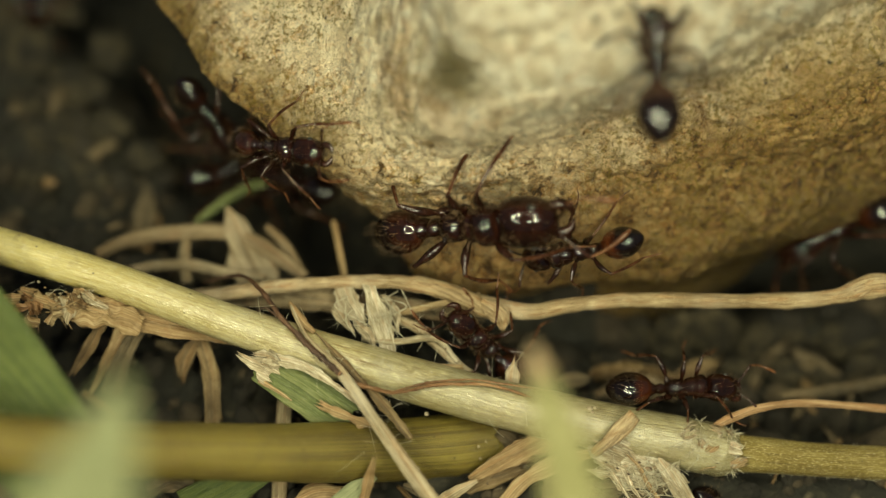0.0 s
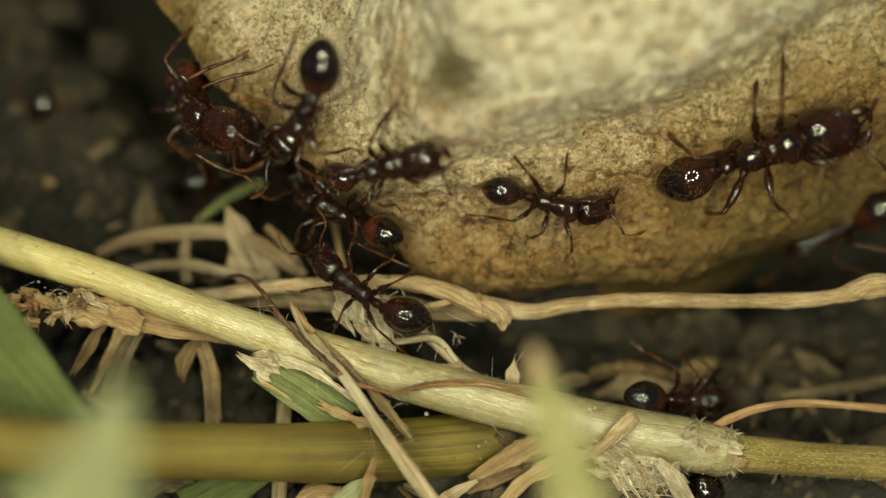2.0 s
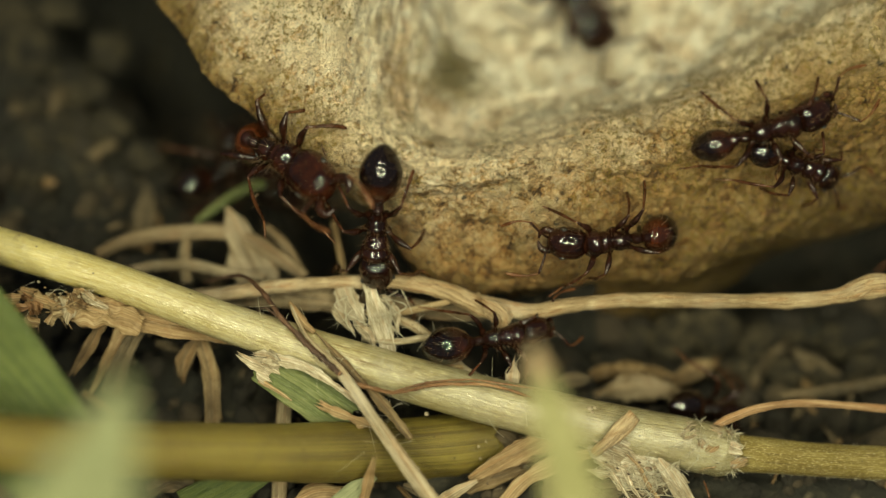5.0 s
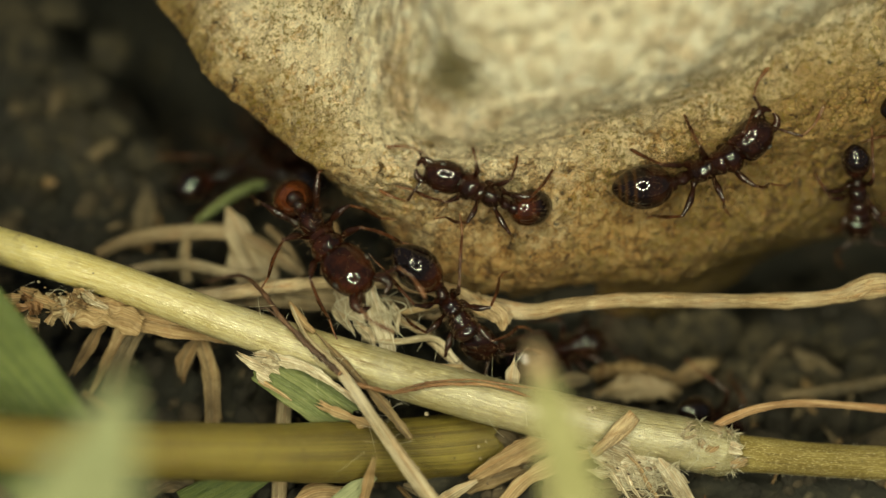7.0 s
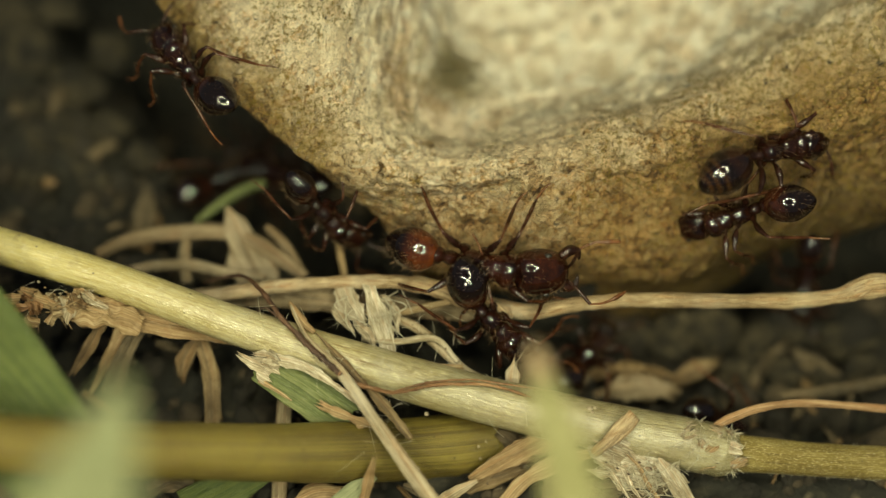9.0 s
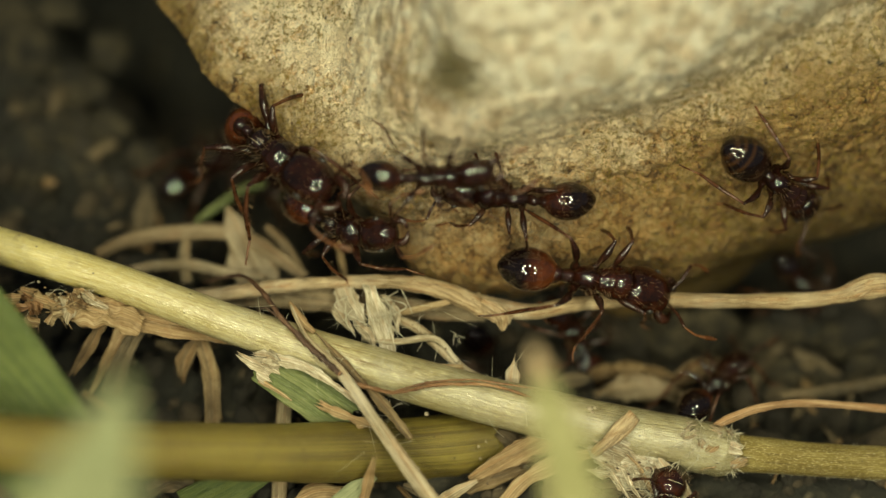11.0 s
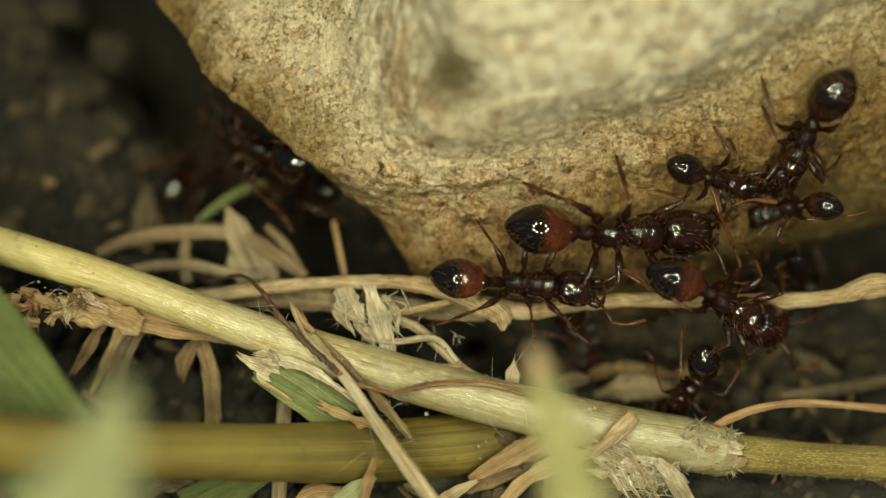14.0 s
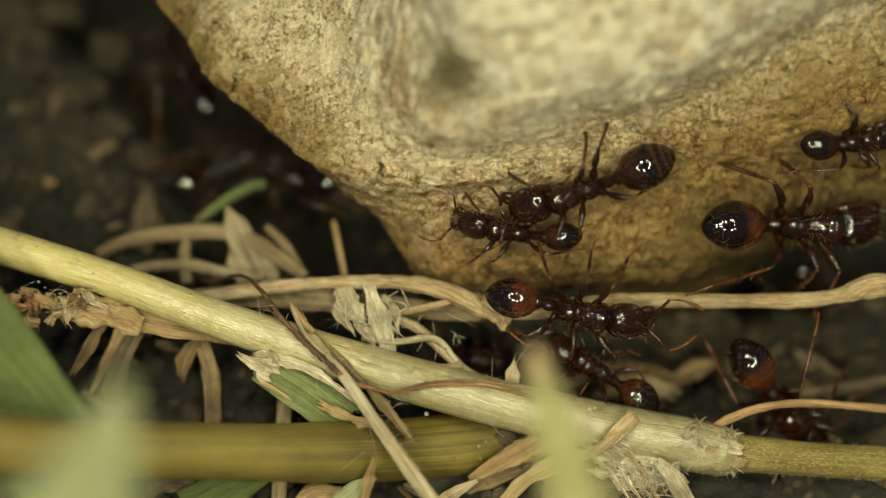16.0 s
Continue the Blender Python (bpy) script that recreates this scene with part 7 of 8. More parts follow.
    go(WALKER_N, 1.36, 0.893, [
        (0, 1.02, 4.15, 16.78, 80, 64, -17), (0.42, 1.02, 4.14, 16.77, 80, 64, -17), (0.84, 1.03, 4.13, 16.73, 80, 64, -18),
        (1.26, 1.05, 4.10, 16.67, 80, 65, -18), (1.68, 1.08, 4.06, 16.57, 79, 65, -19), (2.1, 1.12, 4.01, 16.45, 79, 65, -19),
        (2.52, 1.17, 3.95, 16.29, 74, 66, -20), (2.94, 1.23, 3.87, 16.10, 68, 66, -21), (3.36, 1.30, 3.77, 15.87, 63, 66, -21),
        (3.78, 1.39, 3.67, 15.61, 59, 66, -22), (4.2, 1.50, 3.54, 15.30, 57, 66, -22), (4.47, 1.76, 3.31, 14.78, 54, 65, -22),
        (4.75, 2.34, 2.85, 13.72, 54, 63, -20), (5.03, 3.08, 2.32, 12.36, 55, 60, -17), (5.3, 3.76, 1.90, 11.01, 58, 56, -14),
        (5.55, 4.46, 1.70, 9.33, 60, 49, -5), (5.8, 5.29, 1.58, 7.18, 43, 38, 8), (6.05, 6.02, 1.50, 5.31, 59, 28, 20),
        (6.3, 6.40, 1.47, 4.50, 58, 23, 25), (6.5, 6.45, 1.50, 4.60, 58, 23, 25), (6.75, 6.66, 1.63, 4.84, 51, 5, 20),
        (7, 6.98, 1.82, 5.20, 52, -19, 18), (7.25, 7.33, 2.05, 5.75, 48, -30, 22), (7.5, 7.73, 2.26, 6.24, 47, -36, 25),
        (7.75, 8.25, 2.42, 6.45, 45, -34, 24), (8, 8.64, 2.51, 6.54, 46, -30, 23), (8.25, 8.79, 2.47, 6.31, 47, -26, 20),
        (8.5, 8.88, 2.40, 5.94, 50, -20, 17), (9, 8.82, 2.30, 5.41, 59, 22, 31), (9.2, 9.44, 2.44, 5.10, 60, 26, 29),
        (9.46, 9.44, 2.41, 4.96, 61, 30, 26), (9.72, 9.42, 2.35, 4.82, 63, 34, 22), (9.99, 9.37, 2.27, 4.68, 63, 39, 18),
        (10.25, 9.31, 2.17, 4.56, 66, 43, 14), (10.51, 9.25, 2.08, 4.46, 67, 47, 10), (10.78, 9.19, 2.00, 4.38, 63, 51, 6),
        (11.04, 9.14, 1.95, 4.33, 64, 54, 3), (11.3, 9.11, 1.93, 4.31, 64, 56, 0), (11.5, 9.10, 1.93, 4.31, 64, 57, -1),
        (12, 9.23, 1.97, 4.36, 64, 54, 3), (12.25, 9.07, 1.96, 4.35, 67, 55, 2), (12.5, 8.75, 1.95, 4.35, 66, 57, -1),
        (12.62, 8.50, 1.93, 4.37, 48, 73, -37), (12.75, 8.22, 1.91, 4.43, -48, 70, -151), (13, 7.93, 2.07, 4.77, -49, 45, -162),
        (13.25, 8.39, 2.17, 4.77, -52, 50, -162), (13.5, 9.07, 2.27, 4.77, 121, 123, 19), (13.75, 9.45, 2.39, 5.16, -54, 65, -150),
        (14, 9.74, 2.54, 5.67, -46, 70, -138), (14.25, 10.03, 2.73, 5.93, -47, 68, -139), (14.5, 10.18, 2.91, 6.19, -49, 62, -142),
        (14.75, 10.09, 3.05, 6.62, -48, 33, -149), (15, 10.01, 3.12, 6.92, -51, 9, -156), (15.25, 8.66, 2.72, 6.68, -48, 10, -161),
        (15.5, 6.58, 2.05, 6.27, -51, 13, -164), (15.75, 4.86, 1.54, 5.59, -48, 14, -165), (16, 3.90, 1.29, 5.08, -47, 14, -166),
    ])
    go(BIG_RED, 1.52, 0.775, [
        (0, -10.98, 11.77, 6.10, 53, 75, -9), (0.25, -10.89, 11.62, 6.04, 23, 57, -41), (0.5, -10.66, 11.25, 5.89, 14, 25, -54),
        (0.75, -10.34, 10.76, 5.66, 13, -2, -60), (1, -9.99, 10.20, 5.37, 14, -16, -63), (1.25, -9.36, 8.96, 5.29, 14, 25, -54),
        (1.5, -8.57, 7.33, 5.28, 48, 74, -14), (1.75, -7.69, 5.54, 4.89, 41, 24, -51), (2, -6.94, 4.26, 4.67, 60, -21, -57),
        (2.25, -6.42, 3.82, 4.79, 54, -23, -52), (2.5, -6.12, 3.57, 4.97, 51, -27, -44), (2.75, -6.03, 3.74, 5.42, 47, -40, -25),
        (3, -6.00, 4.01, 5.77, 56, -51, -11), (3.25, -6.10, 4.13, 5.68, 50, -43, -21), (3.5, -6.21, 4.21, 5.57, 41, -33, -35),
        (3.75, -5.96, 3.89, 5.48, 35, -29, -41), (4, -5.55, 3.44, 5.35, 32, -27, -43), (4.2, -5.30, 3.26, 5.30, 32, -27, -43),
        (4.46, -5.07, 3.04, 5.16, 32, -26, -43), (4.72, -4.86, 2.82, 5.00, 31, -25, -43), (4.99, -4.66, 2.59, 4.82, 29, -24, -44),
        (5.25, -4.48, 2.37, 4.64, 28, -22, -45), (5.51, -4.33, 2.16, 4.47, 55, -21, -46), (5.78, -4.17, 1.94, 4.29, 31, -19, -48),
        (6.04, -4.03, 1.73, 4.14, 45, -18, -50), (6.3, -3.89, 1.53, 4.02, 55, -17, -51), (6.5, -3.80, 1.40, 3.94, 48, -18, -53),
        (6.75, -3.69, 1.05, 3.92, 50, -11, -56), (7, -3.54, 0.73, 4.00, 14, -4, -59), (7.25, -3.19, 0.64, 4.08, 49, -9, -55),
        (7.5, -2.70, 0.56, 4.14, 23, -16, -47), (7.75, -2.13, 0.35, 4.11, 27, 11, -21), (8, -1.55, 0.17, 4.05, 37, 37, 9),
        (8.25, -1.02, 0.12, 4.04, 31, 18, 2), (8.5, -0.47, 0.07, 4.04, 51, 3, -4), (8.75, 0.18, -0.13, 3.93, 46, 4, -7),
        (9, 0.83, -0.29, 3.83, 49, 6, -10), (9.2, 1.30, 0.04, 4.02, 48, 3, -8), (9.46, 1.77, 0.01, 4.00, 48, 4, -7),
        (9.72, 2.20, -0.07, 3.92, 51, 6, -6), (9.99, 2.63, -0.17, 3.82, 50, 10, -4), (10.25, 3.00, -0.29, 3.70, 31, 14, -1),
        (10.51, 3.34, -0.41, 3.58, 50, 19, 1), (10.78, 3.66, -0.52, 3.47, 30, 22, 4), (11.04, 3.92, -0.60, 3.40, 23, 25, 5),
        (11.3, 4.15, -0.62, 3.37, 23, 26, 6), (11.5, 4.28, -0.62, 3.37, 18, 25, 6), (11.75, 4.65, -0.60, 3.33, 18, 23, 6),
        (12, 5.11, -0.56, 3.30, 13, 23, 6), (12.25, 5.47, -0.36, 3.41, 21, 23, 9), (12.5, 5.83, -0.17, 3.52, 55, 24, 12),
        (12.75, 6.28, -0.27, 3.31, 20, 29, 9), (13, 6.73, -0.40, 3.03, 11, 34, 4), (13.25, 7.15, -0.48, 2.91, 5, 8, -18),
        (13.5, 7.43, -0.57, 2.85, 40, -23, -40), (13.75, 7.52, -0.84, 2.98, 25, 13, -23), (14, 7.59, -1.12, 3.11, 39, 44, -5),
        (14.25, 8.01, -1.19, 2.80, 15, 45, -9), (14.5, 8.53, -1.21, 2.37, 24, 46, -14), (14.75, 8.85, -1.24, 2.09, 39, 47, -18),
        (15, 9.12, -1.32, 1.81, 38, 47, -22), (15.25, 9.44, -1.83, 1.30, 26, 45, -23), (15.5, 9.64, -2.39, 0.73, 35, 44, -24),
        (15.75, 9.57, -2.56, 0.15, 43, 50, -27), (16, 9.48, -2.61, -0.21, 54, 57, -30),
    ], ((0, 80), (5, 80), (7.0, 74), (7.6, 52), (8.2, 26), (9, 26), (13, 24), (16, 24)))
    go(WALKER_V, 1.72, 0.781, [
        (0, -8.26, 10.61, 7.73, 90, 71, 7), (0.92, -8.26, 10.60, 7.73, 90, 71, 7), (1.84, -8.26, 10.56, 7.72, 90, 71, 7),
        (2.76, -8.26, 10.51, 7.71, 89, 71, 7), (3.68, -8.25, 10.42, 7.69, 88, 71, 6), (4.6, -8.25, 10.29, 7.66, 88, 71, 6),
        (5.52, -8.24, 10.12, 7.62, 88, 71, 6), (6.44, -8.23, 9.90, 7.57, 87, 71, 6), (7.36, -8.22, 9.63, 7.50, 84, 71, 5),
        (8.28, -8.21, 9.31, 7.43, 84, 71, 5), (9.2, -8.19, 8.92, 7.33, 86, 71, 4), (9.48, -7.96, 8.31, 7.24, 45, 55, -31),
        (9.75, -7.45, 7.13, 7.06, 29, 24, -48), (10.02, -6.83, 5.83, 6.78, 29, -3, -56), (10.3, -6.26, 4.73, 6.37, 18, -18, -60),
        (10.55, -5.76, 3.94, 5.91, 20, -19, -58), (10.8, -5.20, 3.13, 5.43, 22, -19, -54), (11.05, -4.67, 2.41, 5.00, 25, -20, -50),
        (11.3, -4.24, 1.89, 4.69, 55, -21, -47), (11.5, -4.00, 1.55, 4.73, 37, -23, -46), (11.75, -3.22, 1.00, 4.71, 44, -20, -44),
        (12, -2.13, 0.57, 4.61, 26, -14, -40), (12.25, -0.95, 0.43, 4.50, 28, -4, -25), (12.5, 0.25, 0.33, 4.43, 48, 3, -10),
        (12.75, 1.31, 0.22, 4.36, 46, 4, -8), (13, 2.27, 0.16, 4.32, 46, 5, -6), (13.25, 3.21, 0.21, 4.21, 46, 8, -3),
        (13.5, 3.93, 0.29, 4.08, 48, 10, -1), (13.75, 4.27, 0.38, 4.11, 48, 10, 2), (14, 4.56, 0.47, 4.13, 46, 9, 5),
        (14.25, 4.99, 0.51, 4.01, 48, 10, 5), (14.5, 5.49, 0.54, 3.80, 49, 12, 5), (14.75, 6.07, 0.51, 3.45, 48, 16, 3),
        (15, 6.63, 0.48, 3.21, 52, 22, 3), (15.25, 7.03, 0.54, 3.27, 56, 26, 9), (15.5, 7.49, 0.66, 3.38, 35, 29, 15),
        (15.75, 8.72, 0.92, 3.41, 34, 25, 14), (16, 9.65, 1.11, 3.40, 34, 22, 12),
    ], ((0, 70), (11.4, 70), (12, 36), (12.4, 10), (16, 8)))
    go(WALKER_W, 1.36, 0.8, [
        (0, -8.26, 13.35, 9.33, 85, 70, 10), (0.92, -8.26, 13.34, 9.33, 85, 70, 10), (1.84, -8.26, 13.31, 9.32, 85, 70, 10),
        (2.76, -8.26, 13.25, 9.31, 86, 70, 10), (3.68, -8.26, 13.17, 9.29, 87, 70, 10), (4.6, -8.25, 13.04, 9.26, 86, 70, 10),
        (5.52, -8.25, 12.87, 9.22, 85, 70, 10), (6.44, -8.24, 12.65, 9.17, 84, 70, 9), (7.36, -8.23, 12.37, 9.10, 84, 70, 9),
        (8.28, -8.21, 12.04, 9.02, 84, 70, 8), (9.2, -8.20, 11.64, 8.92, 91, 70, 8), (9.44, -7.93, 10.79, 8.66, 57, 61, -21),
        (9.68, -7.27, 8.90, 8.04, 37, 37, -42), (9.92, -6.40, 6.57, 7.25, 29, 14, -50), (10.16, -5.49, 4.38, 6.44, 28, -6, -55),
        (10.4, -4.69, 2.85, 5.75, 19, -16, -57), (10.62, -4.05, 1.99, 5.11, 22, -18, -53), (10.85, -3.36, 1.27, 4.35, 43, -22, -46),
        (11.08, -2.65, 0.71, 3.69, 55, -27, -38), (11.3, -1.95, 0.35, 3.33, 38, -31, -32), (11.5, -1.29, 0.07, 3.40, 37, -36, -31),
        (11.75, -0.71, 0.14, 3.42, 32, -19, -17), (12, -0.19, 0.20, 3.44, 48, -3, -7), (12.25, 0.52, 0.10, 3.37, 48, -2, -6),
        (12.5, 1.06, -0.10, 3.26, 50, -0, -6), (12.75, 1.24, -0.42, 3.18, 22, 2, -6), (13, 1.37, -0.67, 3.15, 9, 5, -6),
        (13.5, 1.64, -0.71, 3.13, 8, 6, -7), (14, 1.99, -0.72, 3.35, 19, 2, -3), (14.5, 2.19, -0.64, 3.40, 30, -0, 1),
        (14.75, 2.45, -0.69, 3.37, 26, -0, 0), (15, 2.73, -0.80, 3.30, 21, 0, -0), (15.25, 2.92, -0.99, 3.20, 50, 2, -3),
        (15.5, 3.09, -1.17, 3.09, 29, 4, -7), (16, 3.43, -1.26, 2.95, 48, 7, -12),
    ])
    go(WALKER_P, 1.25, 0.837, [
        (0, 18.23, 3.40, -1.34, -26, 33, 151), (0.7, 18.23, 3.40, -1.34, -26, 33, 151), (1.4, 18.22, 3.41, -1.34, -26, 33, 151),
        (2.1, 18.20, 3.42, -1.35, -26, 33, 151), (2.8, 18.16, 3.44, -1.36, -27, 34, 150), (3.5, 18.11, 3.47, -1.36, -27, 34, 149),
        (4.2, 18.04, 3.50, -1.36, -27, 34, 148), (4.9, 17.95, 3.54, -1.36, -25, 34, 147), (5.6, 17.83, 3.58, -1.35, -23, 34, 146),
        (6.3, 17.68, 3.63, -1.34, -21, 33, 145), (7, 17.50, 3.68, -1.31, -18, 33, 145), (7.25, 16.91, 3.55, -0.87, -16, 19, 156),
        (7.5, 15.63, 3.21, 0.16, -13, -5, 171), (7.75, 14.13, 2.81, 1.38, -12, -25, -176), (8, 12.83, 2.48, 2.43, -42, -36, -168),
        (8.25, 11.80, 2.27, 3.37, -45, -39, -169), (8.5, 10.78, 2.11, 3.99, -59, -41, -170), (8.75, 9.55, 1.69, 3.89, -44, -7, -177),
        (9, 8.16, 1.29, 3.74, -48, 38, 178), (9.2, 6.90, 1.21, 3.88, -59, 39, 164), (9.46, 5.87, 1.15, 4.02, -60, 35, 162),
        (9.72, 5.02, 1.11, 4.16, -58, 28, 164), (9.99, 4.26, 1.10, 4.30, -52, 20, 166), (10.25, 3.63, 1.10, 4.43, -47, 12, 169),
        (10.51, 3.04, 1.12, 4.57, -46, 4, 172), (10.78, 2.45, 1.13, 4.72, -45, -4, 175), (11.04, 1.86, 1.14, 4.88, -52, -9, 177),
        (11.3, 1.21, 1.13, 5.05, -52, -13, 180), (11.5, 0.68, 1.12, 5.22, -51, -15, -179), (11.75, 0.47, 1.14, 5.63, -52, -11, -178),
        (12, 0.30, 1.15, 6.18, -51, -5, -179), (12.25, 0.00, 1.04, 6.96, -52, 4, 169), (12.5, -0.41, 1.01, 7.51, -55, 12, 158),
        (12.75, -1.06, 1.44, 7.17, -55, 14, 160), (13, -1.86, 1.89, 6.62, -51, 17, 163), (13.25, -2.59, 1.75, 6.21, -47, 30, 164),
        (13.5, -3.34, 1.64, 5.76, -45, 41, 161), (13.75, -4.27, 2.70, 4.32, -39, 33, 149), (14, -5.19, 3.99, 2.79, -60, 25, 134),
        (14.25, -5.87, 4.78, 2.50, -52, 23, 126), (14.5, -6.47, 5.66, 2.37, -19, 21, 121), (14.75, -7.17, 6.90, 1.96, -16, 20, 118),
        (15, -7.63, 7.81, 1.53, -14, 19, 116), (16, -7.87, 8.19, 0.59, -14, 18, 117),
    ])
    go(WALKER_Q, 1.10, 0.763, [
        (0, -3.4, 8.2, -3.2, 60, 40, -60), (6.3, -3.6, 7.9, -2.9, 60, 40, -60), (7.1, -4.9, 6.3, -0.7, 75, 60, -25), (7.5, -5.35, 5.49, 0.19, 83, 67, -7), (7.75, -5.12, 4.91, 0.77, 78, 66, -7),
        (8, -4.65, 3.77, 1.78, 78, 62, -8), (8.25, -4.15, 2.62, 2.77, 69, 58, -8), (8.5, -3.76, 1.97, 3.24, 70, 56, -8),
        (8.75, -3.49, 1.73, 3.27, 68, 58, -10), (9, -3.29, 1.62, 3.28, 71, 60, -12), (9.2, -3.21, 1.62, 3.28, 75, 59, -12),
        (9.45, -3.02, 1.57, 3.41, 42, 58, -8), (9.7, -2.73, 1.45, 3.74, 44, 54, 0), (9.95, -2.39, 1.30, 4.18, 44, 49, 9),
        (10.2, -2.01, 1.15, 4.62, 44, 45, 15), (10.48, -1.52, 1.02, 5.18, 66, 31, 10), (10.75, -0.96, 0.91, 5.83, 52, 7, 1),
        (11.02, -0.33, 0.79, 6.50, 52, -15, -6), (11.3, 0.39, 0.63, 7.11, 60, -26, -12), (11.5, 1.05, 0.49, 7.46, 36, -25, -16),
        (11.75, 1.90, 0.96, 6.45, 32, -2, -3), (12, 2.74, 1.44, 5.29, 54, 20, 10), (12.25, 3.53, 1.44, 5.09, 50, 17, 6),
        (12.5, 4.27, 1.41, 4.93, 52, 14, 2), (12.75, 4.97, 1.40, 4.73, 52, 16, 0), (13, 5.64, 1.42, 4.55, 52, 18, -1),
        (13.25, 6.35, 1.55, 4.41, 54, 26, 2), (13.5, 6.93, 1.68, 4.36, 57, 34, 7), (13.75, 7.28, 1.79, 4.43, 58, 35, 7),
        (14, 7.54, 1.92, 4.50, 60, 37, 8), (14.25, 7.74, 2.04, 4.55, 60, 37, 9), (14.5, 7.92, 2.12, 4.56, 62, 38, 10),
        (14.75, 8.12, 2.03, 4.35, 61, 38, 8), (15, 8.36, 1.92, 4.15, 55, 37, 4), (15.25, 8.65, 2.09, 4.41, 60, 31, 8),
        (15.5, 9.10, 2.39, 4.73, 57, 25, 16), (15.75, 10.30, 2.74, 4.78, 59, 23, 23), (16, 11.23, 2.97, 4.75, 59, 24, 27),
    ])
    go(WALKER_R1, 1.10, 0.837, [
        (0, -6.25, 5.44, -0.53, 36, 27, 43), (4, -6.45, 5.37, -0.56, 46, 27, 42), (7, -6.49, 5.31, -0.59, 34, 23, 42),
        (8.5, -6.49, 5.19, -0.66, 33, 21, 44), (8.78, -6.50, 5.20, -0.66, 33, 21, 44), (9.06, -6.54, 5.22, -0.65, 33, 21, 44),
        (9.34, -6.60, 5.25, -0.63, 33, 21, 45), (9.62, -6.68, 5.28, -0.61, 27, 22, 45), (9.9, -6.76, 5.32, -0.59, 18, 22, 45),
        (10.18, -6.84, 5.36, -0.57, 7, 23, 45), (10.46, -6.93, 5.39, -0.55, 6, 23, 46), (10.74, -7.00, 5.42, -0.53, 4, 23, 46),
        (11.02, -7.06, 5.44, -0.52, 1, 24, 46), (11.3, -7.10, 5.45, -0.52, 11, 24, 46), (13, -7.22, 5.35, -0.57, 13, 24, 49),
        (14.5, -7.05, 5.35, -0.57, 15, 24, 49), (15, -6.74, 5.34, -0.58, 11, 26, 45), (16, -6.73, 5.36, -0.57, 14, 27, 45),
    ])
    go(WALKER_R2, 1.10, 0.837, [
        (0, -4.48, 4.55, 0.11, -32, 30, 141), (6.3, -4.78, 5.26, -0.63, -60, 32, 141), (6.87, -4.76, 5.24, -0.61, -60, 32, 141),
        (7.44, -4.73, 5.18, -0.55, -59, 32, 141), (8.01, -4.68, 5.10, -0.47, -60, 32, 141), (8.58, -4.62, 5.01, -0.37, -33, 32, 140),
        (9.15, -4.55, 4.90, -0.26, -33, 31, 140), (9.72, -4.48, 4.80, -0.15, -32, 31, 140), (10.29, -4.42, 4.70, -0.05, -32, 31, 140),
        (10.86, -4.37, 4.62, 0.04, -33, 31, 140), (11.43, -4.34, 4.57, 0.09, -34, 31, 140), (12, -4.33, 4.55, 0.11, -34, 31, 140),
        (16, -4.35, 4.64, 0.16, -33, 35, 145),
    ])
    go(WALKER_X, 1.12, 0.95, [
        (0, 7.78, -5.75, -2.00, 9, 66, -29), (0.25, 7.78, -5.69, -1.96, 2, 66, -29), (0.5, 7.78, -5.54, -1.87, 25, 66, -29),
        (0.75, 7.78, -5.38, -1.78, 28, 66, -30), (1, 7.78, -5.31, -1.74, 29, 66, -30), (2, 7.72, -5.53, -1.86, 26, 67, -31),
        (2.25, 7.70, -5.59, -1.91, -5, 67, -31), (2.5, 7.69, -5.67, -1.95, 19, 67, -31), (2.75, 7.68, -5.75, -2.00, 8, 67, -31),
        (3, 7.67, -5.83, -2.04, 10, 66, -30), (3.25, 7.66, -5.90, -2.08, 19, 66, -30), (3.5, 7.65, -5.97, -2.12, 21, 66, -30),
        (3.75, 7.64, -6.01, -2.14, 22, 66, -29), (4, 7.62, -6.03, -2.15, 22, 66, -29), (4.5, 7.52, -6.30, -1.91, 22, 64, -34),
        (5, 7.36, -6.73, -1.45, 21, 58, -43), (5.5, 7.17, -7.19, -0.93, 18, 50, -52), (6, 7.01, -7.41, -0.69, 14, 40, -60),
        (6.5, 6.84, -7.51, -0.47, 1, 30, -67), (7, 6.67, -7.61, -0.25, -1, 18, -72), (7.5, 6.51, -7.70, -0.05, -3, 5, -78),
        (8, 6.37, -7.77, 0.13, -10, -6, -82), (8.5, 6.26, -7.82, 0.25, -12, -15, -86), (9, 6.19, -7.84, 0.29, -14, -19, -88),
        (9.26, 6.16, -7.81, 0.30, -14, -19, -89), (9.51, 6.13, -7.75, 0.33, -15, -19, -90), (9.77, 6.11, -7.66, 0.37, -15, -19, -90),
        (10.02, 6.08, -7.44, 0.49, -15, -19, -91), (10.28, 6.06, -7.19, 0.62, -15, -18, -92), (10.53, 6.04, -6.96, 0.75, -16, -18, -93),
        (10.79, 6.03, -6.73, 0.88, -17, -18, -94), (11.04, 6.02, -6.54, 0.97, -20, -18, -95), (11.3, 6.02, -6.38, 1.07, -20, -18, -96),
        (11.5, 6.02, -6.45, 1.12, -16, -18, -97), (11.75, 5.94, -7.45, 0.79, -16, 30, -95), (12, 5.87, -7.98, 0.65, 1, 71, -90),
        (16, 5.87, -7.98, 0.65, 1, 71, -90),
    ])
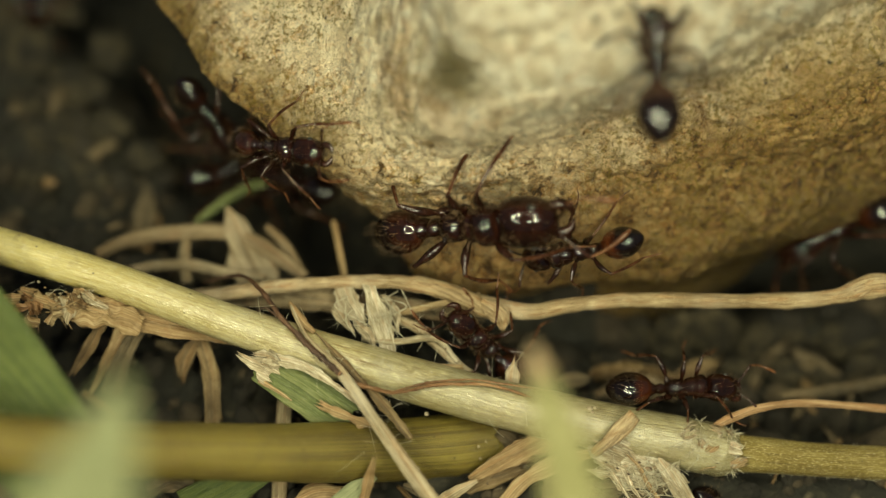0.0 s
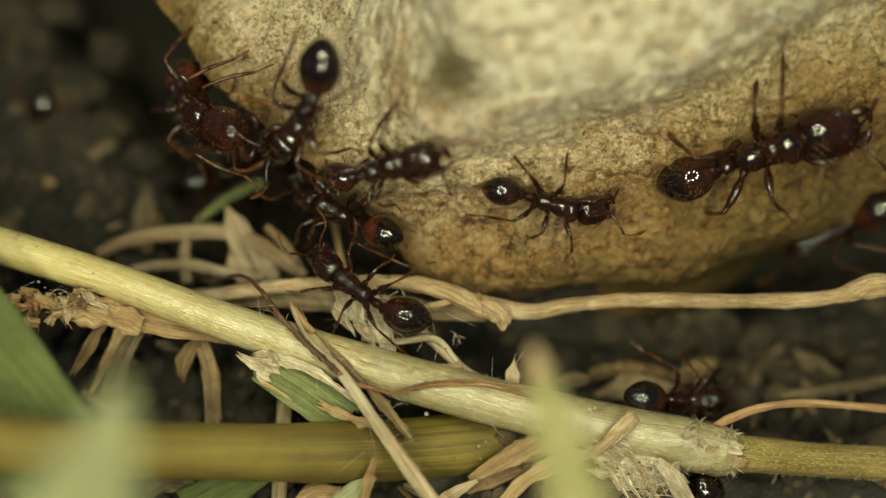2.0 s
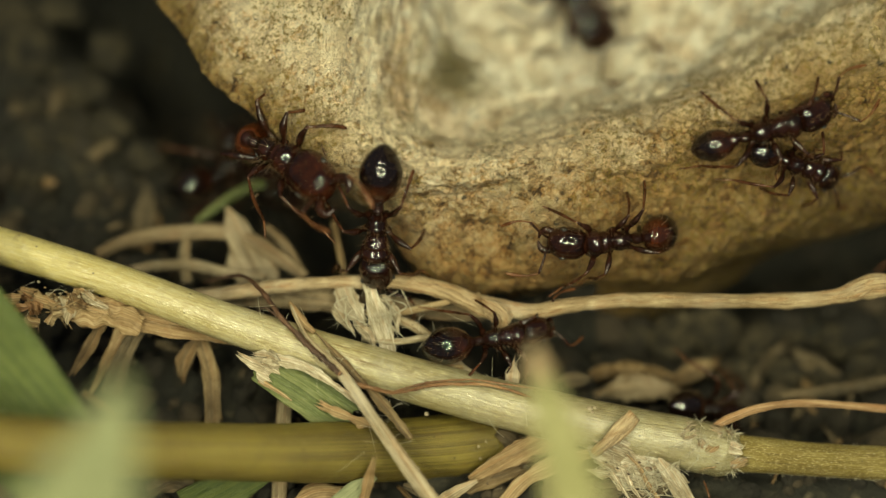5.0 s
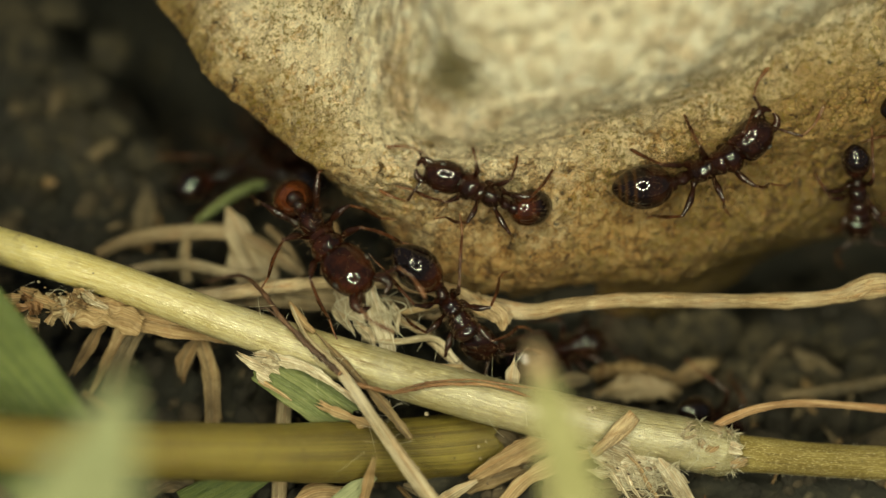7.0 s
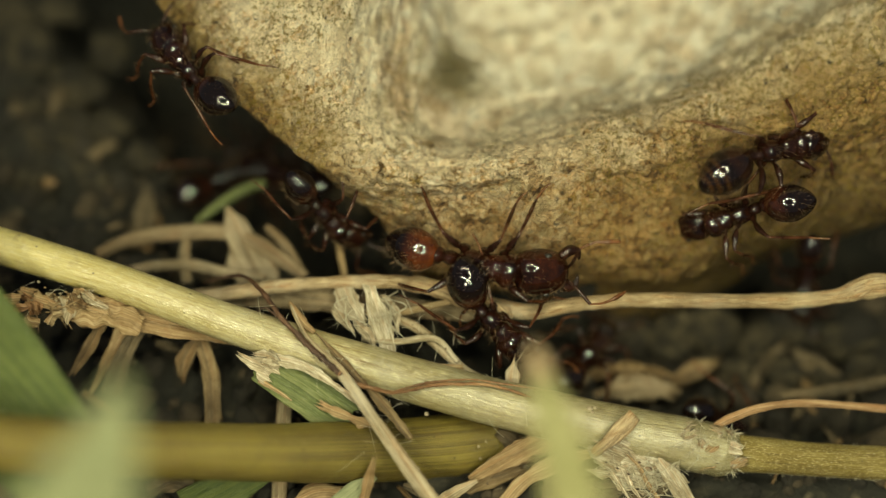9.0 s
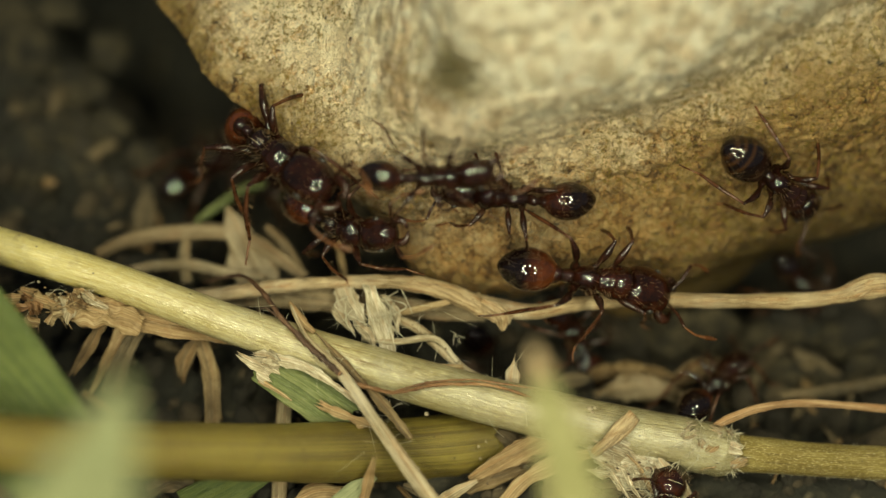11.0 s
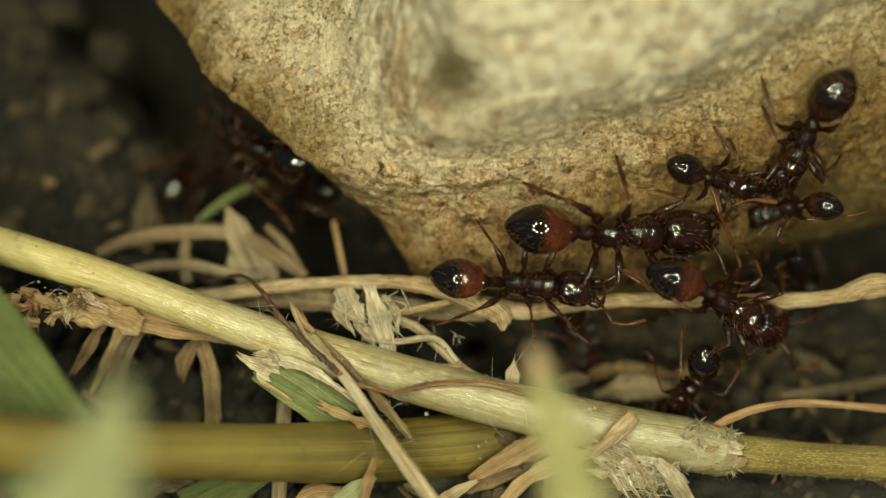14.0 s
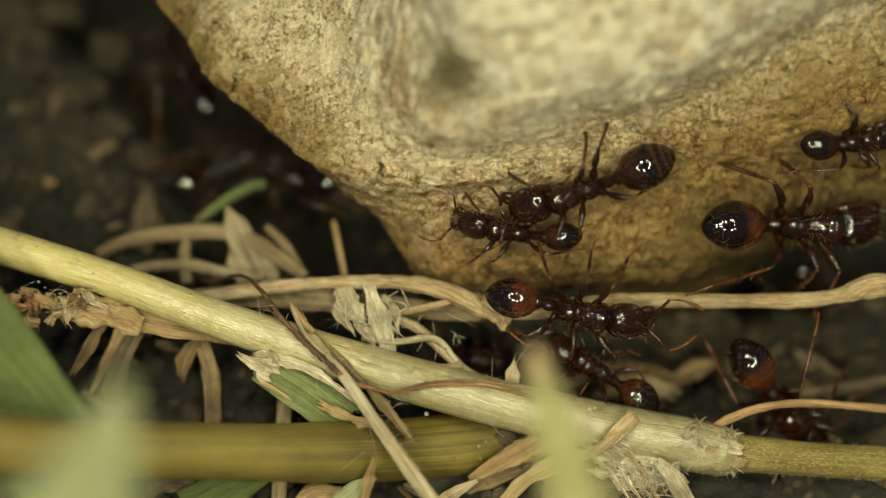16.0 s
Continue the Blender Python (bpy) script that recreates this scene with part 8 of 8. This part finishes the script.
    go(WALKER_Y, 1.05, 0.744, [
        (0, 17.94, 2.20, -1.81, -17, 40, 152), (1.15, 17.93, 2.21, -1.81, -16, 40, 152), (2.3, 17.90, 2.21, -1.80, -16, 40, 152),
        (3.45, 17.84, 2.23, -1.79, -16, 39, 152), (4.6, 17.75, 2.25, -1.78, -16, 39, 152), (5.75, 17.62, 2.28, -1.76, -15, 39, 151),
        (6.9, 17.45, 2.32, -1.73, -15, 38, 151), (8.05, 17.23, 2.36, -1.70, -16, 38, 150), (9.2, 16.96, 2.42, -1.66, -18, 37, 150),
        (10.35, 16.63, 2.48, -1.62, -19, 37, 149), (11.5, 16.24, 2.55, -1.56, -20, 36, 148), (11.75, 15.78, 2.49, -1.38, -22, 35, 148),
        (12, 14.77, 2.30, -0.92, -20, 35, 147), (12.25, 13.48, 2.02, -0.28, -38, 34, 147), (12.5, 12.19, 1.73, 0.46, -38, 33, 146),
        (12.75, 11.13, 1.46, 1.18, -16, 33, 146), (13, 10.54, 1.27, 1.81, -5, 32, 146), (13.25, 10.31, 1.29, 2.50, -32, -6, 172),
        (13.5, 10.13, 1.40, 3.11, -41, -37, -163), (13.75, 9.86, 1.47, 3.46, -30, 1, -177), (14, 9.55, 1.50, 3.67, -42, 46, 163),
        (14.25, 9.15, 1.47, 3.78, 117, 135, -16), (14.5, 8.66, 1.43, 3.86, -53, 42, 166), (14.75, 8.09, 1.13, 3.81, -51, 37, 171),
        (15, 7.35, 0.74, 3.71, -50, 28, 178), (15.25, 6.22, 0.48, 3.69, -47, 11, -175), (15.5, 4.86, 0.33, 3.73, -50, -3, -173),
        (15.75, 3.13, 0.40, 3.91, -46, -3, 178), (16, 2.06, 0.49, 4.05, -44, -3, 172),
    ])
    go(WALKER_AB, 1.05, 0.837, [
        (0, -12.35, 10.76, 1.51, -39, 68, -129), (0.25, -12.36, 10.52, 1.38, -40, 67, -130), (0.5, -12.40, 9.94, 1.04, -41, 66, -133),
        (0.75, -12.43, 9.20, 0.62, -42, 65, -136), (1, -12.44, 8.51, 0.21, -48, 65, -136), (1.25, -12.37, 7.77, -0.21, -43, 65, -133),
        (1.5, -12.31, 7.18, -0.55, -34, 65, -130), (1.75, -12.35, 6.94, -0.69, -15, 65, -131), (2, -12.44, 6.73, -0.81, -23, 64, -133),
        (2.25, -12.58, 6.44, -0.98, -39, 63, -138), (2.5, -12.74, 6.08, -1.19, -32, 63, -141), (2.75, -12.86, 5.49, -1.41, -10, 64, -137),
        (3, -12.92, 4.99, -1.59, -26, 63, -133), (3.5, -12.94, 4.69, -1.76, -40, 61, -137), (4, -13.16, 4.62, -1.80, -46, 61, -147),
        (4.25, -13.34, 4.54, -1.83, -46, 60, -149), (4.5, -13.59, 4.42, -1.86, -47, 59, -150), (4.75, -13.89, 4.28, -1.89, -47, 57, -152),
        (5, -14.20, 4.12, -1.91, -46, 56, -153), (5.25, -14.49, 3.97, -1.93, -46, 55, -153), (5.5, -14.74, 3.84, -1.95, -21, 54, -154),
        (5.75, -14.90, 3.76, -1.96, -46, 53, -154), (6, -14.97, 3.72, -1.97, -46, 53, -154), (16, -14.97, 3.72, -1.97, -46, 53, -154),
    ])


motions()
